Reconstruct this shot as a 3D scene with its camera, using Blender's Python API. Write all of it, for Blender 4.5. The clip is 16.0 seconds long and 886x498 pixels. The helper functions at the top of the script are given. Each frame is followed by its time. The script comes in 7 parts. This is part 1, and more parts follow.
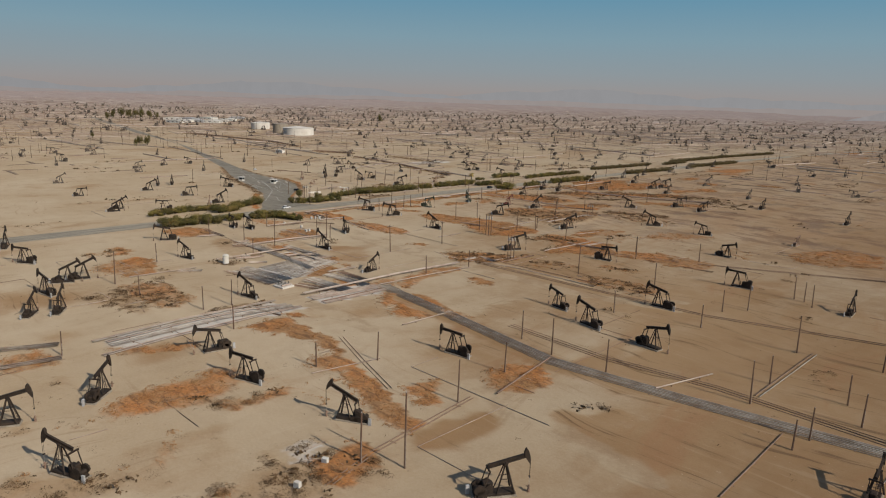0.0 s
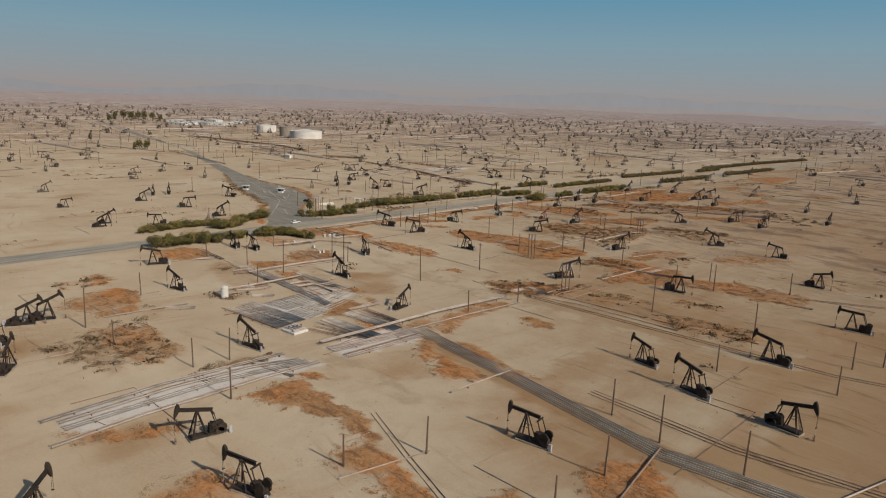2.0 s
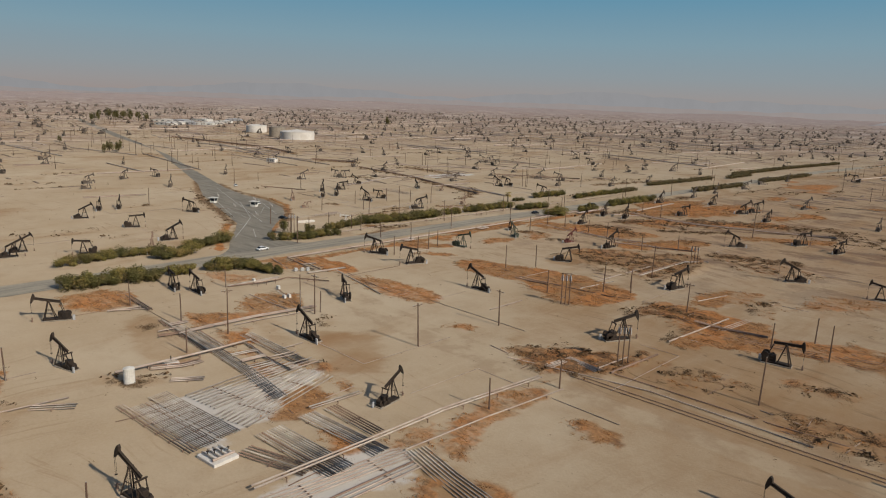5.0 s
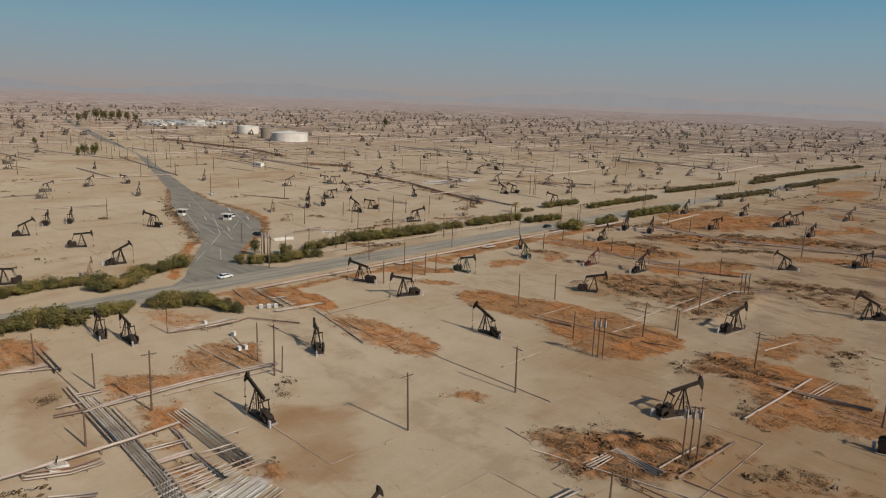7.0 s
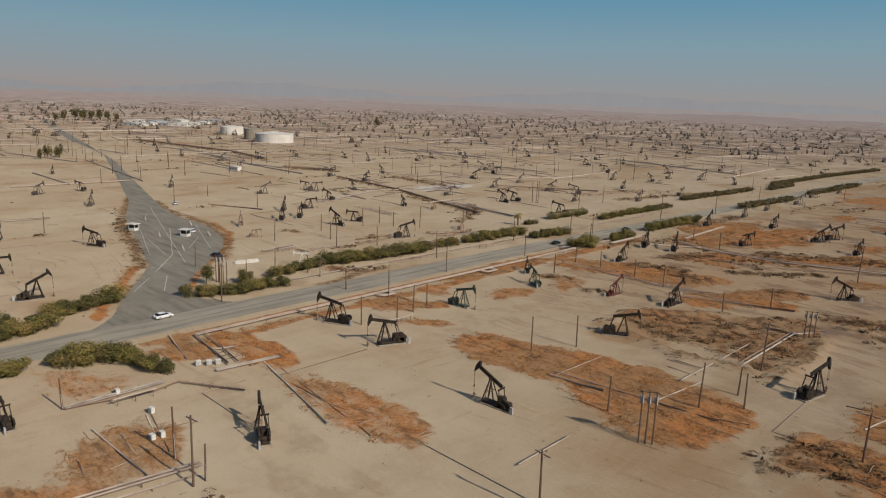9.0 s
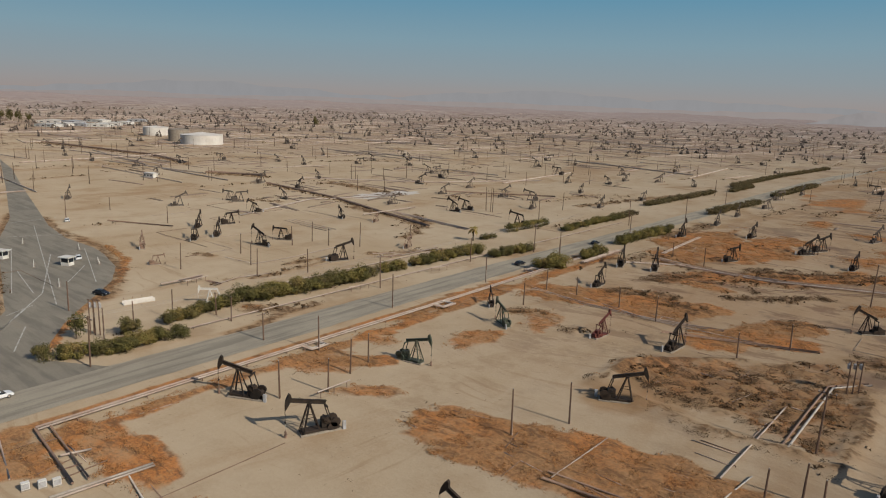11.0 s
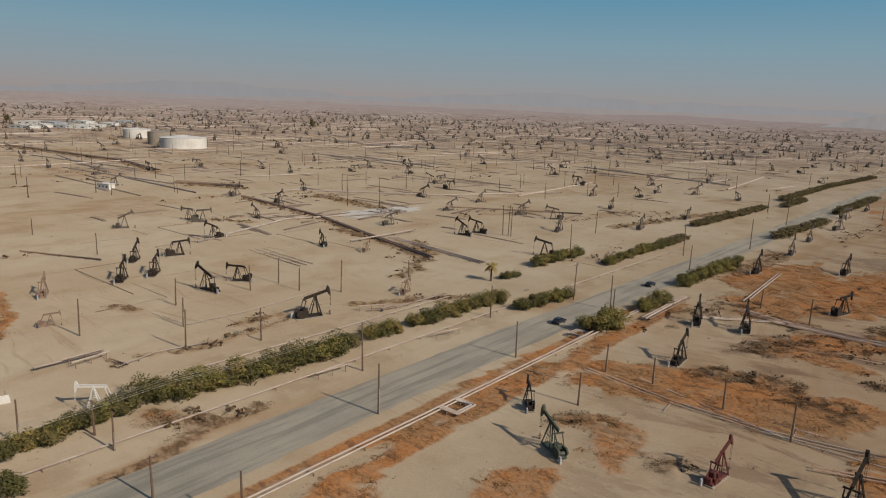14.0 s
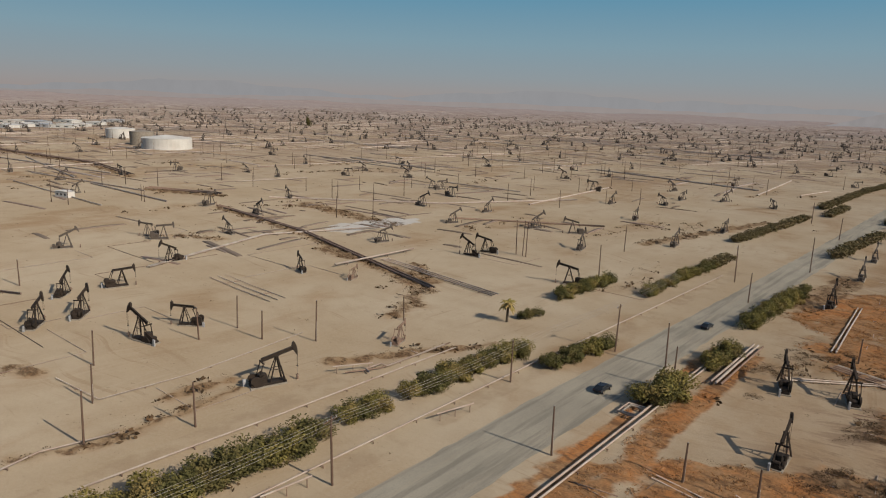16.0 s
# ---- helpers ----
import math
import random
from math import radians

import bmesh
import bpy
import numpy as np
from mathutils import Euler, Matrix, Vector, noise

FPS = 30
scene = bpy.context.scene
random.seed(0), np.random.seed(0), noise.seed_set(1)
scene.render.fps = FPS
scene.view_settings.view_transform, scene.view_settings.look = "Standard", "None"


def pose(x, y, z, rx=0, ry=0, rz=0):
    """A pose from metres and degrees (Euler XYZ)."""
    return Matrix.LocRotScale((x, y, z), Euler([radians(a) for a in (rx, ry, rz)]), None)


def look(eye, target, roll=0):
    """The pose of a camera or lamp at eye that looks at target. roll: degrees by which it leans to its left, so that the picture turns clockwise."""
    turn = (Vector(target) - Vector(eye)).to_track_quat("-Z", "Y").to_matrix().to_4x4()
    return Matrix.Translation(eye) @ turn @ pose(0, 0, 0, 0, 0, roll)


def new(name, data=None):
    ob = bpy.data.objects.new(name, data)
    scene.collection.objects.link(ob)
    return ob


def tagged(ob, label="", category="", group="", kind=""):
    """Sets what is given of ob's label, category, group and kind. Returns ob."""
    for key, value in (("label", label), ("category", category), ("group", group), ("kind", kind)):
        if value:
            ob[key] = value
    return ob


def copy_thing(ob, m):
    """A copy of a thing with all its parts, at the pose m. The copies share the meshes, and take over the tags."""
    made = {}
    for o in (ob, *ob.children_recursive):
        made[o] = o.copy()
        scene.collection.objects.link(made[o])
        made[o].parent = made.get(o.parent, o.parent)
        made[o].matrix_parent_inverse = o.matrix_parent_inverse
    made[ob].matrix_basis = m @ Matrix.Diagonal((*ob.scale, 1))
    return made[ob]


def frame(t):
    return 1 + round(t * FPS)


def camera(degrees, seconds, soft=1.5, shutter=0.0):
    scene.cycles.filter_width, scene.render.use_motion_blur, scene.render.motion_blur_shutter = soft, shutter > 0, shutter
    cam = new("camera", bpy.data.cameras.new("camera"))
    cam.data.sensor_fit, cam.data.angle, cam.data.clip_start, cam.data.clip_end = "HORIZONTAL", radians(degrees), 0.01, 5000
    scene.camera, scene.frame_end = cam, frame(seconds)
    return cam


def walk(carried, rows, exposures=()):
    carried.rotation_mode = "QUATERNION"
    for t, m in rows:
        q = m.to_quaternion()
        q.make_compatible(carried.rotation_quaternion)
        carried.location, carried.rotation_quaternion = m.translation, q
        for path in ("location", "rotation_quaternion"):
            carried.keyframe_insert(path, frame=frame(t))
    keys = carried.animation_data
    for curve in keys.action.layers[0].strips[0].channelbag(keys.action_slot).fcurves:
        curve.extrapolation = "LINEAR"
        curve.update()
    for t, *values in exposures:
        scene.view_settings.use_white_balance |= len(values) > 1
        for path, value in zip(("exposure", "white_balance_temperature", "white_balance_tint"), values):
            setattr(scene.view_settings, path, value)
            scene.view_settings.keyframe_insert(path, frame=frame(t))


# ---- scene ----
cam = camera(65.8, 16.0, soft=1.1)
METRES, EYE, TILT, LEAN, TURN = 354.4, 61.2, 0.0, 0.0, 44.2
ROWS = [
    (0.0, 0.0, 0.0, 0.0, 0.37, -12.6, -1.66),
    (0.5, -0.0105, 0.0308, -0.0011, 0.53, -12.51, -1.72),
    (1.0, -0.0196, 0.0618, -0.002, 0.66, -12.47, -1.84),
    (1.5, -0.0276, 0.0931, -0.0029, 0.76, -12.42, -1.88),
    (2.0, -0.0343, 0.1246, -0.0043, 0.82, -12.36, -1.85),
    (2.5, -0.0381, 0.1551, -0.0051, 0.83, -12.33, -1.86),
    (3.0, -0.0396, 0.1858, -0.0059, 0.83, -12.32, -1.87),
    (3.5, -0.0404, 0.217, -0.0065, 0.82, -12.35, -1.91),
    (4.0, -0.0409, 0.2487, -0.0072, 0.83, -12.41, -1.92),
    (6.5, -0.0421, 0.4063, -0.0102, 0.85, -12.4, -1.87),
    (7.0, -0.0425, 0.4372, -0.0111, 0.84, -12.38, -1.89),
    (7.5, -0.0424, 0.4678, -0.012, 0.86, -12.37, -1.88),
    (8.0, -0.0424, 0.4981, -0.0128, 0.87, -12.39, -1.92),
    (8.5, -0.0427, 0.5286, -0.0136, 0.88, -12.38, -1.94),
    (11.0, -0.0441, 0.6823, -0.0167, -4.49, -12.29, -1.91),
    (11.5, -0.0432, 0.7136, -0.0174, -4.45, -12.29, -1.94),
    (12.0, -0.0419, 0.745, -0.0179, -4.44, -12.28, -1.97),
    (12.5, -0.0405, 0.7761, -0.0189, -4.41, -12.22, -2.01),
    (13.0, -0.0388, 0.8072, -0.0194, -4.36, -12.19, -2.01),
    (13.5, -0.037, 0.8388, -0.0201, -4.33, -12.17, -2.07),
    (14.0, -0.0352, 0.8699, -0.0212, -4.3, -12.14, -2.06),
    (14.5, -0.0336, 0.9005, -0.0217, -4.29, -12.17, -2.04),
    (15.0, -0.0317, 0.9312, -0.0223, -4.28, -12.18, -2.06),
    (15.5, -0.0297, 0.9624, -0.0229, -4.26, -12.19, -2.05),
    (16.0, -0.028, 0.9942, -0.0239, -4.25, -12.24, -2.06),
]
walk(cam, [(t, pose(0, 0, EYE, TILT, LEAN, TURN) @ pose(METRES * x, METRES * y, METRES * z, 90 + pitch, roll, yaw)) for t, x, y, z, yaw, pitch, roll in ROWS])

# ---- world and sun ----
SUN_EL, SUN_AZ = radians(34.0), radians(86.0)   # azimuth clockwise from +y
world = bpy.data.worlds.new("sky")
scene.world = world
world.use_nodes = True
wn = world.node_tree
wn.nodes.clear()
sky = wn.nodes.new("ShaderNodeTexSky")
sky.sky_type, sky.sun_disc = "NISHITA", False
sky.sun_elevation, sky.sun_rotation = SUN_EL, SUN_AZ
sky.air_density, sky.dust_density, sky.ozone_density, sky.altitude = 1.0, 1.0, 2.0, 120
bg = wn.nodes.new("ShaderNodeBackground")
bg.inputs["Strength"].default_value = 0.1
# dusty haze low over the horizon, all the way round
place = wn.nodes.new("ShaderNodeTexCoord")
axes = wn.nodes.new("ShaderNodeSeparateXYZ")
wn.links.new(place.outputs["Generated"], axes.inputs[0])
haze = wn.nodes.new("ShaderNodeValToRGB")
HAZE = ((0.0, (0.295, 0.258, 0.245)), (0.012, (0.285, 0.272, 0.27)), (0.035, (0.25, 0.288, 0.31)), (0.08, (0.195, 0.30, 0.36)), (0.14, (0.115, 0.262, 0.37)), (0.4, (0.075, 0.19, 0.32)))
while len(haze.color_ramp.elements) < len(HAZE):
    haze.color_ramp.elements.new(0.5)
for stop, (at_, tone) in zip(haze.color_ramp.elements, HAZE):
    stop.position, stop.color = at_, (*(v * 10 for v in tone), 1)
wn.links.new(axes.outputs["Z"], haze.inputs[0])
fade = wn.nodes.new("ShaderNodeMapRange")
for key, value in (("From Min", 0.14), ("From Max", 0.5), ("To Min", 1.0), ("To Max", 0.0)):
    fade.inputs[key].default_value = value
wn.links.new(axes.outputs["Z"], fade.inputs["Value"])
both = wn.nodes.new("ShaderNodeMix")
both.data_type = "RGBA"
wn.links.new(fade.outputs[0], both.inputs[0])
wn.links.new(sky.outputs[0], both.inputs[6])
wn.links.new(haze.outputs[0], both.inputs[7])
wo = wn.nodes.new("ShaderNodeOutputWorld")
wn.links.new(both.outputs[2], bg.inputs[0])
wn.links.new(bg.outputs[0], wo.inputs[0])
sun = new("sun", bpy.data.lights.new("sun", "SUN"))
sun.data.energy, sun.data.angle, sun.data.color = 3.9, radians(0.5), (1.0, 0.93, 0.82)
sun_way = Vector((math.sin(SUN_AZ) * math.cos(SUN_EL), math.cos(SUN_AZ) * math.cos(SUN_EL), math.sin(SUN_EL)))
sun.matrix_world = look(sun_way * 300, (0, 0, 0))
scene.view_settings.exposure = 0.1


# ---- materials ----
def nodes_of(name):
    m = bpy.data.materials.new(name)
    m.use_nodes = True
    return m, m.node_tree, m.node_tree.nodes["Principled BSDF"]


def add(nt, kind, **values):
    n = nt.nodes.new(kind)
    for key, value in values.items():
        n.inputs[key.replace("_", " ")].default_value = value
    return n


def noise_of(nt, scale, detail=4.0, rough=0.55, stretch=None, bend=0.0):
    """Noise over the world in metres; stretch: a scale for each axis; bend: by how many metres its lines wander."""
    geo = nt.nodes.new("ShaderNodeNewGeometry")
    if bend:
        wander = add(nt, "ShaderNodeTexNoise", Scale=0.016, Detail=2.0)
        nt.links.new(geo.outputs["Position"], wander.inputs["Vector"])
        mad = nt.nodes.new("ShaderNodeVectorMath")
        mad.operation = "MULTIPLY_ADD"
        mad.inputs[1].default_value = (bend, bend, 0)
        nt.links.new(wander.outputs["Color"], mad.inputs[0])
        nt.links.new(geo.outputs["Position"], mad.inputs[2])
        n = add(nt, "ShaderNodeTexNoise", Scale=scale, Detail=detail, Roughness=rough)
        mp = nt.nodes.new("ShaderNodeMapping")
        mp.inputs["Scale"].default_value = stretch
        nt.links.new(mad.outputs[0], mp.inputs["Vector"])
        nt.links.new(mp.outputs[0], n.inputs["Vector"])
        return n.outputs["Fac"]
    n = add(nt, "ShaderNodeTexNoise", Scale=scale, Detail=detail, Roughness=rough)
    if stretch:
        mp = nt.nodes.new("ShaderNodeMapping")
        mp.inputs["Scale"].default_value = stretch
        nt.links.new(geo.outputs["Position"], mp.inputs["Vector"])
        nt.links.new(mp.outputs[0], n.inputs["Vector"])
    else:
        nt.links.new(geo.outputs["Position"], n.inputs["Vector"])
    return n.outputs["Fac"]


def span(nt, fac, lo, hi, a=0.0, b=1.0):
    n = add(nt, "ShaderNodeMapRange", From_Min=lo, From_Max=hi, To_Min=a, To_Max=b)
    n.interpolation_type = "SMOOTHSTEP"
    nt.links.new(fac, n.inputs["Value"])
    return n.outputs["Result"]


def maths(nt, op, a, b):
    n = nt.nodes.new("ShaderNodeMath")
    n.operation = op
    for i, v in enumerate((a, b)):
        if isinstance(v, (int, float)):
            n.inputs[i].default_value = v
        else:
            nt.links.new(v, n.inputs[i])
    return n.outputs[0]


def blend(nt, fac, a, b):
    n = nt.nodes.new("ShaderNodeMix")
    n.data_type = "RGBA"
    if isinstance(fac, (int, float)):
        n.inputs[0].default_value = fac
    else:
        nt.links.new(fac, n.inputs[0])
    for i, v in ((6, a), (7, b)):
        if isinstance(v, tuple):
            n.inputs[i].default_value = (*v, 1)
        else:
            nt.links.new(v, n.inputs[i])
    return n.outputs[2]


def bump_of(nt, bsdf, height, strength, distance):
    b = add(nt, "ShaderNodeBump", Strength=strength, Distance=distance)
    nt.links.new(height, b.inputs["Height"])
    nt.links.new(b.outputs[0], bsdf.inputs["Normal"])


def plain(name, col, worn, rough=0.6, metal=0.0, scale=1.2, fine=14.0, amount=0.6, bump=0.15, each=0.0, gloss=0.3):
    """A surface of one colour with broad stains and fine grain of a second; each: how much it varies from object to object."""
    m, nt, b = nodes_of(name)
    big = span(nt, noise_of(nt, scale), 0.38, 0.68, 0, amount)
    c = blend(nt, big, col, worn)
    grain = noise_of(nt, fine, 3)
    c = blend(nt, span(nt, grain, 0.35, 0.75, 0, 0.35), c, tuple(v * 0.55 for v in col))
    if each:
        info = nt.nodes.new("ShaderNodeObjectInfo")
        c = blend(nt, maths(nt, "MULTIPLY", info.outputs["Random"], each), c, worn)
    nt.links.new(c, b.inputs["Base Color"])
    b.inputs["Roughness"].default_value, b.inputs["Metallic"].default_value, b.inputs["Specular IOR Level"].default_value = rough, metal, gloss
    nt.links.new(span(nt, grain, 0.2, 0.8, rough - 0.1, min(1, rough + 0.15)), b.inputs["Roughness"])
    bump_of(nt, b, grain, bump, 0.03)
    return m


def foliage(name, dark, light, dry, dryness):
    m, nt, b = nodes_of(name)
    geo = nt.nodes.new("ShaderNodeNewGeometry")
    c = blend(nt, geo.outputs["Random Per Island"], dark, light)
    c = blend(nt, span(nt, noise_of(nt, 0.25, 3), 0.45, 0.7, 0, dryness), c, dry)
    nt.links.new(c, b.inputs["Base Color"])
    b.inputs["Roughness"].default_value = 0.9
    b.inputs["Specular IOR Level"].default_value = 0.06
    return m


def soil_material():
    m, nt, b = nodes_of("desert_soil")
    att = nt.nodes.new("ShaderNodeAttribute")
    att.attribute_name = "soil"
    sep = nt.nodes.new("ShaderNodeSeparateColor")
    nt.links.new(att.outputs["Color"], sep.inputs[0])
    scrub, brown, track, grey = sep.outputs[0], sep.outputs[1], sep.outputs[2], att.outputs["Alpha"]
    broad = noise_of(nt, 0.018, 5, 0.6)
    mid = noise_of(nt, 0.12, 6, 0.62)
    fine = noise_of(nt, 1.6, 6, 0.65)
    grit = noise_of(nt, 9.0, 3)
    streak = noise_of(nt, 0.07, 7, 0.65, (1.0, 0.18, 1.0), 40)
    clump = noise_of(nt, 0.42, 6, 0.72)
    c = blend(nt, span(nt, broad, 0.3, 0.7), (0.328, 0.24, 0.147), (0.39, 0.306, 0.206))
    c = blend(nt, span(nt, mid, 0.42, 0.72, 0, 0.35), c, (0.265, 0.19, 0.115))
    c = blend(nt, span(nt, streak, 0.55, 0.72, 0, 0.4), c, (0.27, 0.175, 0.098))
    c = blend(nt, span(nt, fine, 0.35, 0.75, 0, 0.25), c, (0.44, 0.355, 0.25))
    # wheel ruts and graded lines along the lease roads
    rutx = noise_of(nt, 0.5, 6, 0.65, (0.06, 1.0, 1.0), 34)
    ruty = noise_of(nt, 0.5, 6, 0.65, (1.0, 0.06, 1.0), 34)
    where = noise_of(nt, 0.022, 3)
    c = blend(nt, maths(nt, "MULTIPLY", span(nt, rutx, 0.54, 0.66, 0, 0.42), span(nt, where, 0.5, 0.6)), c, (0.235, 0.15, 0.083))
    c = blend(nt, maths(nt, "MULTIPLY", span(nt, ruty, 0.55, 0.67, 0, 0.42), span(nt, where, 0.4, 0.5, 1, 0)), c, (0.24, 0.16, 0.092))
    c = blend(nt, maths(nt, "MULTIPLY", span(nt, ruty, 0.34, 0.44, 0.18, 0), span(nt, where, 0.45, 0.55)), c, (0.44, 0.36, 0.255))
    worn = maths(nt, "ADD", maths(nt, "MULTIPLY", mid, 0.7), maths(nt, "MULTIPLY", streak, 1.1))
    d = span(nt, maths(nt, "ADD", brown, worn), 0.88, 1.88, 0, 0.9)
    c = blend(nt, d, c, blend(nt, span(nt, broad, 0.42, 0.6), (0.232, 0.135, 0.064), (0.272, 0.17, 0.087)))
    redder = maths(nt, "MULTIPLY", span(nt, streak, 0.53, 0.66, 0, 0.4), span(nt, brown, 0.3, 0.8))
    c = blend(nt, redder, c, (0.26, 0.13, 0.065))
    c = blend(nt, maths(nt, "MULTIPLY", span(nt, rutx, 0.57, 0.66, 0, 0.7), span(nt, brown, 0.35, 0.8)), c, (0.11, 0.066, 0.036))
    c = blend(nt, maths(nt, "MULTIPLY", span(nt, rutx, 0.36, 0.42, 0.2, 0), span(nt, brown, 0.35, 0.8)), c, (0.38, 0.29, 0.19))
    t = span(nt, maths(nt, "ADD", track, maths(nt, "MULTIPLY", streak, 0.7)), 0.5, 1.0, 0, 0.6)
    c = blend(nt, t, c, blend(nt, span(nt, mid, 0.4, 0.6), (0.37, 0.285, 0.185), (0.28, 0.2, 0.125)))
    g = span(nt, maths(nt, "ADD", maths(nt, "MULTIPLY", grey, 0.8), maths(nt, "MULTIPLY", clump, 1.1)), 0.72, 1.2, 0, 0.85)
    c = blend(nt, g, c, (0.44, 0.405, 0.36))
    # the wide plain: darker scrubby soil, gullies, pale graded ground and painted haze mixed
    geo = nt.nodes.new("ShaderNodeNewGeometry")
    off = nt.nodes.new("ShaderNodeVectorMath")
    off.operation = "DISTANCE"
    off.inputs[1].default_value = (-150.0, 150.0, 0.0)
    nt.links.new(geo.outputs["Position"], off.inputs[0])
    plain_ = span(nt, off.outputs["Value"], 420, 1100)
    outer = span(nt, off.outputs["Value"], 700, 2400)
    gully = noise_of(nt, 0.013, 6, 0.6)
    vast = noise_of(nt, 0.0055, 6, 0.58)
    wash = noise_of(nt, 0.034, 8, 0.7)
    # soil greyed with distance, standing in for aerial haze
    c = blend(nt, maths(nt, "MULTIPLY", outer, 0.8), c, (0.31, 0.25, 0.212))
    comb = noise_of(nt, 0.085, 8, 0.75, (0.3, 1.0, 1.0), 30)
    axes = nt.nodes.new("ShaderNodeSeparateXYZ")
    nt.links.new(geo.outputs["Position"], axes.inputs[0])
    lease = maths(nt, "MULTIPLY", span(nt, axes.outputs["X"], -296, -250), span(nt, axes.outputs["Y"], 230, 360))
    ploughed = maths(nt, "MAXIMUM", plain_, lease)
    c = blend(nt, maths(nt, "MULTIPLY", span(nt, broad, 0.4, 0.6, 0.15, 0.5), lease), c, (0.28, 0.175, 0.098))
    c = blend(nt, maths(nt, "MULTIPLY", span(nt, comb, 0.51, 0.58, 0, 0.75), ploughed), c, (0.165, 0.098, 0.06))
    c = blend(nt, maths(nt, "MULTIPLY", span(nt, vast, 0.47, 0.58, 0, 0.4), plain_), c, (0.24, 0.165, 0.125))
    c = blend(nt, maths(nt, "MULTIPLY", span(nt, gully, 0.52, 0.6, 0, 0.5), plain_), c, (0.19, 0.128, 0.10))
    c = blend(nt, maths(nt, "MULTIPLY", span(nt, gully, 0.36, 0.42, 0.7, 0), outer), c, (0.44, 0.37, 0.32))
    c = blend(nt, maths(nt, "MULTIPLY", span(nt, wash, 0.53, 0.62, 0, 0.6), ploughed), c, (0.15, 0.10, 0.07))
    c = blend(nt, maths(nt, "MULTIPLY", span(nt, wash, 0.36, 0.43, 0.6, 0), plain_), c, (0.46, 0.38, 0.30))
    # farthest soil takes on the colour of the horizon haze
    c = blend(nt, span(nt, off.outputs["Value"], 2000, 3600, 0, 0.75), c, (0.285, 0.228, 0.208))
    rusty = blend(nt, span(nt, fine, 0.35, 0.68), (0.40, 0.158, 0.047), (0.23, 0.098, 0.038))
    rusty = blend(nt, span(nt, clump, 0.52, 0.7, 0, 0.5), rusty, (0.34, 0.22, 0.11))
    rusty = blend(nt, span(nt, mid, 0.45, 0.7, 0, 0.6), rusty, (0.32, 0.215, 0.12))
    rusty = blend(nt, span(nt, noise_of(nt, 0.045, 4, 0.6), 0.42, 0.58, 0, 0.7), rusty, blend(nt, span(nt, fine, 0.35, 0.65), (0.29, 0.17, 0.082), (0.19, 0.105, 0.05)))
    # wisps of darker straw lying along the wind
    wisp = noise_of(nt, 0.55, 6, 0.7, (0.35, 1.0, 1.0), 12)
    rusty = blend(nt, span(nt, wisp, 0.5, 0.62, 0, 0.75), rusty, (0.115, 0.06, 0.03))
    patchy = noise_of(nt, 0.2, 5, 0.65)
    s = span(nt, maths(nt, "ADD", maths(nt, "MULTIPLY", scrub, 1.0), maths(nt, "ADD", maths(nt, "MULTIPLY", clump, 0.6), maths(nt, "ADD", maths(nt, "MULTIPLY", patchy, 0.9), maths(nt, "MULTIPLY", wisp, 0.3)))), 1.25, 1.75, 0, 0.97)
    c = blend(nt, s, c, rusty)
    # dead litter in dark clumps where brush stands
    grown = nt.nodes.new("ShaderNodeAttribute")
    grown.attribute_name = "brush"
    litter = maths(nt, "ADD", maths(nt, "MULTIPLY", noise_of(nt, 0.5, 6, 0.7, (0.6, 1.0, 1.0), 8), 1.3), maths(nt, "MULTIPLY", grown.outputs["Fac"], 0.62))
    c = blend(nt, maths(nt, "MULTIPLY", span(nt, litter, 1.1, 1.4, 0, 0.9), span(nt, grown.outputs["Fac"], 0.1, 0.5)), c, blend(nt, span(nt, fine, 0.35, 0.65), (0.14, 0.076, 0.037), (0.06, 0.038, 0.022)))
    speck = noise_of(nt, 0.8, 4, 0.75)
    c = blend(nt, maths(nt, "MULTIPLY", span(nt, speck, 0.6, 0.7, 0, 0.7), span(nt, noise_of(nt, 0.05, 4), 0.48, 0.62, 0.1, 1)), c, (0.14, 0.09, 0.05))
    c = blend(nt, span(nt, speck, 0.28, 0.36, 0.35, 0), c, (0.46, 0.385, 0.28))
    c = blend(nt, span(nt, grit, 0.55, 0.8, 0, 0.2), c, (0.15, 0.105, 0.06))
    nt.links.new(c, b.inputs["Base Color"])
    b.inputs["Roughness"].default_value = 0.95
    b.inputs["Diffuse Roughness"].default_value = 0.25
    b.inputs["Specular IOR Level"].default_value = 0.05
    bump_of(nt, b, maths(nt, "ADD", maths(nt, "MULTIPLY", mid, 2.5), fine), 0.32, 0.35)
    return m


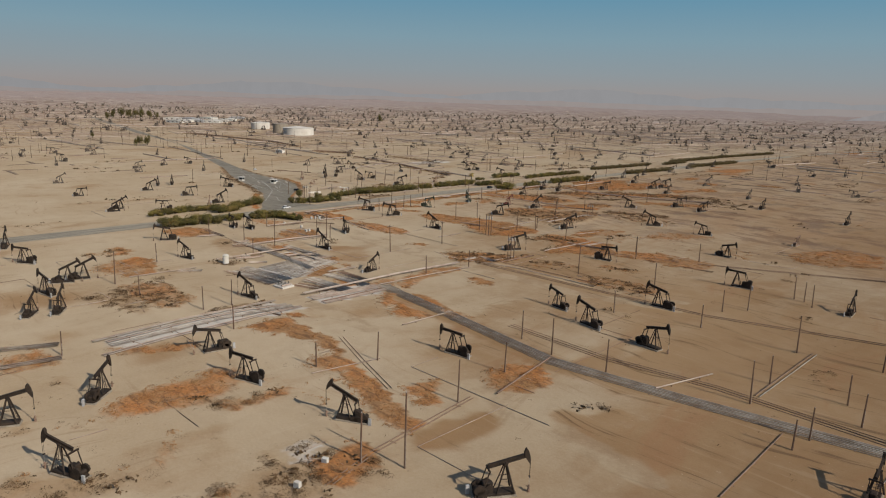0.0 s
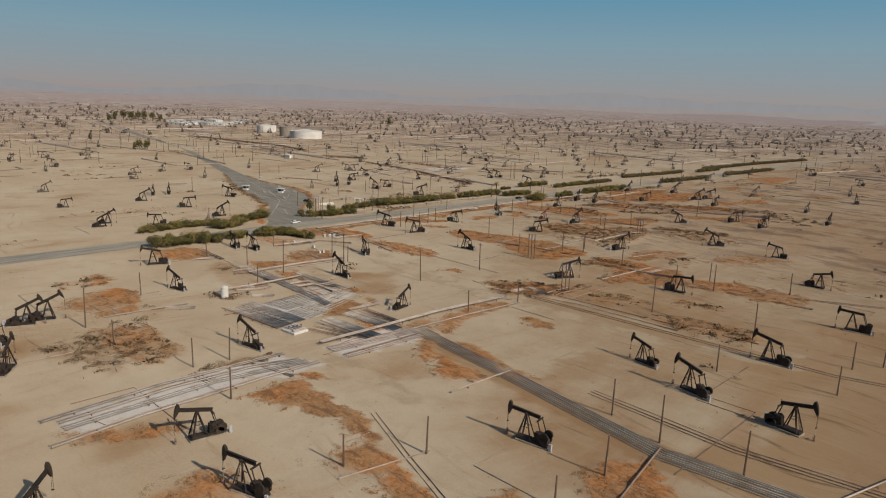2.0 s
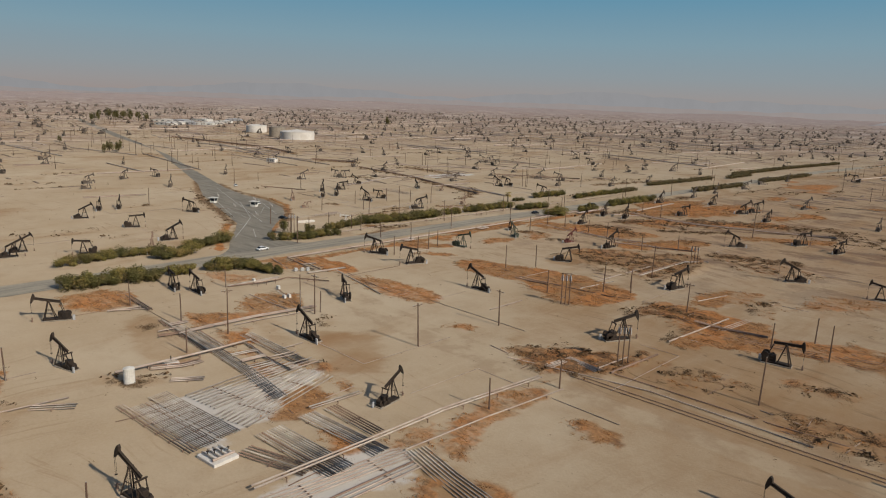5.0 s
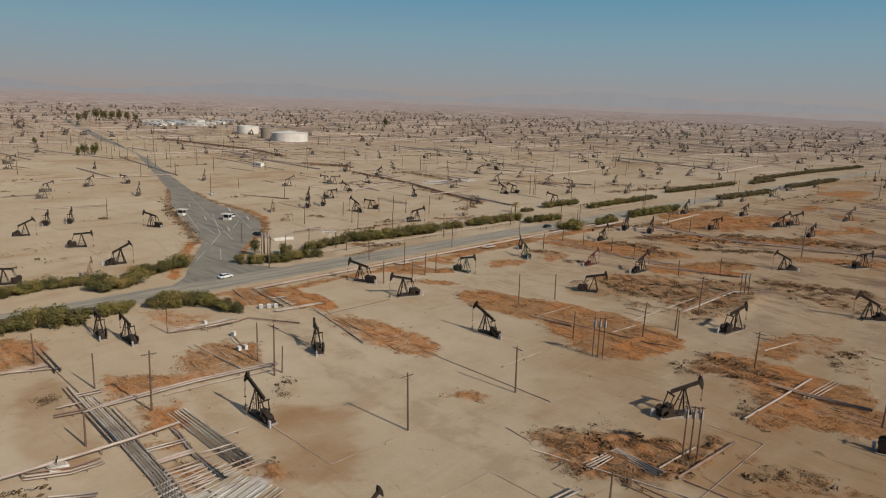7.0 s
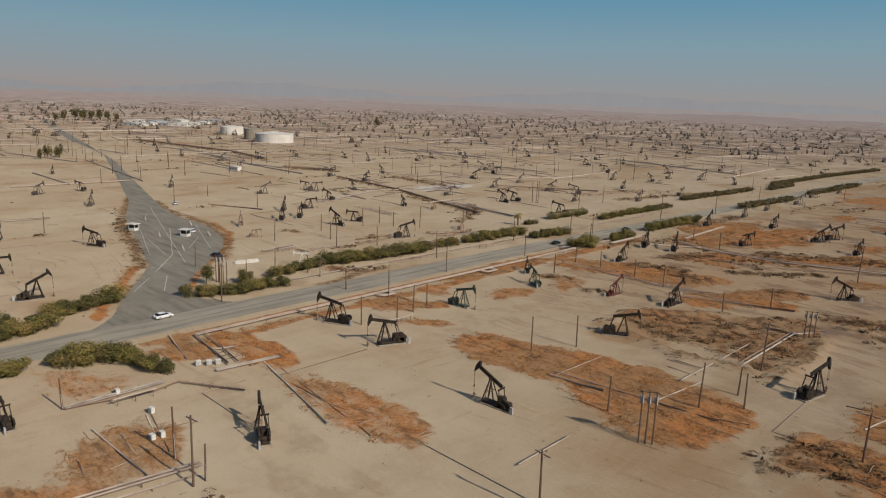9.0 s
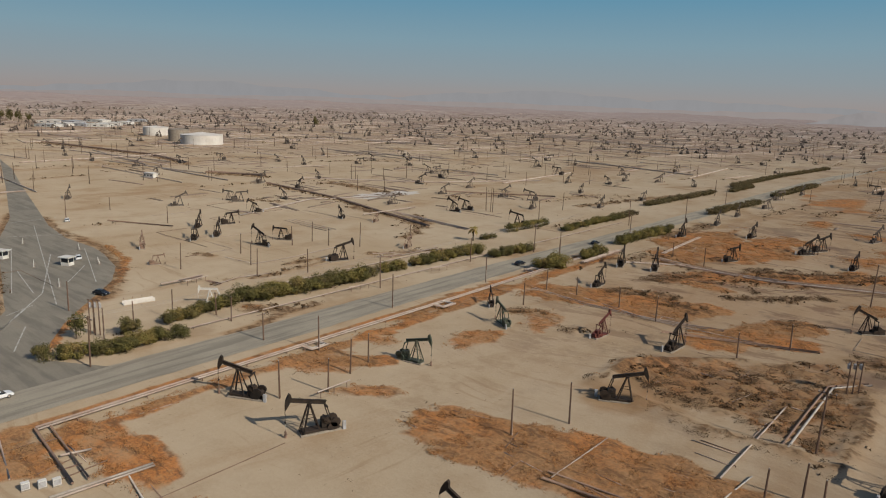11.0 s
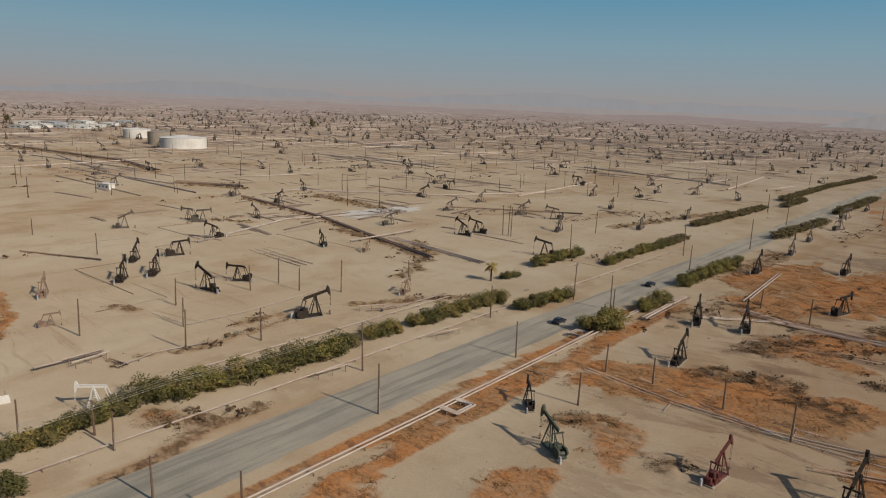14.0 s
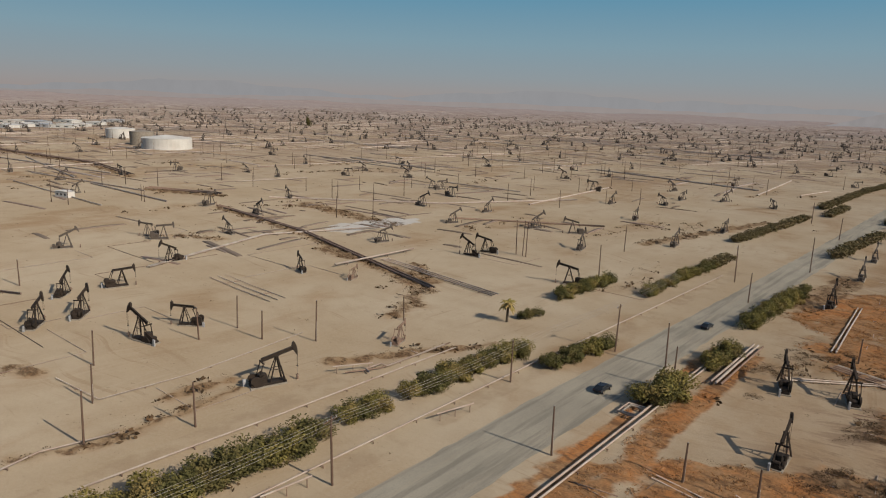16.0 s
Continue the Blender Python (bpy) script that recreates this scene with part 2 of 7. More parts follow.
def asphalt_material(name, dark, along=(1.0, 0.06, 1.0)):
    """Sun-bleached asphalt; dark: how much of the bleaching it lacks."""
    m, nt, b = nodes_of(name)
    mid = noise_of(nt, 0.08, 5, 0.6)
    lane = noise_of(nt, 0.5, 5, 0.6, along)
    fine = noise_of(nt, 5.0, 4)
    c = blend(nt, span(nt, mid, 0.3, 0.7), (0.27, 0.232, 0.172), (0.335, 0.288, 0.212))
    c = blend(nt, span(nt, lane, 0.45, 0.62, 0, 0.6), c, (0.165, 0.142, 0.108))
    c = blend(nt, span(nt, noise_of(nt, 0.35, 4, 0.6, along), 0.55, 0.7, 0, 0.5), c, (0.33, 0.27, 0.19))
    c = blend(nt, span(nt, fine, 0.4, 0.8, 0, 0.4), c, (0.12, 0.106, 0.09))
    c = blend(nt, dark, c, (0.07, 0.066, 0.06))
    nt.links.new(c, b.inputs["Base Color"])
    b.inputs["Roughness"].default_value = 0.95
    b.inputs["Specular IOR Level"].default_value = 0.12
    bump_of(nt, b, fine, 0.25, 0.02)
    return m


SOIL, ASPHALT, ASPHALT_DARK = soil_material(), asphalt_material("worn_asphalt", 0.0), asphalt_material("newer_asphalt", 0.3, (0.1, 0.7, 1.0))
BLACK = plain("black_oiled_steel", (0.02, 0.016, 0.013), (0.06, 0.04, 0.027), 0.7, 0.0, 0.8, 9, 0.6, 0.1, 0.4, 0.15)
GREEN = plain("faded_green_paint", (0.05, 0.062, 0.042), (0.09, 0.07, 0.04), 0.6, 0.1)
RED = plain("faded_red_paint", (0.13, 0.035, 0.026), (0.07, 0.03, 0.02), 0.6, 0.1)
RUST = plain("rusted_steel", (0.25, 0.16, 0.11), (0.14, 0.085, 0.058), 0.8, 0.0, 0.7, 8)
WHITE = plain("chalky_white_paint", (0.62, 0.59, 0.53), (0.40, 0.34, 0.26), 0.7, 0.0, 0.5, 6)
CONCRETE = plain("dusty_concrete", (0.30, 0.25, 0.19), (0.17, 0.125, 0.085), 0.9, 0.0, 0.7, 10)
PALETANK = plain("dusty_tank_paint", (0.62, 0.57, 0.50), (0.48, 0.42, 0.35), 0.8, 0.0, 0.1, 2)
PALE = plain("dusty_pale_pipe", (0.47, 0.385, 0.31), (0.30, 0.20, 0.145), 0.6, 0.1, 0.3, 7, 0.7, 0.1, 0.4)
STEEL = plain("weathered_grey_pipe", (0.50, 0.445, 0.375), (0.20, 0.145, 0.10), 0.6, 0.1, 0.3, 7, 0.7, 0.1, 0.6)
WOOD = plain("weathered_pole_wood", (0.105, 0.062, 0.04), (0.15, 0.09, 0.06), 0.85, 0.0, 1.0, 12, 0.6, 0.2, 0.5)
GREYCAN = plain("grey_transformer_enamel", (0.38, 0.37, 0.36), (0.24, 0.21, 0.18), 0.5)
RUBBER = plain("black_rubber", (0.02, 0.02, 0.02), (0.05, 0.045, 0.04), 0.8)
PAINT_DARK = plain("dark_car_paint", (0.02, 0.022, 0.027), (0.03, 0.03, 0.03), 0.25, 0.3, 1, 20, 0.3, 0.0)
PAINT_WHITE = plain("white_car_paint", (0.7, 0.69, 0.67), (0.55, 0.52, 0.47), 0.3, 0.0, 1, 20, 0.3, 0.0)
GLASS = plain("tinted_glass", (0.02, 0.024, 0.028), (0.03, 0.03, 0.03), 0.12, 0.0, 1, 20, 0.2, 0.0)
LINE = plain("faded_road_paint", (0.45, 0.42, 0.36), (0.25, 0.22, 0.19), 0.85, 0.0, 0.6, 6)
BARK = plain("grey_brown_bark", (0.10, 0.075, 0.05), (0.06, 0.045, 0.03), 0.9)
LEAF = foliage("dusty_green_leaves", (0.1, 0.084, 0.026), (0.215, 0.172, 0.05), (0.27, 0.18, 0.065), 0.8)
OLIVE = foliage("dry_olive_leaves", (0.075, 0.06, 0.028), (0.14, 0.11, 0.05), (0.19, 0.13, 0.065), 0.8)
OLEANDER = foliage("deep_green_leaves", (0.055, 0.052, 0.019), (0.125, 0.108, 0.038), (0.18, 0.13, 0.05), 0.7)
SAGE = foliage("dark_brown_brush", (0.062, 0.04, 0.022), (0.125, 0.078, 0.042), (0.17, 0.095, 0.046), 0.6)
PALM = foliage("yellow_palm_fronds", (0.15, 0.12, 0.032), (0.34, 0.25, 0.08), (0.36, 0.24, 0.10), 0.7)
TUFT = foliage("rust_dry_weeds", (0.25, 0.11, 0.04), (0.40, 0.195, 0.075), (0.34, 0.215, 0.105), 0.8)
# steel for far wells, with distance haze mixed into its colour
FAR_STEEL = plain("haze_paled_steel", (0.085, 0.065, 0.05), (0.14, 0.108, 0.082), 0.8, 0.0, 0.02, 1)
# brush for far rows, greyed in colour the way haze would
FAR_BRUSH = foliage("haze_paled_brush", (0.15, 0.108, 0.078), (0.22, 0.165, 0.125), (0.24, 0.17, 0.12), 0.5)
PALE_RUST = plain("sun_bleached_rust", (0.25, 0.17, 0.125), (0.19, 0.125, 0.09), 0.85, 0.0, 0.05, 1)
# the dusty key holds the steel lightened for haze
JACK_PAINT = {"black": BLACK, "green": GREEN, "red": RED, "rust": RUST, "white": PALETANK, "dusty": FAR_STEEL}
PIPE_PAINT = {"pale": PALE, "steel": STEEL, "rust": RUST}


# ---- mesh helpers ----
def mesh_of(name, bm, material):
    me = bpy.data.meshes.new(name)
    bm.to_mesh(me)
    bm.free()
    me.materials.append(material)
    return me


def part(name, bm, material, parent=None, label=""):
    ob = new(name, mesh_of(name, bm, material) if isinstance(bm, bmesh.types.BMesh) else bm)
    ob.parent = parent
    if label:
        ob["label"] = label
    return ob


def box(bm, centre, size, turn=None, bevel=0.0):
    m = Matrix.Translation(centre) @ (turn or Matrix()) @ Matrix.Diagonal((*size, 1))
    made = bmesh.ops.create_cube(bm, size=1, matrix=m)["verts"]
    if bevel:
        edges = list({e for v in made for e in v.link_edges})
        bmesh.ops.bevel(bm, geom=edges, offset=bevel, segments=1, affect="EDGES")


def bar(bm, a, b, w, h=None):
    """A rectangular bar from a to b."""
    a, b = Vector(a), Vector(b)
    turn = (b - a).to_track_quat("X", "Z").to_matrix().to_4x4()
    box(bm, (a + b) / 2, ((b - a).length, w, h or w), turn)


def rod(bm, a, b, r1, r2=None, sides=8):
    """A round bar from a to b, tapering from r1 to r2."""
    a, b = Vector(a), Vector(b)
    turn = (b - a).to_track_quat("Z", "Y").to_matrix().to_4x4()
    bmesh.ops.create_cone(bm, cap_ends=True, segments=sides, radius1=r1, radius2=r1 if r2 is None else r2,
                          depth=(b - a).length, matrix=Matrix.Translation((a + b) / 2) @ turn)


def slab(bm, outline, y0, y1):
    """A plate: an outline in x and z, from y0 to y1."""
    lo = [bm.verts.new((x, y0, z)) for x, z in outline]
    hi = [bm.verts.new((x, y1, z)) for x, z in outline]
    bm.faces.new(lo)
    bm.faces.new(hi[::-1])
    for i in range(len(lo)):
        j = (i + 1) % len(lo)
        bm.faces.new((lo[j], lo[i], hi[i], hi[j]))


def tube(bm, points, radius, sides=7):
    """A round pipe along points, mitred at its bends."""
    pts = [Vector(p) for p in points]
    rings = []
    for i, p in enumerate(pts):
        way = (pts[min(i + 1, len(pts) - 1)] - pts[max(i - 1, 0)]).normalized()
        side = way.cross(Vector((0, 0, 1)))
        side = side.normalized() if side.length > 1e-3 else Vector((1, 0, 0))
        up = side.cross(way)
        rings.append([bm.verts.new(p + radius * (math.cos(a) * side + math.sin(a) * up)) for a in (2 * math.pi * k / sides for k in range(sides))])
    for r, s in zip(rings, rings[1:]):
        for k in range(sides):
            f = bm.faces.new((r[k], r[(k + 1) % sides], s[(k + 1) % sides], s[k]))
            f.smooth = True
    bm.faces.new(rings[0])
    bm.faces.new(rings[-1][::-1])


def soup(name, verts, faces, material):
    """One mesh out of arrays of vertices and equal-sided faces."""
    me = bpy.data.meshes.new(name)
    n, k = faces.shape
    me.vertices.add(len(verts))
    me.vertices.foreach_set("co", np.asarray(verts, np.float32).ravel())
    me.loops.add(n * k)
    me.loops.foreach_set("vertex_index", faces.astype(np.int32).ravel())
    me.polygons.add(n)
    me.polygons.foreach_set("loop_start", np.arange(0, n * k, k, dtype=np.int32))
    me.update(calc_edges=True)
    me.materials.append(material)
    return me


def scatter(template, faces, places, turns, sizes):
    """Copies of a template, turned about z and sized, at places: arrays for soup()."""
    c, s = np.cos(turns)[:, None], np.sin(turns)[:, None]
    x, y, z = template[:, 0][None], template[:, 1][None], template[:, 2][None]
    v = np.stack([(x * c - y * s) * sizes[:, None], (x * s + y * c) * sizes[:, None], z * sizes[:, None] + 0 * c], -1) + places[:, None, :]
    f = faces[None] + (np.arange(len(places)) * len(template))[:, None, None]
    return v.reshape(-1, 3), f.reshape(-1, faces.shape[1])


# ---- ground ----
PATCHES = []


def patch(points, half, kind):
    PATCHES.append((np.array(points, float), half, kind))


patch([(-79.3, 91.7), (-79.1, 82.2)], 5, 'brown')
AREAS = []


def area(points, strength, kind):
    """A patch with an outline; strength: how thickly it is grown or stained."""
    AREAS.append((np.array(points + points[:1], float), strength, kind))


area([(-272.7, 94.6), (-270.1, 99.4), (-261.1, 101.1), (-256.7, 96.0), (-258.3, 91.3)], 0.8, 'scrub')
area([(-248.8, 89.1), (-252.5, 97.4), (-244.1, 101.1), (-232.7, 96.9), (-232.6, 89.9), (-233.3, 85.6)], 0.9, 'scrub')
area([(-220.2, 82.6), (-215.3, 85.5), (-198.9, 86.9), (-191.4, 91.0), (-187.8, 89.8), (-184.3, 85.0), (-183.3, 80.7), (-183.2, 77.4), (-194.1, 79.6), (-208.9, 80.1)], 0.8, 'mixed')
area([(-294.0, 125.1), (-294.7, 136.2), (-286.3, 143.0), (-273.6, 139.9), (-272.3, 127.6), (-279.2, 122.3)], 0.8, 'scrub')
area([(-258.7, 144.7), (-253.9, 154.3), (-248.0, 148.5), (-248.6, 141.5)], 0.7, 'scrub')
area([(-262.8, 169.3), (-255.0, 179.4), (-246.3, 174.8), (-246.6, 163.5), (-251.9, 164.0)], 0.8, 'scrub')
area([(-239.5, 142.7), (-237.6, 155.2), (-228.4, 142.3)], 0.7, 'scrub')
area([(-213.4, 140.2), (-214.1, 146.3), (-206.8, 143.8), (-206.9, 139.4)], 0.8, 'scrub')
area([(-199.2, 136.6), (-198.7, 145.1), (-192.3, 144.8), (-188.9, 143.3), (-186.1, 132.9), (-189.1, 129.4)], 0.9, 'scrub')
area([(-182.3, 134.2), (-178.3, 137.3), (-169.2, 136.1), (-169.2, 132.1), (-173.8, 130.8)], 0.8, 'scrub')
area([(-202.4, 151.3), (-192.8, 152.2), (-188.8, 149.0), (-190.2, 145.5)], 0.7, 'scrub')
area([(-161.3, 100.3), (-158.2, 105.3), (-153.3, 103.7), (-157.6, 98.9)], 0.9, 'scrub')
area([(-156.5, 133.0), (-156.4, 140.3), (-144.2, 128.2), (-148.4, 127.3)], 0.9, 'scrub')
area([(-169.6, 138.5), (-171.3, 155.2), (-162.7, 146.6), (-166.5, 137.9)], 0.7, 'scrub')
area([(-262.4, 201.4), (-256.4, 209.3), (-230.1, 211.5), (-223.8, 203.5), (-234.5, 197.7), (-250.1, 198.7)], 0.7, 'scrub')
area([(-210.2, 112.8), (-210.1, 123.8), (-204.8, 150.6), (-199.7, 148.1), (-190.2, 129.7), (-189.7, 120.9), (-181.5, 115.3), (-187.3, 115.2)], 0.9, 'grey')
area([(-170.2, 115.1), (-171.1, 136.7), (-164.1, 142.1), (-158.3, 135.7), (-160.3, 114.9)], 0.9, 'grey')
area([(-174.4, 80.3), (-172.4, 94.6), (-169.7, 104.8), (-161.1, 109.2), (-160.3, 103.1), (-159.2, 97.2)], 0.8, 'grey')
area([(-176.9, 91.4), (-175.1, 99.1), (-171.8, 103.8), (-169.3, 104.6), (-171.5, 90.5), (-172.4, 86.2)], 0.9, 'brush')
area([(-228.6, 113.5), (-224.5, 118.3), (-222.4, 125.1), (-218.0, 122.0), (-219.2, 115.9), (-224.2, 112.6)], 0.8, 'brush')
area([(-227.8, 95.5), (-225.9, 101.2), (-214.9, 94.6), (-210.1, 88.9), (-216.8, 89.4)], 0.6, 'brush')
area([(-252.3, 241.5), (-253.9, 251.2), (-231.3, 258.3), (-213.2, 266.4), (-192.5, 260.2), (-189.3, 247.6), (-194.8, 232.9), (-205.7, 234.6), (-219.4, 243.3), (-242.1, 238.5)], 0.9, 'scrub')
area([(-235.4, 295.9), (-227.3, 314.2), (-195.6, 324.0), (-196.4, 305.0), (-193.8, 281.7), (-210.3, 286.5), (-224.2, 285.3)], 0.8, 'brush')
area([(-177.4, 271.0), (-174.1, 288.4), (-161.5, 295.7), (-161.3, 275.4), (-171.0, 266.9)], 0.6, 'scrub')
area([(-182.9, 251.8), (-179.1, 260.6), (-147.7, 260.9), (-140.7, 237.9), (-153.2, 230.6), (-161.7, 228.5), (-163.4, 241.3)], 0.9, 'scrub')
area([(-137.6, 252.4), (-131.6, 259.8), (-109.7, 256.0), (-107.4, 245.7), (-116.7, 243.1), (-132.8, 244.9)], 0.8, 'scrub')
area([(-195.3, 330.8), (-182.4, 348.4), (-156.2, 336.3), (-157.8, 323.9), (-180.6, 320.4)], 0.6, 'mixed')
area([(-151.5, 280.2), (-151.2, 304.6), (-136.5, 315.1), (-126.8, 315.3), (-136.8, 295.0)], 0.6, 'scrub')
area([(-185.8, 193.4), (-175.6, 205.8), (-162.0, 212.0), (-160.8, 216.1), (-158.3, 202.1), (-159.1, 192.5), (-165.2, 189.4)], 0.7, 'mixed')
area([(-153.5, 203.5), (-146.3, 216.6), (-135.8, 216.1), (-136.6, 207.1), (-148.6, 196.8)], 0.6, 'mixed')
area([(-154.5, 171.6), (-151.0, 174.0), (-143.7, 174.5), (-140.8, 169.0), (-144.5, 167.6), (-150.7, 167.9)], 0.9, 'scrub')
area([(-131.7, 198.3), (-126.6, 207.7), (-102.5, 213.3), (-99.1, 208.7), (-100.6, 196.8), (-111.4, 197.3), (-123.3, 195.2)], 0.7, 'mixed')
area([(-135.0, 221.3), (-130.9, 228.4), (-117.8, 225.5), (-118.9, 220.5), (-127.6, 219.7)], 0.7, 'mixed')
area([(-167.5, 151.4), (-171.4, 169.7), (-167.0, 183.0), (-161.2, 176.1), (-161.3, 157.1), (-154.6, 145.0), (-160.1, 144.0)], 0.7, 'scrub')
area([(-149.9, 133.8), (-140.3, 132.6), (-132.1, 132.8), (-128.5, 131.3), (-137.4, 121.4)], 0.9, 'scrub')
area([(-152.3, 142.6), (-147.3, 145.8), (-132.8, 141.0), (-121.4, 139.8), (-125.3, 134.9), (-137.2, 138.0)], 0.8, 'scrub')
area([(-104.0, 175.4), (-101.9, 177.8), (-92.1, 177.5), (-91.5, 174.8), (-97.9, 174.6)], 0.8, 'brush')
area([(-253.0, 143.9), (-256.7, 146.8), (-251.1, 153.2), (-252.0, 157.0), (-260.3, 163.8), (-262.2, 166.6), (-262.1, 174.7), (-246.6, 174.9), (-241.5, 173.0), (-242.8, 167.4), (-243.8, 157.8), (-244.9, 148.1), (-244.8, 142.0)], 0.7, 'scrub')
area([(-296.2, 166.2), (-294.4, 172.1), (-280.6, 181.2), (-275.8, 180.0), (-275.3, 169.3), (-289.8, 165.1)], 0.6, 'scrub')
area([(-268.2, 203.6), (-266.2, 206.0), (-255.4, 205.8), (-252.5, 211.1), (-240.4, 212.0), (-231.8, 212.8), (-223.8, 208.5), (-221.3, 202.8), (-230.5, 199.4), (-239.5, 201.0), (-253.5, 201.4)], 0.75, 'scrub')
area([(-237.9, 174.0), (-231.2, 173.8), (-227.1, 171.4), (-227.0, 168.1)], 0.6, 'brush')
area([(-295.3, 203.9), (-291.0, 209.3), (-284.4, 207.6), (-286.8, 201.5)], 0.7, 'scrub')
area([(-253.0, 241.2), (-256.2, 249.6), (-252.0, 255.8), (-238.6, 258.8), (-224.7, 264.3), (-209.7, 263.9), (-199.8, 264.8), (-189.1, 259.8), (-187.3, 253.4), (-189.4, 240.6), (-192.6, 234.6), (-198.0, 235.7), (-208.0, 237.8), (-213.9, 236.8), (-221.9, 243.9), (-232.0, 247.0), (-242.2, 243.1)], 1.0, 'scrub')
area([(-238.4, 294.3), (-238.1, 302.8), (-216.3, 318.7), (-202.5, 332.9), (-195.1, 324.7), (-193.3, 314.0), (-193.3, 281.5), (-198.1, 279.7), (-205.3, 283.3), (-212.0, 288.8), (-227.2, 287.9)], 0.7, 'mixed')
area([(-233.6, 335.1), (-222.4, 345.6), (-207.8, 345.8), (-206.3, 337.7), (-215.8, 329.0)], 0.7, 'scrub')
area([(-271.8, 349.8), (-255.4, 355.8), (-236.1, 352.7), (-243.2, 343.4), (-260.5, 339.1)], 0.8, 'scrub')
area([(-277.1, 283.0), (-272.3, 297.1), (-265.5, 290.4), (-268.8, 279.0)], 0.8, 'scrub')
area([(-273.8, 312.3), (-269.5, 322.6), (-262.3, 314.2), (-261.4, 299.4)], 0.7, 'scrub')
area([(-175.6, 265.6), (-175.9, 278.2), (-171.3, 289.9), (-165.0, 266.3), (-171.8, 263.4)], 0.9, 'scrub')
area([(-182.6, 243.7), (-180.9, 254.2), (-170.8, 259.7), (-161.5, 250.8), (-160.2, 244.9), (-167.1, 246.4), (-174.1, 242.6), (-179.1, 240.0)], 0.9, 'mixed')
area([(-208.4, 193.2), (-204.3, 197.0), (-199.6, 198.9), (-198.2, 196.4), (-201.8, 191.6), (-206.4, 191.2)], 0.7, 'scrub')
area([(-197.2, 333.4), (-195.2, 348.3), (-183.3, 347.7), (-179.5, 330.8), (-190.3, 330.7)], 0.7, 'mixed')
area([(-294.2, 245.1), (-293.1, 252.1), (-290.2, 261.2), (-282.4, 261.2), (-275.7, 254.1), (-281.5, 246.6), (-290.0, 244.7)], 0.65, 'scrub')
area([(-275.4, 241.1), (-273.8, 245.3), (-271.5, 250.2), (-265.4, 255.1), (-260.8, 253.1), (-262.3, 250.1), (-268.6, 245.0)], 0.8, 'scrub')
area([(-290.2, 269.6), (-287.2, 277.0), (-280.4, 272.2), (-284.2, 267.1)], 0.7, 'scrub')
area([(-274.1, 279.7), (-277.6, 289.5), (-276.0, 294.5), (-269.0, 296.5), (-266.6, 292.8), (-268.3, 285.3), (-270.0, 279.7)], 0.8, 'scrub')
area([(-272.5, 310.1), (-271.4, 319.0), (-264.5, 320.1), (-262.7, 309.3), (-262.3, 298.5)], 0.7, 'scrub')
area([(-283.0, 339.1), (-280.2, 347.4), (-265.7, 351.9), (-252.0, 356.1), (-240.1, 356.9), (-242.6, 346.0), (-244.3, 334.6), (-250.9, 331.8), (-265.0, 333.7), (-276.3, 333.6)], 0.85, 'scrub')
area([(-237.8, 328.9), (-233.1, 338.7), (-209.1, 346.2), (-207.3, 339.3), (-214.7, 334.9), (-225.7, 332.9)], 0.9, 'scrub')
area([(-262.1, 377.7), (-260.0, 399.6), (-238.7, 408.7), (-217.3, 407.3), (-225.5, 396.0), (-244.0, 385.1), (-257.4, 371.1)], 0.7, 'mixed')
area([(-271.0, 387.8), (-285.8, 450.3), (-287.7, 484.8), (-272.1, 465.9), (-267.4, 431.0), (-267.3, 398.8)], 0.6, 'scrub')
area([(-257.7, 451.0), (-256.0, 473.1), (-244.2, 470.9), (-243.3, 453.0)], 0.8, 'brush')
area([(-239.9, 288.4), (-239.8, 302.5), (-234.6, 307.5), (-227.1, 312.3), (-218.5, 318.1), (-205.3, 323.8), (-204.1, 314.3), (-215.6, 305.3), (-227.1, 298.5), (-228.1, 289.5), (-232.4, 293.5)], 0.8, 'mixed')
area([(-260.2, 308.4), (-256.1, 317.5), (-252.8, 312.5), (-256.7, 307.1)], 0.9, 'brush')
area([(-236.9, 374.0), (-232.1, 379.0), (-218.3, 381.3), (-225.2, 373.4)], 0.9, 'brush')
area([(-222.0, 357.0), (-214.8, 364.2), (-212.2, 357.7), (-218.0, 353.7)], 0.9, 'brush')
area([(-157.3, 86.7), (-158.4, 100.9), (-132.5, 99.3), (-122.6, 94.2), (-106.4, 91.5), (-96.6, 87.4), (-88.7, 85.6), (-84.8, 85.0), (-83.9, 79.0), (-94.4, 79.2), (-103.5, 82.6), (-116.2, 87.0), (-120.6, 83.7), (-126.1, 86.4), (-127.1, 92.9), (-137.0, 94.0), (-148.5, 89.7)], 0.95, 'scrub')
area([(-101.9, 93.3), (-99.0, 101.4), (-87.9, 91.7), (-92.5, 89.2)], 0.9, 'scrub')
area([(-88.0, 60.1), (-89.5, 69.6), (-84.5, 72.9), (-79.4, 67.6), (-77.4, 59.4), (-82.2, 57.5)], 0.95, 'scrub')
area([(-121.8, 62.1), (-117.5, 66.9), (-118.3, 74.9), (-113.5, 74.3), (-113.5, 64.5), (-114.2, 59.8), (-119.5, 59.2)], 0.9, 'mixed')
area([(-126.4, 58.4), (-121.8, 62.1), (-117.8, 58.4), (-123.2, 57.7)], 0.9, 'brush')
area([(-245.9, 78.7), (-251.3, 90.7), (-241.5, 98.1), (-223.7, 93.3), (-224.4, 84.3), (-235.8, 78.4)], 0.7, 'scrub')
area([(-217.3, 77.8), (-212.5, 91.0), (-190.4, 89.7), (-183.1, 80.2), (-190.9, 76.7), (-205.0, 75.5)], 0.8, 'mixed')
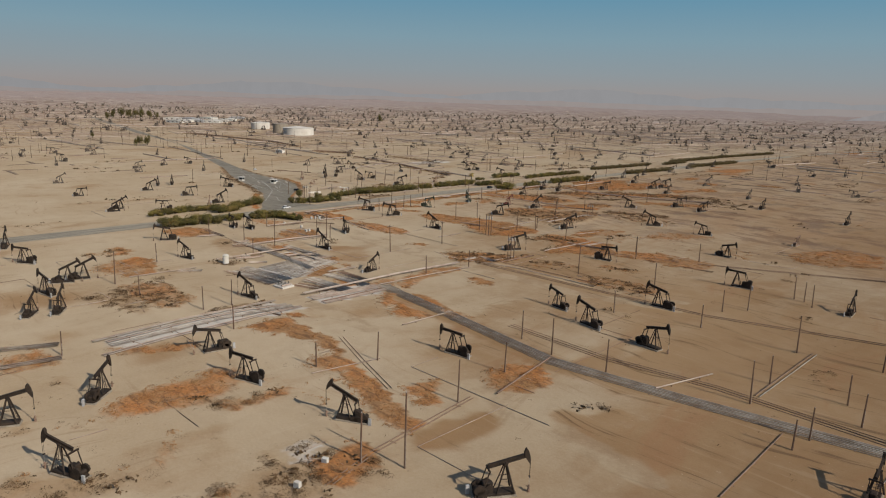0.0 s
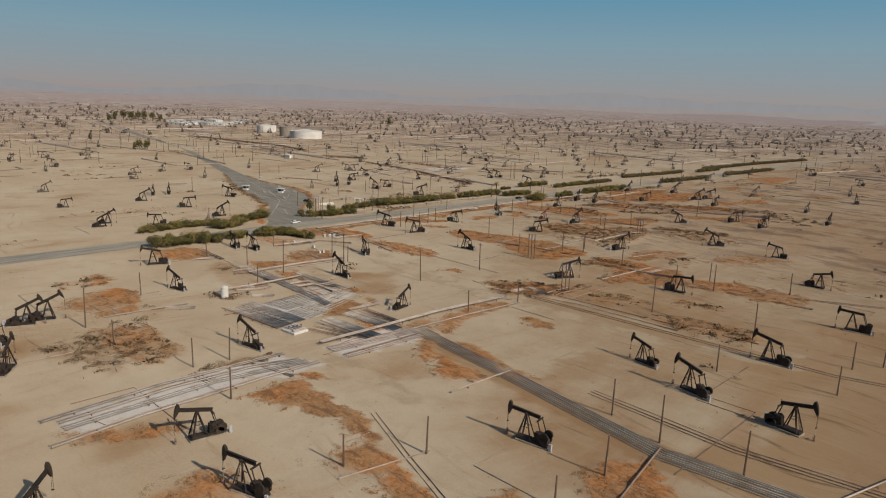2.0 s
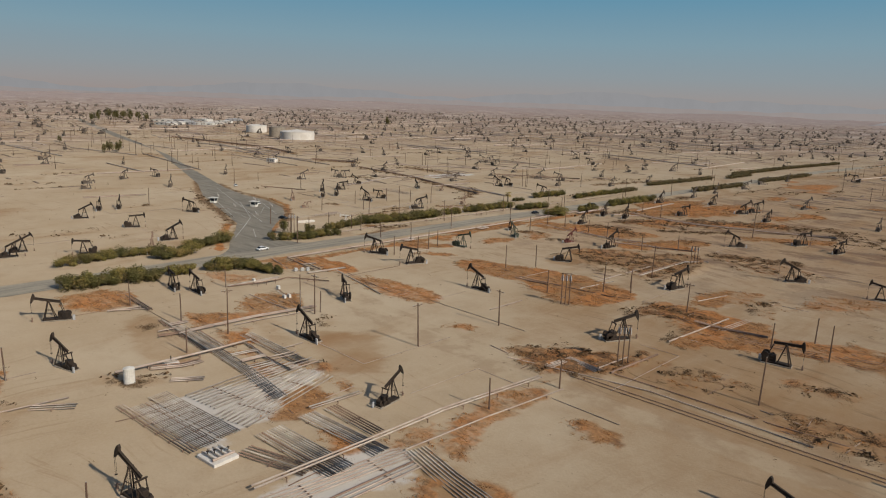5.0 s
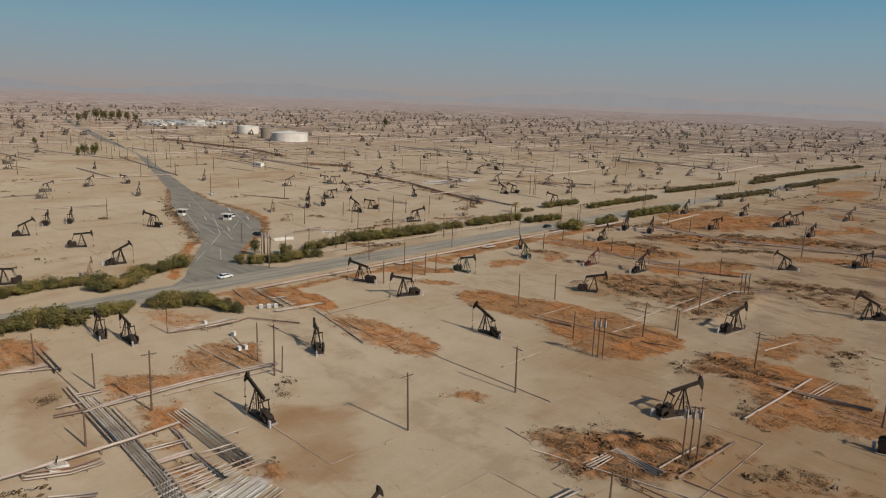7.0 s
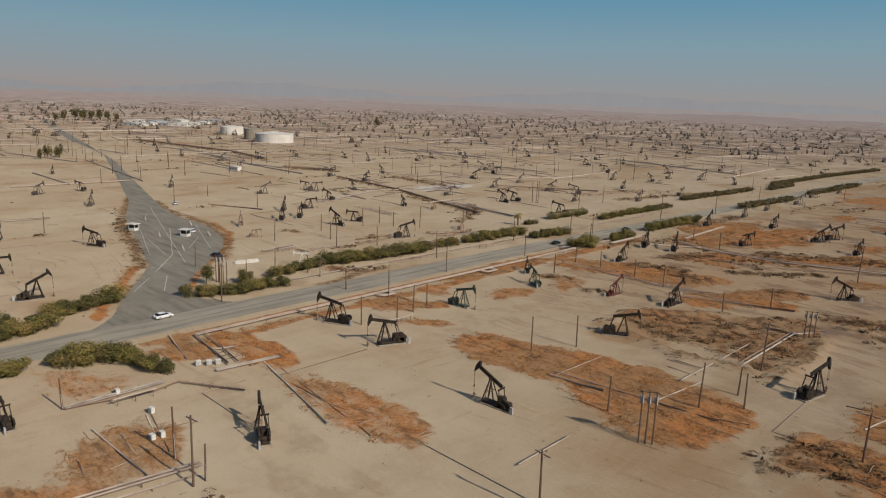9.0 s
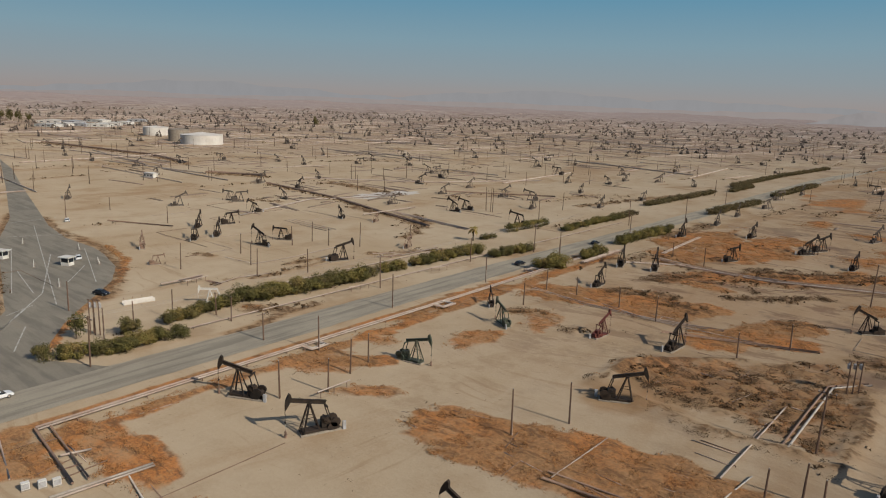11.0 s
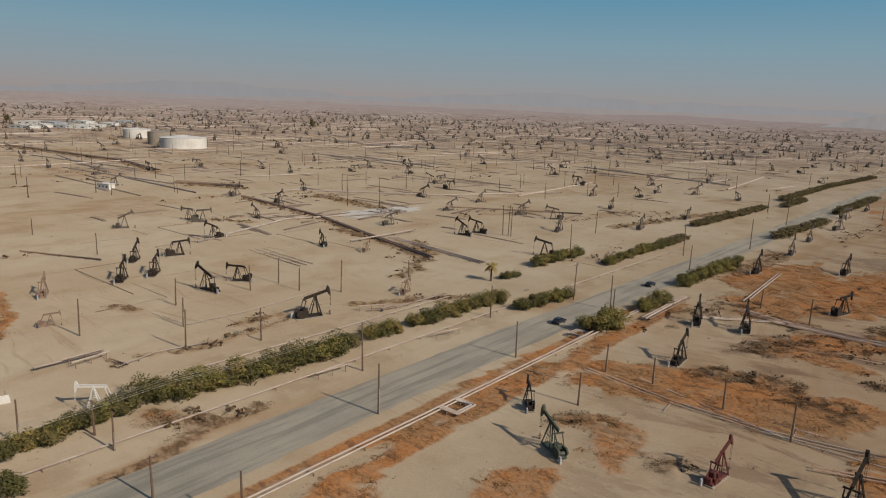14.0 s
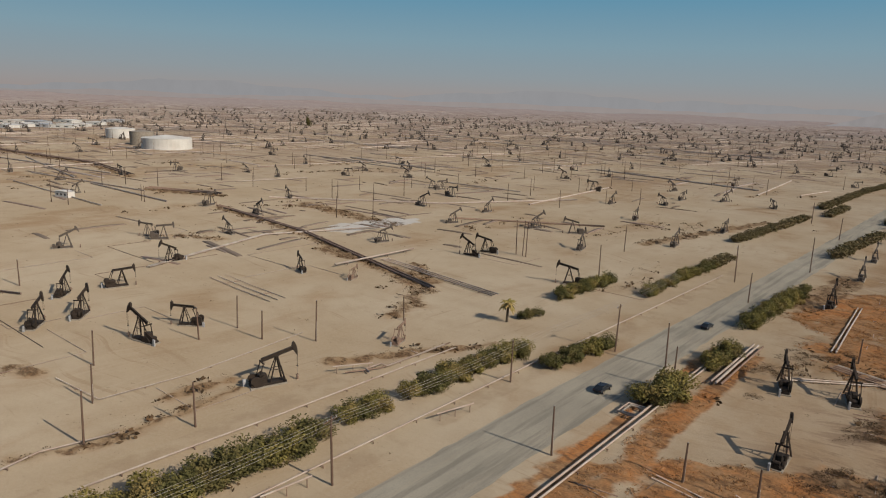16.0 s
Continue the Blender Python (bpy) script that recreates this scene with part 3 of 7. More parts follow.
area([(-210.9, 65.1), (-215.0, 80.6), (-184.8, 75.3), (-185.5, 69.0), (-192.9, 68.6), (-204.1, 64.0)], 0.8, 'brush')
area([(-270.2, 82.1), (-264.6, 100.2), (-254.0, 97.4), (-260.0, 82.8)], 0.6, 'mixed')
area([(-174.3, 35.1), (-174.0, 43.2), (-165.1, 45.7), (-160.7, 43.5), (-161.8, 32.2)], 0.7, 'scrub')
area([(-163.2, 55.5), (-158.5, 65.0), (-153.6, 74.8), (-149.8, 70.9), (-155.8, 56.3)], 0.7, 'scrub')
area([(-101.2, 55.7), (-91.8, 57.9), (-83.1, 58.2), (-90.6, 55.5), (-96.6, 54.6)], 0.8, 'brush')
area([(-92.2, 45.0), (-90.7, 48.3), (-84.9, 49.1), (-90.6, 42.9)], 0.8, 'scrub')
area([(-171.1, 54.7), (-172.9, 89.3), (-171.9, 105.4), (-166.1, 103.2), (-162.0, 83.6), (-160.7, 56.4)], 0.8, 'grey')
area([(-96.2, 59.1), (-96.0, 65.6), (-91.3, 66.5), (-88.0, 60.1), (-90.3, 57.6)], 0.6, 'grey')
area([(-116.9, 21.6), (-117.4, 24.5), (-108.8, 25.5), (-107.9, 24.2), (-111.5, 20.3)], 0.8, 'brush')
area([(-137.1, 29.6), (-136.9, 32.2), (-129.4, 30.1), (-131.8, 26.3)], 0.8, 'brush')
area([(-154.8, 40.1), (-153.7, 42.9), (-146.7, 40.0), (-150.9, 38.2)], 0.8, 'brush')
area([(-92.1, 109.2), (-95.4, 119.5), (-88.3, 125.6), (-79.1, 118.9), (-80.1, 110.2), (-85.9, 106.7)], 0.85, 'scrub')
area([(-70.2, 115.5), (-65.4, 119.3), (-63.4, 117.5), (-67.0, 112.7)], 0.7, 'brush')
area([(-94.1, 305.4), (-80.6, 335.0), (-62.9, 332.9), (-57.4, 307.6), (-74.6, 291.3), (-86.6, 292.0)], 0.7, 'scrub')
area([(-172.9, 242.9), (-148.3, 248.6), (-127.2, 263.5), (-102.8, 261.2), (-103.7, 245.5), (-130.2, 242.8), (-159.0, 235.0)], 0.7, 'scrub')
area([(-125.7, 196.8), (-110.4, 207.4), (-102.7, 201.6), (-111.7, 194.4)], 0.6, 'brush')
area([(-64.5, 129.1), (-52.7, 142.3), (-40.0, 136.9), (-37.1, 132.7), (-40.1, 112.3), (-49.4, 110.3), (-58.1, 114.4)], 0.4, 'brown')
area([(-71.0, 161.3), (-60.1, 169.5), (-48.5, 174.7), (-48.4, 153.5), (-61.2, 149.2)], 0.7, 'brown')
area([(-42.2, 168.8), (-37.1, 174.7), (-35.9, 161.1), (-38.4, 161.5)], 0.8, 'brush')
area([(-223.2, 290.5), (-216.2, 297.0), (-210.3, 297.3), (-209.0, 290.5), (-213.3, 284.9), (-220.6, 286.0)], 0.7, 'brown')
area([(-253.9, 142.5), (-254.5, 149.6), (-247.6, 156.4), (-250.4, 160.2), (-244.5, 160.0), (-243.6, 153.4), (-246.9, 144.5), (-250.7, 142.1)], 0.8, 'scrub')
area([(-235.8, 142.6), (-237.6, 147.5), (-235.4, 151.0), (-226.2, 150.1), (-226.5, 145.0), (-229.7, 141.3)], 0.9, 'scrub')
area([(-225.5, 140.1), (-223.2, 145.6), (-217.7, 144.7), (-219.4, 140.1)], 0.8, 'scrub')
area([(-216.6, 139.4), (-216.0, 143.9), (-207.2, 144.9), (-205.7, 145.1), (-212.1, 138.0)], 0.95, 'scrub')
area([(-212.8, 144.8), (-211.6, 150.2), (-208.0, 150.3), (-207.2, 144.9)], 0.7, 'scrub')
area([(-255.2, 133.0), (-256.5, 136.4), (-249.1, 134.4), (-249.5, 132.1)], 0.9, 'brush')
area([(-213.0, 149.9), (-212.3, 152.2), (-210.2, 151.0), (-211.1, 149.4)], 0.9, 'brush')
area([(-208.0, 150.3), (-206.3, 153.5), (-201.1, 152.9), (-200.7, 150.6), (-203.4, 149.2)], 0.95, 'mixed')
area([(-230.4, 169.8), (-231.7, 174.9), (-224.8, 170.0), (-225.5, 167.1)], 0.8, 'brush')
area([(-264.1, 130.7), (-263.2, 138.3), (-230.6, 135.9), (-220.7, 128.4), (-232.0, 123.4)], 0.5, 'brown')
area([(-226.6, 163.9), (-211.7, 173.6), (-193.0, 159.2), (-200.4, 150.9), (-210.2, 153.1)], 0.55, 'brown')
area([(-243.5, 154.6), (-237.2, 164.0), (-221.5, 152.2), (-226.2, 150.1)], 0.45, 'brown')
area([(-185.5, 191.3), (-185.5, 193.9), (-174.9, 203.4), (-168.9, 208.5), (-162.9, 206.2), (-164.0, 215.7), (-159.4, 216.1), (-159.2, 204.8), (-159.4, 196.5), (-169.4, 185.4), (-179.2, 187.9)], 0.95, 'mixed')
area([(-182.4, 241.9), (-179.9, 243.3), (-178.4, 239.4), (-180.3, 238.4)], 0.9, 'brush')
area([(-163.6, 226.6), (-163.3, 242.9), (-161.5, 242.9), (-161.2, 227.6)], 1.0, 'brush')
area([(-161.9, 226.7), (-160.7, 252.8), (-158.5, 257.7), (-147.3, 255.1), (-143.3, 237.5), (-150.3, 236.3), (-154.1, 228.6), (-154.1, 225.3), (-160.0, 224.5)], 1.0, 'scrub')
area([(-182.4, 247.9), (-181.2, 254.9), (-173.0, 258.9), (-161.8, 256.3), (-163.6, 247.1), (-170.0, 244.3), (-179.0, 243.7)], 0.85, 'mixed')
area([(-152.9, 225.0), (-146.7, 225.1), (-147.1, 223.2), (-151.5, 223.5)], 0.9, 'brush')
area([(-157.2, 212.6), (-155.7, 215.7), (-153.2, 212.9), (-154.2, 209.1)], 0.7, 'scrub')
area([(-153.5, 208.5), (-151.5, 216.2), (-143.4, 215.9), (-144.0, 213.6), (-151.4, 206.4)], 0.8, 'brush')
area([(-154.1, 230.3), (-150.3, 236.3), (-142.7, 234.9), (-140.6, 225.5), (-146.9, 224.1)], 0.5, 'brown')
area([(-200.8, 210.9), (-188.0, 225.7), (-178.8, 231.8), (-172.2, 211.4), (-186.9, 193.1)], 0.4, 'brown')
area([(-176.8, 238.8), (-164.4, 246.1), (-163.6, 226.6), (-168.4, 223.0)], 0.5, 'brown')
area([(-162.1, 274.6), (-157.2, 299.3), (-149.2, 263.8), (-155.0, 266.7)], 0.6, 'mixed')
area([(-288.0, 339.2), (-283.4, 346.1), (-276.4, 343.7), (-272.0, 351.4), (-258.9, 352.3), (-252.6, 350.7), (-248.3, 341.6), (-249.6, 334.0), (-253.4, 335.2), (-258.6, 338.1), (-267.2, 336.8), (-276.7, 337.2), (-285.5, 337.1)], 1.0, 'scrub')
area([(-299.9, 305.5), (-300.2, 316.5), (-299.9, 334.9), (-297.3, 344.0), (-296.4, 340.9), (-297.9, 325.1), (-296.8, 301.8)], 0.95, 'scrub')
area([(-294.9, 339.8), (-294.4, 363.3), (-290.5, 385.2), (-288.8, 375.8), (-292.3, 347.6)], 0.8, 'scrub')
area([(-279.6, 312.0), (-275.4, 319.0), (-269.6, 319.9), (-266.6, 318.1), (-276.5, 308.7)], 0.9, 'mixed')
area([(-266.3, 388.3), (-259.4, 388.8), (-252.2, 396.0), (-250.6, 383.4), (-256.7, 373.5), (-261.4, 372.7)], 0.8, 'mixed')
area([(-279.7, 404.3), (-266.6, 409.6), (-253.8, 407.6), (-253.0, 401.6), (-265.4, 399.4)], 0.8, 'mixed')
area([(-285.4, 432.6), (-278.8, 471.2), (-273.5, 508.7), (-266.8, 452.3), (-274.0, 419.1)], 0.7, 'scrub')
area([(-271.2, 358.0), (-256.9, 360.5), (-247.2, 357.7), (-247.2, 352.3), (-253.2, 353.9), (-268.5, 353.6)], 0.8, 'mixed')
area([(-360.4, 303.3), (-363.4, 307.1), (-360.8, 313.4), (-357.7, 311.2), (-358.3, 303.9)], 0.9, 'brush')
area([(-357.1, 281.0), (-354.3, 286.3), (-354.7, 291.2), (-354.0, 292.5), (-352.5, 286.9), (-355.0, 280.7)], 0.9, 'brush')
area([(-330.8, 263.7), (-329.3, 268.0), (-324.9, 266.5), (-327.0, 263.1)], 0.9, 'mixed')
area([(-363.0, 270.5), (-361.1, 272.4), (-353.0, 271.4), (-352.7, 269.7)], 0.9, 'brush')
area([(-161.9, 108.3), (-155.4, 132.0), (-146.5, 125.6), (-140.8, 124.8), (-137.4, 121.4), (-153.0, 104.1)], 0.5, 'brown')
area([(-128.6, 153.7), (-122.9, 169.0), (-93.8, 184.9), (-91.1, 172.9), (-122.0, 138.5)], 0.6, 'brown')
area([(-114.6, 39.0), (-110.8, 56.3), (-95.2, 52.3), (-91.4, 42.0), (-101.5, 31.1)], 0.3, 'brown')
patch([(-237.7, 285.2), (-237.4, 300.7), (-220.6, 317.2), (-200.9, 320.9), (-193.8, 318.0), (-192.1, 299.6), (-193.1, 277.9), (-200.1, 279.8), (-213.4, 278.0), (-227.6, 281.8)], 1.6, 'brush')
patch([(-330.0, 214.0), (-347.0, 226.0), (-362.0, 239.0), (-379.0, 254.0), (-402.0, 267.0), (-425.0, 272.0)], 1.8, 'scrub')
patch([(-322.0, 188.0), (-334.0, 194.0), (-352.0, 206.0), (-368.0, 216.0)], 2.0, 'scrub')
patch([(-65.0, 179.8), (-52.0, 133.1)], 9, 'brown')
patch([(-48.8, 109.3), (-62.5, 106.9)], 10, 'brown')
patch([(-194.4, 338.3), (-173.4, 348.5)], 6, 'brush')
patch([(-270.3, 418.1), (-247.5, 451.0)], 14, 'scrub')
patch([(-240.2, 412.5), (-187.2, 444.2)], 8, 'brush')
patch([(-203.2, 387.7), (-178.4, 404.9)], 6, 'scrub')
patch([(-228.5, 325.4), (-216.5, 355.0)], 7, 'scrub')
patch([(-230.6, 294.1), (-214.7, 297.9), (-200.2, 301.3)], 9, 'brown')
patch([(-290.2, 248.7), (-276.6, 262.1)], 4, 'scrub')
patch([(-280.9, 333.4), (-262.3, 340.1), (-239.1, 352.4)], 7, 'scrub')
patch([(-289.5, 204.6), (-282.0, 206.6), (-271.2, 207.4)], 6, 'scrub')
patch([(-295.2, 196.7), (-284.9, 194.6)], 5, 'scrub')
patch([(-327.1, 231.6), (-324.5, 239.7)], 3, 'brush')
patch([(-282.1, 443.0), (-261.3, 449.9), (-247.6, 482.4)], 12, 'scrub')
patch([(-252.9, 392.4), (-206.1, 431.6)], 7, 'scrub')
patch([(-237.0, 370.6), (-216.8, 391.6)], 3, 'brush')
patch([(-220.3, 354.0), (-211.9, 359.2)], 3, 'brush')
patch([(-290.5, 451.6), (-288.6, 495.9)], 6, 'brush')
patch([(-280.7, 337.6), (-269.3, 341.9), (-257.4, 345.4), (-244.9, 344.7)], 8, 'scrub')
patch([(-295.7, 282.5), (-294.9, 302.1), (-293.7, 332.3)], 2.5, 'scrub')
patch([(-263.1, 375.2), (-256.5, 386.5)], 5, 'brush')
patch([(-265.5, 352.6), (-251.2, 359.5)], 4, 'brush')
patch([(-268.8, 420.7), (-250.1, 426.4)], 5, 'scrub')
patch([(-282.9, 447.5), (-275.9, 476.0), (-264.4, 458.0)], 8, 'scrub')
patch([(-257.6, 380.7), (-243.7, 377.7)], 4, 'scrub')
patch([(-248.8, 352.2), (-240.3, 351.7)], 5, 'brush')
patch([(-329.6, 263.7), (-319.5, 271.0)], 4, 'brush')
patch([(-359.9, 302.0), (-359.3, 313.7)], 2, 'brush')
patch([(-392.7, 288.1), (-388.0, 290.0)], 3, 'brush')
patch([(-519.3, 460.9), (-453.8, 454.5)], 6, 'brush')
patch([(-434.3, 401.6), (-380.7, 395.1)], 4, 'brush')
patch([(-461.2, 432.3), (-457.9, 462.8)], 9, 'grey')
patch([(-488.7, 374.5), (-473.2, 383.3)], 3, 'brush')
patch([(-373.8, 378.9), (-367.2, 375.6)], 3, 'brush')
patch([(-360.1, 501.2), (-341.9, 598.8)], 4, 'brush')
patch([(-352.9, 332.9), (-335.0, 365.9)], 2, 'brush')
patch([(-497.7, 277.4), (-428.4, 261.4), (-408.4, 264.0), (-381.7, 254.3), (-362.1, 240.4)], 3.5, 'brush')
patch([(-412.4, 265.9), (-381.0, 255.1), (-360.6, 242.0)], 3, 'brush')
patch([(-515.3, 271.5), (-444.7, 240.5), (-399.4, 228.0), (-366.6, 217.7)], 3, 'brush')
patch([(-504.0, 266.6), (-448.2, 241.5)], 3, 'brush')
patch([(-474.2, 272.3), (-425.8, 269.3), (-388.8, 259.9)], 2.5, 'brush')
patch([(-334.5, 199.9), (-356.4, 214.6)], 3, 'brush')
patch([(-92.6, 104.6), (-64.9, 100.9), (-46.2, 98.4)], 3, 'track')
patch([(-182.1, 178.3), (-155.6, 182.8), (-119.4, 183.2), (-87.9, 191.9)], 3, 'track')
patch([(-182.5, 185.7), (-155.8, 195.8), (-117.9, 194.3), (-89.8, 200.7)], 2, 'track')
patch([(-270.1, 192.6), (-227.5, 184.1), (-201.4, 182.2), (-175.6, 182.1)], 4, 'track')
patch([(-267.3, 196.0), (-222.9, 189.5), (-193.7, 187.6), (-164.6, 187.2)], 2, 'track')
patch([(-179.7, 230.9), (-178.6, 263.1), (-183.6, 298.7)], 4, 'track')
patch([(-258.1, 249.2), (-264.1, 269.9), (-251.9, 296.1)], 4, 'track')
patch([(-162.7, 113.3), (-134.5, 110.5)], 3, 'track')
patch([(-284.5, 404.3), (-274.0, 384.1)], 3, 'track')
patch([(-344.2, 252.2), (-343.5, 279.6), (-345.1, 341.1)], 2, 'track')
patch([(-290.5, 190.0), (-290.5, 300.0), (-290.0, 400.0)], 2.2, 'scrub')
patch([(-298.0, 190.0), (-298.0, 400.0)], 1.6, 'scrub')
patch([(-321.0, 200.0), (-321.0, 330.0), (-319.0, 480.0)], 2.5, 'track')
patch([(-155.0, 138.6), (-128.7, 134.6), (-87.3, 127.6), (-57.0, 130.7), (-20.3, 136.0)], 4.5, 'brown')
patch([(-232.5, 281.2), (-224.8, 290.5), (-214.4, 296.1)], 8, 'brown')
patch([(-77.0, 132.3), (-69.8, 151.7), (-67.2, 182.8)], 10, 'brown')
patch([(-81.7, 204.4), (-77.8, 234.2)], 8, 'brown')
patch([(-536.5, 422.9), (-462.7, 413.7), (-373.1, 387.7)], 3.5, 'brush')
patch([(-926.7, 440.3), (-752.9, 459.6), (-669.3, 446.8)], 5, 'brush')
patch([(-610.3, 426.3), (-567.8, 443.8)], 5, 'brush')
patch([(-364.7, 363.9), (-380.2, 394.6), (-396.7, 407.8)], 3, 'brush')
patch([(-356.5, 275.8), (-352.4, 284.3), (-352.9, 298.0), (-354.7, 312.0)], 1.5, 'brush')
patch([(-314.1, 249.6), (-316.8, 262.5), (-319.3, 278.7)], 2.5, 'brush')


def smooth(v, lo, hi):
    v = np.clip((v - lo) / (hi - lo), 0, 1)
    return v * v * (3 - 2 * v)


def waves(x, y, size, seed):
    """A cheap smooth field of about -1 to 1."""
    rng = np.random.RandomState(seed)
    total = 0
    for k in range(7):
        a, p, f = rng.uniform(0, 6.28), rng.uniform(0, 6.28), rng.uniform(0.5, 2.2) / size * 6.28
        total = total + np.sin((x * np.cos(a) + y * np.sin(a)) * f + p + 1.3 * np.sin((y * np.cos(a) - x * np.sin(a)) * f * 0.7 + p))
    return total / 4


def far_from(points, x, y):
    """The distance of each place to a line through points."""
    best = np.full(np.shape(x), 1e9)
    for (ax, ay), (bx, by) in zip(points[:-1], points[1:]):
        dx, dy = bx - ax, by - ay
        u = np.clip(((x - ax) * dx + (y - ay) * dy) / (dx * dx + dy * dy + 1e-9), 0, 1)
        best = np.minimum(best, np.hypot(x - ax - u * dx, y - ay - u * dy))
    return best


def inside(points, x, y):
    """Which places lie within a closed outline."""
    odd = np.zeros(np.shape(x), bool)
    for (ax, ay), (bx, by) in zip(points[:-1], points[1:]):
        if ay != by:
            odd ^= ((ay > y) != (by > y)) & (x < (bx - ax) * (y - ay) / (by - ay) + ax)
    return odd


BASIN = np.array([(-237.7, 285.2), (-237.4, 300.7), (-220.6, 317.2), (-200.9, 320.9), (-193.8, 318.0), (-192.1, 299.6), (-193.1, 277.9), (-200.1, 279.8), (-213.4, 278.0), (-227.6, 281.8), (-237.7, 285.2)])


def height(x, y):
    """The ground's height."""
    x, y = np.asarray(x, float), np.asarray(y, float)
    r = np.hypot(x + 150, y - 150)
    z = 20 * smooth(r, 1700, 4600) * (0.75 + 0.45 * waves(x, y, 1900, 3)) + smooth(r, 1200, 2600) * (6 * waves(x, y, 420, 4) + 4 * waves(x, y, 190, 5))
    return z


def spread(start, step, growth, end):
    out, v = [], start
    while abs(v) < abs(end):
        step *= growth
        v += step
        out.append(v)
    return out


def build_ground():
    gx = np.array(spread(-700, -2.0, 1.07, -5400)[::-1] + list(np.arange(-700, 61, 1.6)) + spread(60, 2.0, 1.09, 5200))
    gy = np.array(spread(-30, -2.0, 1.09, -5200)[::-1] + list(np.arange(-30, 641, 1.6)) + spread(640, 2.0, 1.07, 5400))
    x, y = np.meshgrid(gx, gy)
    soil = np.zeros(x.shape + (5,))
    for points, half, kind in PATCHES:
        lo, hi = points.min(0) - half * 3, points.max(0) + half * 3
        i0, i1 = np.searchsorted(gx, (lo[0], hi[0]))
        j0, j1 = np.searchsorted(gy, (lo[1], hi[1]))
        if i1 <= i0 or j1 <= j0:
            continue
        d = far_from(points, x[j0:j1, i0:i1], y[j0:j1, i0:i1]) + half * 0.35 * waves(x[j0:j1, i0:i1], y[j0:j1, i0:i1], 17, 21)
        k = ("scrub", "brown", "track", "grey", "brush").index(kind)
        soil[j0:j1, i0:i1, k] = np.maximum(soil[j0:j1, i0:i1, k], 1 - smooth(d, half * 0.55, half * 1.25))
    for points, strength, kind in AREAS:
        lo, hi = points.min(0) - 4, points.max(0) + 4
        i0, i1 = np.searchsorted(gx, (lo[0], hi[0]))
        j0, j1 = np.searchsorted(gy, (lo[1], hi[1]))
        px, py = x[j0:j1, i0:i1], y[j0:j1, i0:i1]
        d = far_from(points, px, py) * np.where(inside(points, px, py), -1, 1) + 0.9 * waves(px, py, 9, 22) + 0.7 * waves(px, py, 4.2, 23)
        fill = strength * (1 - smooth(d, -1.6, 1.3))
        for k, share in {"scrub": ((0, 1.0),), "brush": ((4, 1.0),), "grey": ((3, 1.0),), "brown": ((1, 1.0),), "mixed": ((0, 0.78), (4, 0.95))}[kind]:
            soil[j0:j1, i0:i1, k] = np.maximum(soil[j0:j1, i0:i1, k], share * fill)
    # brush and stained soil across the wider field, in bands along the lease lines
    east = smooth(x, -300, -285)
    band = waves(x * 1.0, y * 0.35, 95, 31) + 0.6 * waves(x, y, 60, 32)
    right = 0.45 * smooth((x + y) * 0.7071, 60, 130)
    outer = 1 - (1 - right) * smooth(y, 60, 90) * (1 - smooth(y - 0.35 * (x + 280), 330, 420)) * east
    soil[..., 0] = np.maximum(soil[..., 0], smooth(band, 0.55, 1.0) * outer * east * 0.85)
    soil[..., 1] = np.maximum(soil[..., 1], smooth(-band, 0.3, 1.0) * outer * (0.45 + 0.4 * east))
    soil[..., 4] = np.maximum(soil[..., 4], smooth(waves(x, y * 0.3, 45, 35), 0.55, 0.95) * outer * (0.45 + 0.3 * east))
    west = (1 - smooth(x, -345, -330)) * smooth(np.hypot(x + 320, y - 250), 260, 420)
    soil[..., 1] = np.maximum(soil[..., 1], smooth(waves(x * 0.45, y, 80, 33) + 0.5 * waves(x, y, 35, 34), 0.55, 1.0) * west * 0.6)
    soil[..., 1] = np.maximum(soil[..., 1], smooth(x - y * 0.3, -420, 100) * smooth(y, 420, 900) * (0.3 + 0.3 * waves(x, y * 0.5, 120, 36)))
    soil[..., 1] = np.maximum(soil[..., 1], 0.9 * smooth((x + y) * 0.7071 + 25 * waves(x, y, 130, 37), -25, 75) * east * (1 - 0.6 * smooth(y, 190, 270)))
    soil[..., 1] = np.maximum(soil[..., 1], 0.9 * smooth((x + y) * 0.7071 + 25 * waves(x, y, 130, 37), 85, 190) * east * (1 - 0.6 * smooth(y, 300, 520)))
    soil[..., 1] = np.maximum(soil[..., 1], 0.6 * soil[..., 4])
    # grey share grows far out, to paint haze into the ground
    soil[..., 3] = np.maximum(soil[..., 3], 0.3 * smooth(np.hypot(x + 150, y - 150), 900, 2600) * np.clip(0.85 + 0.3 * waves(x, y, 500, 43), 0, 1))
    soil[..., 1] = np.maximum(soil[..., 1], smooth(y - 0.6 * x, 2300, 2900) * smooth(x, -900, -500))
    far = smooth(np.hypot(x + 150, y - 150), 600, 1300)
    soil[..., 1] = np.maximum(soil[..., 1], far * smooth(waves(x + y, (y - x) * 2.2, 240, 38) + 0.7 * waves(x + y, (y - x) * 2, 110, 39), 0.0, 1.2) * 0.9)
    z = height(x, y) + 0.55 * soil[..., 0] * np.clip(0.3 + 0.7 * waves(x, y, 10, 41), 0, 1.5) + 0.85 * soil[..., 4] * np.clip(waves(x, y, 6, 42), -0.2, 1)
    roads = np.minimum(np.abs(x + 306), far_from(np.array([(-311.0, 202.0), (-372.0, 238.0), (-440.0, 258.0), (-600.0, 302.0), (-960.0, 386.0), (-1500.0, 505.0)]), x, y) - 8)
    z = np.where(roads < 14, height(x, y), z)
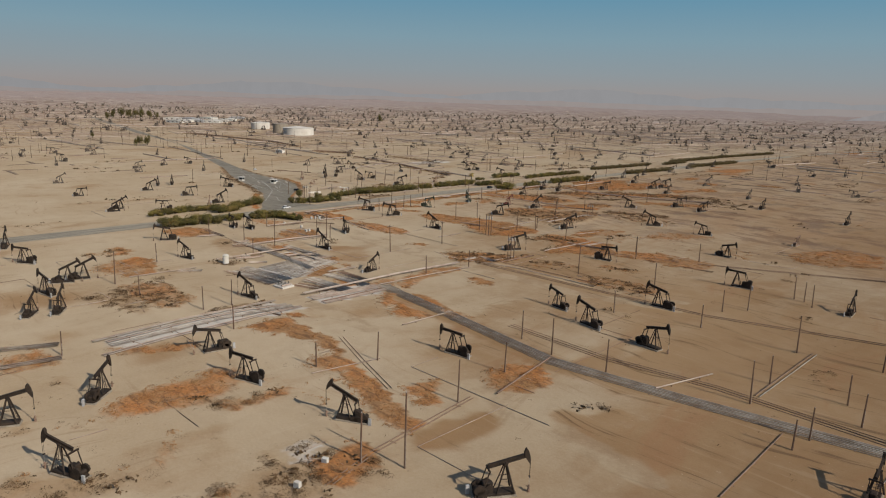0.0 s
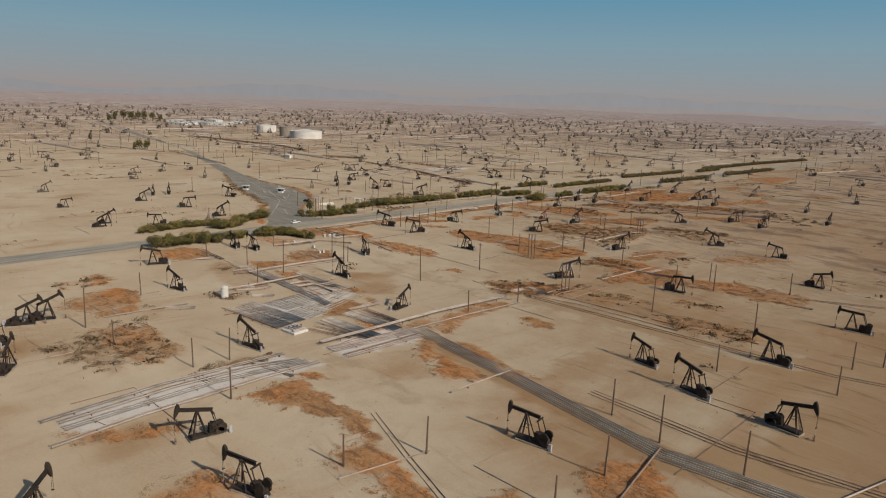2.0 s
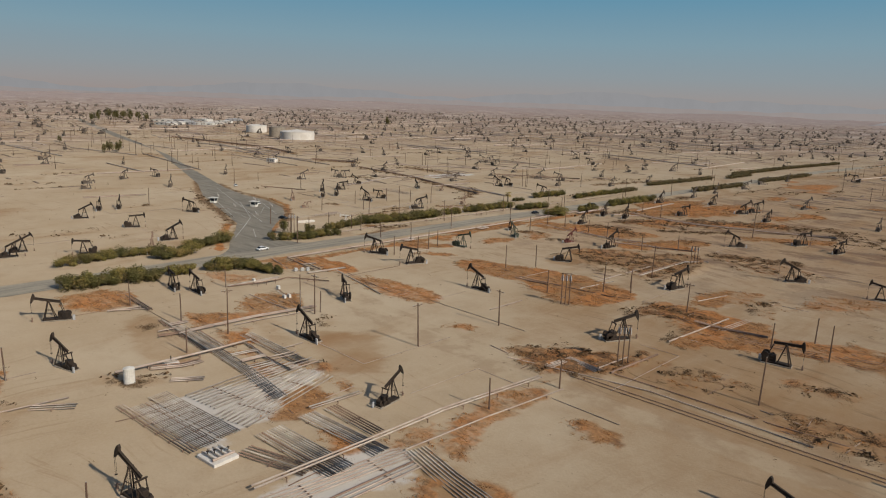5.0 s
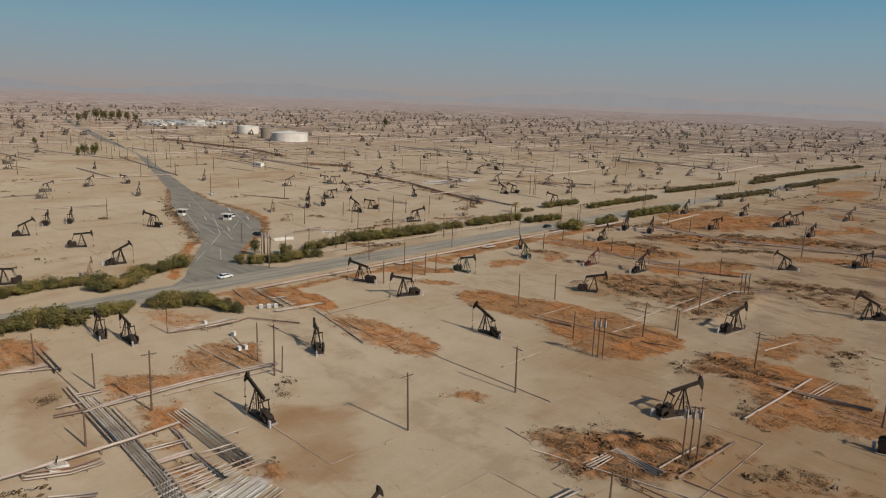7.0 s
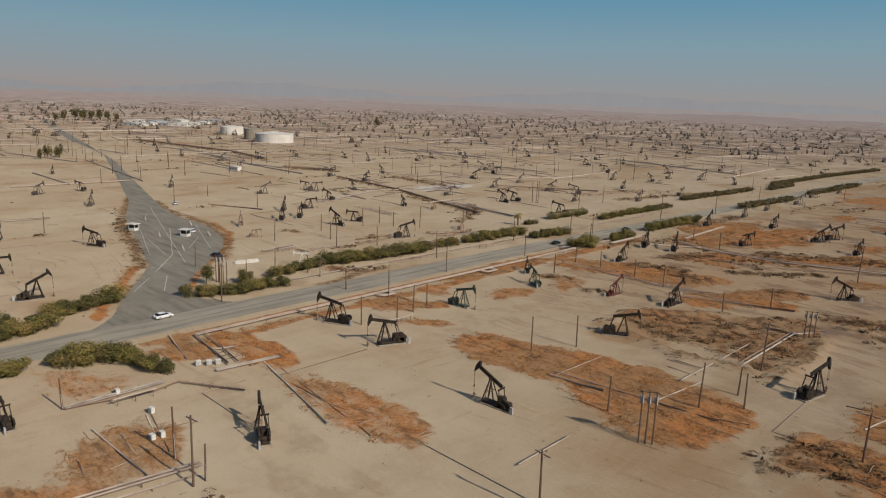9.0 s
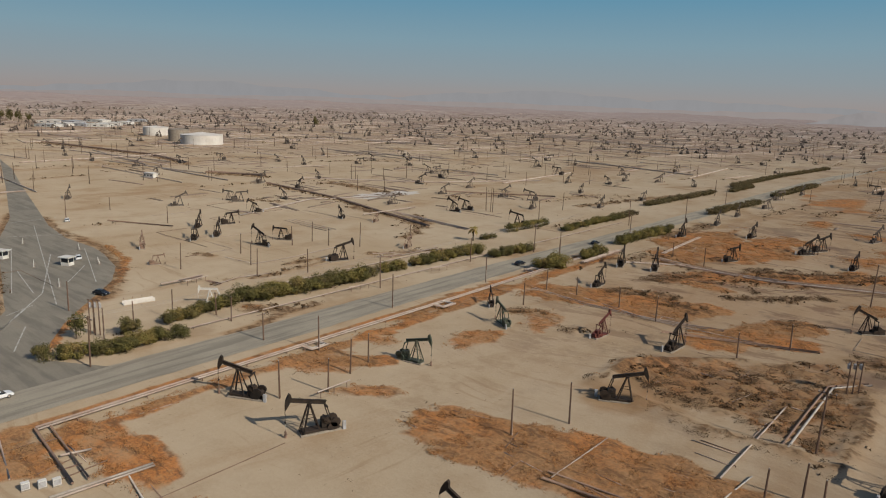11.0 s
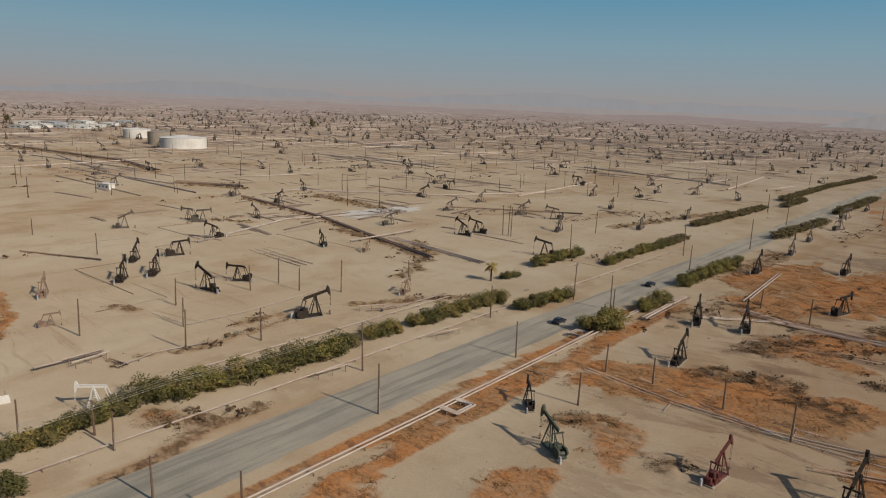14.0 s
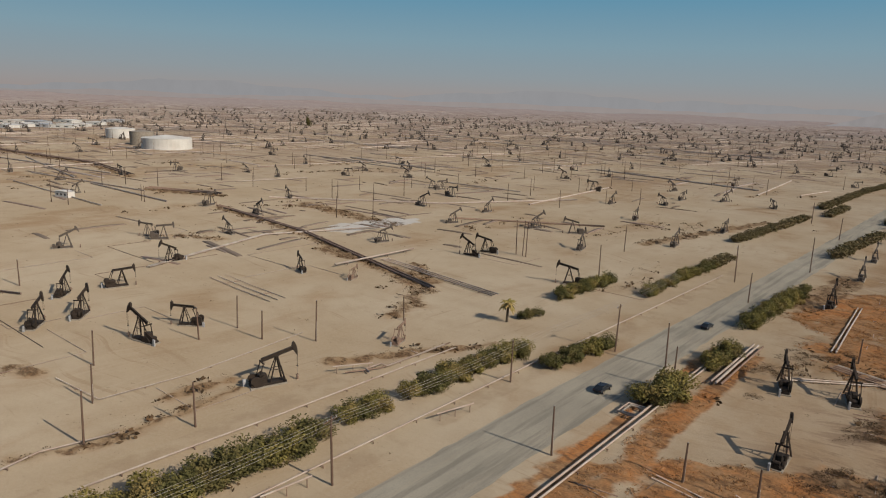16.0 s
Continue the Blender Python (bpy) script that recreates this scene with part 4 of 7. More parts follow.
    z = z + (0.7 + 0.5 * waves(x, y, 9, 24)) * np.exp(-(far_from(BASIN, x, y) / 2.0) ** 2)
    ny, nx = x.shape
    ids = np.arange(nx * ny).reshape(ny, nx)
    faces = np.stack([ids[:-1, :-1], ids[:-1, 1:], ids[1:, 1:], ids[1:, :-1]], -1).reshape(-1, 4)
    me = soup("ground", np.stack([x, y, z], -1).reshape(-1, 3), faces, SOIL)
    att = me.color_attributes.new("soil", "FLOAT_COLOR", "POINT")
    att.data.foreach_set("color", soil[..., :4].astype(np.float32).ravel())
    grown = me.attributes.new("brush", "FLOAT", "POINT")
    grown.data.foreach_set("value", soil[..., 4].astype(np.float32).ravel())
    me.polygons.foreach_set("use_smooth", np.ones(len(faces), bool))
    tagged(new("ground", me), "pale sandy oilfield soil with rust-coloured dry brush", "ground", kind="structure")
    return gx, gy, soil


GX, GY, GSOIL = build_ground()


def soil_at(x, y, k):
    i, j = np.clip(np.searchsorted(GX, x), 0, len(GX) - 1), np.clip(np.searchsorted(GY, y), 0, len(GY) - 1)
    return GSOIL[j, i, k]


# ---- roads ----
def ribbon(name, left, right, z, material, label):
    """A strip between two edges, finely cut so that its rim is uneven."""
    bm = bmesh.new()
    rng = random.Random(5)
    rows = []
    for (a, b), (c, d) in zip(zip(left, right), list(zip(left, right))[1:]):
        n = max(1, int((Vector(c) - Vector(a)).length / 3))
        for i in range(n):
            u = i / n
            rows.append((Vector(a).lerp(Vector(c), u), Vector(b).lerp(Vector(d), u)))
    rows.append((Vector(left[-1]), Vector(right[-1])))
    prev = None
    for p, q in rows:
        p, q = p + Vector((rng.uniform(-.25, .25), 0)), q + Vector((rng.uniform(-.25, .25), 0))
        row = [bm.verts.new((*p.lerp(q, k / 4), z + float(height(*p.lerp(q, k / 4))))) for k in range(5)]
        if prev:
            for k in range(4):
                bm.faces.new((prev[k], prev[k + 1], row[k + 1], row[k]))
        prev = row
    bmesh.ops.recalc_face_normals(bm, faces=bm.faces)
    if bm.faces[0].normal.z < 0:
        bmesh.ops.reverse_faces(bm, faces=bm.faces)
    return tagged(part(name, bm, material), label, "road", kind="structure")


ribbon("road_main", [(-316.0, -600), (-315.5, 0), (-315.0, 200), (-314.0, 260), (-313.6, 340), (-311.5, 420), (-309.0, 550), (-306, 800), (-280, 1100), (-180, 1500)],
       [(-303.5, -600), (-303, 0), (-302.8, 190), (-302.2, 260), (-302.4, 340), (-300.8, 420), (-298, 550), (-295, 800), (-269, 1100), (-169, 1500)], 0.05, ASPHALT,
       "worn grey asphalt road through the oilfield")
ribbon("road_branch", [(-314.5, 184), (-321, 191), (-335, 199), (-353, 211), (-368, 220), (-388, 226), (-404, 231), (-430, 239), (-454, 246), (-504, 267), (-614, 302), (-763, 348), (-959, 381), (-1500, 500)],
       [(-314.5, 221), (-328, 213), (-348, 226), (-367, 242), (-379, 252), (-394, 260), (-413, 265), (-425, 267), (-449, 267), (-477, 272), (-586, 302), (-702, 335), (-959, 392), (-1500, 511)], 0.06, ASPHALT_DARK,
       "grey asphalt side road widening at a gate")


# ---- mountains behind the plain, hazy by their glowing colour ----
def distant_range(name, radius, base, seed, tone, start, stop, label, rise=0.25, painted_relief=0.015):
    """A far ring of hills, from azimuth start to stop in degrees counter-clockwise from +x. It glows in a haze tone,
    its light and dark slopes painted by noise.
    """
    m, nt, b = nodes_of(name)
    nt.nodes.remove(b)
    # emits the haze colour itself and takes no sunlight
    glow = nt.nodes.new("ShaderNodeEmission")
    nt.links.new(blend(nt, span(nt, noise_of(nt, 0.012, 6, 0.6, (1.0, 1.0, 0.5)), 0.4, 0.6), tuple(v * (1 - painted_relief) for v in tone), tuple(v * (1 + painted_relief) for v in tone)), glow.inputs[0])
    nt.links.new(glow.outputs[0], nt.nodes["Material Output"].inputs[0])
    n = 260
    a = np.radians(np.linspace(start, stop, n))
    taper = smooth(np.linspace(0, 1, n), 0, rise) * (1 - smooth(np.linspace(0, 1, n), 0.9, 1.0))
    x, y = -130 + radius * np.cos(a), 120 + radius * np.sin(a)
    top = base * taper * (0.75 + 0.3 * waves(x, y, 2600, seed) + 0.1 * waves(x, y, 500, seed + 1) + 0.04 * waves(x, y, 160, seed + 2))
    back = 1.01
    v = np.concatenate([np.stack([x, y, x * 0 - 60], -1), np.stack([x, y, top], -1), np.stack([(x + 130) * back - 130, (y - 120) * back + 120, x * 0 - 60], -1)])
    k = np.arange(n - 1)
    f = np.concatenate([np.stack([k + 1, k, k + n, k + n + 1], -1), np.stack([k + n + 1, k + n, k + 2 * n, k + 2 * n + 1], -1)])
    tagged(new(name, soup(name, v, f, m)), label, "mountains", kind="structure")


distant_range("backdrop_hills", 4450, 58, 61, (0.286, 0.254, 0.243), 60, 215, "low hills glowing in painted haze colour along the horizon")
distant_range("backdrop_mountains", 4550, 120, 65, (0.262, 0.262, 0.270), 215, 70, "faint mountains glowing in blue-grey haze colour")
distant_range("backdrop_ridge", 3300, 74, 69, (0.262, 0.247, 0.246), 104.3, 48, "mauve ridge glowing in haze colour beyond the end of the road", 0.1, 0.05)


# ---- pumpjacks ----
def pumpjack(nod, paint, full=True):
    """A beam pump with its head towards +x, its post at the origin. nod: the beam's tilt in degrees."""
    steel = JACK_PAINT[paint]
    root = new("pumpjack")
    tilt = radians(nod)
    pivot = Vector((0, 0, 5.35))
    ahead = Vector((math.cos(tilt), 0, math.sin(tilt)))
    up = Vector((-math.sin(tilt), 0, math.cos(tilt)))
    tail = pivot - 2.75 * ahead
    bm = bmesh.new()
    box(bm, (-1.7, 0, 0.12), (6.9, 2.3, 0.3), bevel=0.04)
    part("concrete_pad", bm, CONCRETE, root, "dusty concrete pad")
    bm = bmesh.new()
    box(bm, (-1.65, 0, 0.48), (6.5, 1.7, 0.44), bevel=0.06)
    part("skid", bm, steel, root)
    for s in (-1, 1):
        bm = bmesh.new()
        bar(bm, (1.25, 1.15 * s, 0.6), (0.1, 0.28 * s, 5.15), 0.26, 0.22)
        part("post_leg", bm, steel, root)
        bm = bmesh.new()
        bar(bm, (-1.5, 0.9 * s, 0.6), (-0.1, 0.22 * s, 5.15), 0.19, 0.18)
        if full:
            bar(bm, (-0.8, 0.57 * s, 2.9), (0.67, 0.72 * s, 2.9), 0.09)
        part("post_brace", bm, steel, root)
    bm = bmesh.new()
    turn = Matrix.Rotation(-tilt, 4, "Y")
    mid = pivot + 0.25 * ahead + 0.18 * up
    for k in (-0.3, 0.3):
        box(bm, mid + up * k, (6.1, 0.38, 0.08), turn)
    box(bm, mid, (6.1, 0.12, 0.66), turn)
    for k in (-2.8, -1.4, 0, 1.4, 2.8):
        box(bm, mid + ahead * k, (0.05, 0.3, 0.58), turn)
    part("walking_beam", bm, steel, root)
    # the curved head: an arc about the pivot
    arc = [pivot + 3.95 * Vector((math.cos(tilt + a), 0, math.sin(tilt + a))) for a in (radians(d) for d in (20, 13, 6, -1, -8, -15, -22))]
    neck = [pivot + 3.25 * ahead - 0.35 * up, pivot + 3.1 * ahead + 0.55 * up, pivot + 3.35 * ahead + 1.15 * up]
    bm = bmesh.new()
    slab(bm, [(p.x, p.z) for p in arc] + [(p.x, p.z) for p in neck], -0.24, 0.24)
    bmesh.ops.recalc_face_normals(bm, faces=bm.faces)
    part("horse_head", bm, steel, root)
    hook = arc[0] if nod < 0 else arc[3]
    well_x = 3.95
    if full:
        bm = bmesh.new()
        box(bm, pivot + Vector((0, 0, -0.08)), (0.7, 0.8, 0.26), bevel=0.04)
        rod(bm, pivot + Vector((0, -0.5, 0)), pivot + Vector((0, 0.5, 0)), 0.16)
        part("saddle_bearing", bm, steel, root)
        for s in (-0.12, 0.12):
            bm = bmesh.new()
            rod(bm, (well_x + 0.02, s, pivot.z + 3.95 * math.sin(tilt) * 0.3), (well_x + 0.02, s, 2.6), 0.025, sides=5)
            part("bridle_cable", bm, steel, root)
        bm = bmesh.new()
        box(bm, (well_x, 0, 2.6), (0.2, 0.42, 0.14))
        part("carrier_bar", bm, steel, root)
        bm = bmesh.new()
        rod(bm, (well_x, 0, 2.6), (well_x, 0, 1.2), 0.03, sides=6)
        part("polished_rod", bm, STEEL, root)
    bm = bmesh.new()
    rod(bm, (well_x, 0, -0.05), (well_x, 0, 0.5), 0.24)
    rod(bm, (well_x, 0, 0.5), (well_x, 0, 1.2), 0.13)
    rod(bm, (well_x - 0.1, -0.5, 0.75), (well_x - 0.1, 0.6, 0.75), 0.09)
    rod(bm, (well_x, 0, 0.85), (well_x, 0, 0.97), 0.22)
    part("wellhead", bm, RUST, root, "rusty wellhead with flow tee")
    # gearbox, cranks and pitmans
    hub = Vector((-2.75, 0, 2.05))
    pin = Vector((-2.75, 0, tail.z - 3.35))
    lift = max(-1.0, min(1.0, (pin.z - hub.z) / 1.1))
    swing = math.asin(lift)
    out = Vector((-math.cos(swing), 0, math.sin(swing)))
    bm = bmesh.new()
    box(bm, (-2.75, 0, 1.85), (1.6, 1.05, 1.1), bevel=0.12)
    box(bm, (-2.75, 0, 1.05), (1.7, 1.15, 0.75), bevel=0.05)
    rod(bm, hub + Vector((0, -0.95, 0)), hub + Vector((0, 0.95, 0)), 0.16)
    part("gearbox", bm, steel, root)
    for s in (-0.85, 0.85):
        bm = bmesh.new()
        bar(bm, hub + Vector((0, s, 0)) - out * 0.3, hub + Vector((0, s, 0)) + out * 2.0, 0.18, 0.42)
        crank = part("crank", bm, steel, root)
        bm = bmesh.new()
        side = Vector((out.z, 0, -out.x))
        for k in (-1, 1):
            c = hub + Vector((0, s * 1.02, 0)) + out * 1.45 + side * 0.42 * k
            slab(bm, [(c.x + 0.8 * math.cos(a) * 1.1, c.z + 0.8 * math.sin(a)) for a in (math.pi * 2 * i / 10 for i in range(10))], s * 1.02 - 0.17, s * 1.02 + 0.17)
        bmesh.ops.recalc_face_normals(bm, faces=bm.faces)
        part("counterweight", bm, steel, crank)
        bm = bmesh.new()
        bar(bm, hub + Vector((0, s * 1.15, 0)) + out * 1.1, tail + Vector((0, s * 1.0, -0.25)), 0.13, 0.16)
        part("pitman_arm", bm, steel, root)
    bm = bmesh.new()
    bar(bm, tail + Vector((0, -1.1, -0.25)), tail + Vector((0, 1.1, -0.25)), 0.24, 0.26)
    part("equalizer", bm, steel, root)
    bm = bmesh.new()
    rod(bm, (-4.45, -0.45, 1.3), (-4.45, 0.5, 1.3), 0.42, sides=10)
    box(bm, (-4.45, 0, 0.85), (0.9, 0.9, 0.35))
    part("motor", bm, steel, root)
    if full:
        bm = bmesh.new()
        slab(bm, [(-4.95, 0.95), (-4.85, 1.65), (-4.3, 1.8), (-2.7, 2.65), (-2.2, 2.3), (-2.3, 1.6), (-4.0, 0.85)], 0.58, 0.78)
        bmesh.ops.recalc_face_normals(bm, faces=bm.faces)
        part("belt_guard", bm, steel, root)
        bm = bmesh.new()
        for s in (-0.2, 0.2):
            bar(bm, (1.42, s, 0.5), (0.28, s, 5.15), 0.05)
        for k in range(14):
            u = (k + 0.7) / 14.5
            bar(bm, (1.42 - 1.14 * u, -0.2, 0.5 + 4.65 * u), (1.42 - 1.14 * u, 0.2, 0.5 + 4.65 * u), 0.035)
        part("ladder", bm, steel, root)
        bm = bmesh.new()
        box(bm, (-5.6, 1.0, 0.7), (0.6, 0.35, 1.5), bevel=0.03)
        part("control_box", bm, GREYCAN, root, "pale grey control box")
    words = {"black": "black", "green": "faded green", "red": "faded red", "rust": "rusty brown", "white": "chalky white", "dusty": "haze-paled dark"}[paint]
    state = {1: "raised horse head", 0: "level beam", -1: "lowered horse head"}[(nod > 5) - (nod < -5)]
    return tagged(root, f"{words} steel pumpjack with {state} on sandy ground", "pumpjack", "pumpjacks of the oilfield")


def again(ob, m):
    """A copy of a thing at the pose and size m, whatever size the first one has."""
    return copy_thing(ob, m @ Matrix.Diagonal((1 / ob.scale[0], 1 / ob.scale[1], 1 / ob.scale[2], 1)))


JACKS = {}
SITES = []
NEAR = np.array([(0, 0), (-120, 100), (-260, 255)], float)


def jack(x, y, heading, size, nod, paint):
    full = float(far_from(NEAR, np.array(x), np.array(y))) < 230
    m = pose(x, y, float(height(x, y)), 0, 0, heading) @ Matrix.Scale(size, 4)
    # wells farther off get the steel paled in colour for haze
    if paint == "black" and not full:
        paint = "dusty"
    key = (nod, paint, full)
    if key in JACKS:
        SITES.append((x, y))
        return again(JACKS[key], m)
    SITES.append((x, y))
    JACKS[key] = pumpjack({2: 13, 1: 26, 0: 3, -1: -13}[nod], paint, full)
    JACKS[key].matrix_basis = m
    return JACKS[key]


jack(-107.9, 115.3, -172, 0.98, 0, 'black')
jack(-113.4, 166.6, 170, 0.88, 2, 'black')
jack(-98.1, 159.2, 169, 1.03, 2, 'black')
jack(-75.8, 155.9, -8, 1.03, 2, 'black')
jack(-93.2, 190.9, -178, 1.03, 2, 'black')
jack(-86.4, 234.0, -173, 0.98, 0, 'black')
jack(-107.5, 277.5, -1, 0.93, 2, 'black')
jack(-136.2, 232.5, 9, 0.98, 0, 'black')
jack(-146.8, 72.2, -98, 0.98, 2, 'black')
jack(-126.9, 69.8, -162, 0.98, 0, 'black')
jack(-181.7, 101.8, -167, 0.93, 1, 'black')
jack(-225.9, 224.9, -175, 0.98, 1, 'black')
jack(-184.6, 277.8, 77, 1.03, 2, 'black')
jack(-229.4, 279.7, 28, 0.98, 2, 'black')
jack(-233.6, 316.7, 84, 0.98, 1, 'black')
jack(-244.0, 187.0, 155, 0.93, 0, 'black')
jack(-283.8, 230.9, -153, 1.03, 2, 'black')
jack(-263.1, 230.6, -112, 1.03, 2, 'black')
jack(-271.3, 266.5, 12, 0.93, 2, 'green')
jack(-250.4, 311.8, 83, 0.78, 1, 'red')
jack(-273.8, 301.7, 150, 0.85, 2, 'green')
jack(-273.2, 355.2, 92, 0.88, 1, 'black')
jack(-280.9, 386.8, 107, 0.98, 0, 'black')
jack(-269.7, 389.7, 107, 0.98, 2, 'black')
jack(-352.1, 318.8, 73, 1.03, 2, 'black')
jack(-285.4, 313.3, 130, 0.7, 0, 'black')
jack(-60.2, 77.4, 56, 1.03, 2, 'black')
jack(-338.5, 259.0, -128, 0.75, 0, 'white')
jack(-112.6, 29.4, -156, 0.98, 2, 'black')
jack(-222.4, 159.1, -178, 0.98, 1, 'black')
jack(-18.6, 120.5, 94, 0.93, 2, 'black')
jack(-97.4, 74.5, -151, 0.98, 1, 'black')
jack(-170.7, 219.1, 61, 1.03, 2, 'black')
jack(-136.6, 27.9, 64, 1.03, 2, 'black')
jack(-138.9, 44.9, 133, 0.98, 2, 'black')
jack(-181.6, 151.5, 99, 0.83, 1, 'black')
jack(-351.4, 351.6, 111, 0.69, 0, 'rust')
jack(-391.2, 312.4, -169, 0.98, 1, 'black')
jack(-239.9, 109.8, -163, 0.88, 1, 'black')
jack(-393.7, 324.2, -143, 0.83, 0, 'black')
jack(-415.2, 279.7, 152, 0.83, 0, 'rust')
jack(-201.7, 361.9, -142, 0.93, 1, 'black')
jack(-416.4, 301.3, 139, 0.93, 2, 'black')
jack(-253.9, 423.8, 72, 0.93, 0, 'black')
jack(-416.9, 311.4, 136, 0.93, 2, 'black')
jack(-203.5, 49.7, 142, 0.88, 1, 'black')
jack(-201.9, 56.3, 146, 0.93, 1, 'black')
jack(-163.5, 317.8, -143, 1.03, 1, 'black')
jack(-273.6, 116.9, -112, 0.98, 2, 'black')
jack(-334.0, 167.7, 149, 0.88, 1, 'rust')
jack(-436.8, 315.2, 134, 0.88, 1, 'black')
jack(-434.5, 329.2, 77, 0.88, 0, 'black')
jack(-344.2, 147.6, -113, 0.88, 0, 'black')
jack(-222.0, 58.1, -170, 0.98, 2, 'black')
jack(-398.5, 381.3, 111, 0.59, 0, 'rust')
jack(-387.9, 271.0, 71, 0.54, 0, 'rust')
jack(-350.5, 424.2, -157, 0.98, 2, 'black')
jack(-50.0, 230.5, 92, 0.88, 1, 'black')
jack(-276.1, 156.6, -178, 0.88, 2, 'black')
jack(-416.5, 375.7, 157, 0.78, 2, 'black')
jack(-230.8, 67.4, 68, 0.98, 1, 'black')
jack(-286.1, 458.3, 91, 0.98, 1, 'black')
jack(-231.9, 72.5, 69, 0.98, 1, 'black')
jack(-349.7, 182.6, 84, 0.98, 1, 'black')
jack(-283.9, 153.1, 173, 0.88, 0, 'black')
jack(-263.1, 481.3, 86, 0.93, 2, 'black')
jack(-395.1, 432.3, -176, 0.93, 1, 'black')
jack(-394.1, 440.7, -164, 0.93, 2, 'black')
jack(-266.4, 63.7, -145, 0.98, 0, 'black')
jack(-383.2, 181.3, 69, 0.93, 0, 'black')
jack(-136.1, 316.5, -166, 0.88, 2, 'black')
jack(-217.5, 444.5, 85, 0.88, 2, 'black')
jack(-491.4, 338.0, 65, 0.93, 1, 'black')
jack(-430.0, 426.2, 81, 0.88, 2, 'black')
jack(-285.7, 503.0, 94, 0.93, 1, 'black')
jack(-485.1, 368.5, 61, 0.93, 0, 'black')
jack(-182.9, 391.7, 63, 0.98, 0, 'black')
jack(-493.4, 366.5, -154, 0.88, 0, 'black')
jack(-353.1, 128.1, 83, 0.88, 1, 'black')
jack(-480.3, 391.5, 180, 0.83, 1, 'black')
jack(-235.7, 459.9, 55, 1.03, 1, 'black')
jack(-296.8, 65.9, 157, 0.98, 1, 'black')
jack(-415.9, 171.4, 74, 0.93, 1, 'black')
jack(-359.6, 132.6, 84, 0.88, 1, 'black')
jack(-407.5, 216.4, -149, 0.98, 2, 'black')
jack(-350.7, 508.5, 96, 0.93, 2, 'black')
jack(-233.4, 471.6, 61, 1.03, 2, 'black')
jack(-391.3, 498.5, -148, 0.98, 2, 'black')
jack(-287.4, 540.3, 93, 0.88, 1, 'black')
jack(-435.9, 184.5, 154, 0.88, 0, 'black')
jack(-407.8, 497.7, 68, 0.98, 1, 'black')
jack(-436.0, 193.8, 153, 0.88, 2, 'black')
jack(-439.0, 479.0, 66, 0.88, 1, 'black')
jack(-96.7, 328.0, 89, 0.69, 0, 'rust')
jack(-220.0, 514.0, 70, 0.98, 1, 'black')
jack(-347.1, 556.4, 92, 0.88, 0, 'black')
jack(-166.7, 387.0, 77, 0.88, 0, 'black')
jack(-414.7, 131.8, 79, 0.78, 0, 'black')
jack(-447.8, 516.4, 85, 0.88, 1, 'black')
jack(-388.9, 555.9, 103, 0.88, 0, 'black')
jack(-544.5, 307.5, 142, 0.88, 1, 'black')
jack(-148.3, 428.9, 91, 0.88, 2, 'black')
jack(-542.4, 467.8, 162, 0.88, 2, 'black')
jack(-511.5, 204.6, 78, 0.83, 0, 'black')
jack(-499.6, 247.6, 148, 0.93, 1, 'black')
jack(-289.1, 631.8, 66, 0.98, 0, 'black')
jack(-421.5, 597.2, 85, 0.88, 1, 'black')
jack(-617.0, 393.3, 85, 0.88, 1, 'black')
jack(-476.4, 139.9, 86, 0.88, 1, 'black')
jack(-97.8, 411.7, 89, 0.88, 1, 'black')
jack(-401.5, 616.9, 154, 0.88, 2, 'black')
jack(-536.4, 212.9, 100, 0.88, 2, 'black')
jack(-283.8, 585.1, 68, 0.98, 2, 'black')
jack(-171.3, 467.7, 94, 0.88, 2, 'black')
jack(-516.7, 562.7, 73, 0.98, 0, 'black')
jack(-524.5, 561.6, -144, 0.93, 1, 'black')
jack(-549.1, 239.0, 125, 0.93, 2, 'black')
jack(-286.2, 676.9, 85, 0.88, 1, 'black')
jack(-401.0, 647.7, 82, 0.88, 0, 'black')
jack(-552.6, 259.7, -161, 0.88, 0, 'black')
jack(-380.7, 662.9, 64, 0.98, 1, 'black')
jack(-673.3, 408.5, 96, 0.88, 1, 'black')
jack(-662.0, 224.6, 91, 0.88, 1, 'black')
jack(-610.9, 635.1, 158, 0.88, 2, 'black')


# ---- poles and wires ----
def make_pole(arm):
    """A pole ten metres high."""
    root = new("utility_pole")
    bm = bmesh.new()
    rod(bm, (0, 0, -0.4), (0, 0, 10), 0.17, 0.11, 8)
    part("pole", bm, WOOD, root)
    if arm:
        bm = bmesh.new()
        box(bm, (0, 0.14, 9.4), (2.4, 0.1, 0.13))
        bar(bm, (-0.7, 0.14, 9.35), (0, 0.12, 8.7), 0.04)
        bar(bm, (0.7, 0.14, 9.35), (0, 0.12, 8.7), 0.04)
        part("crossarm", bm, WOOD, root)
        for x in (-1.1, -0.45, 0.45, 1.1):
            bm = bmesh.new()
            rod(bm, (x, 0.14, 9.46), (x, 0.14, 9.68), 0.06, 0.04, 6)
            part("insulator", bm, GREYCAN, root)
    else:
        bm = bmesh.new()
        rod(bm, (0, 0, 10), (0, 0, 10.16), 0.06, 0.04, 6)
        part("insulator", bm, GREYCAN, root)
        bm = bmesh.new()
        rod(bm, (0.16, 0, 0.1), (0.13, 0, 5.0), 0.035, 0.035, 5)
        part("conduit", bm, STEEL, root)
    return tagged(root, "weathered wooden pole with crossarm beside the wells" if arm else "plain weathered wooden service pole beside the wells", "utility pole", "poles of the oilfield")


POLES = {}
POLE_TOPS = []


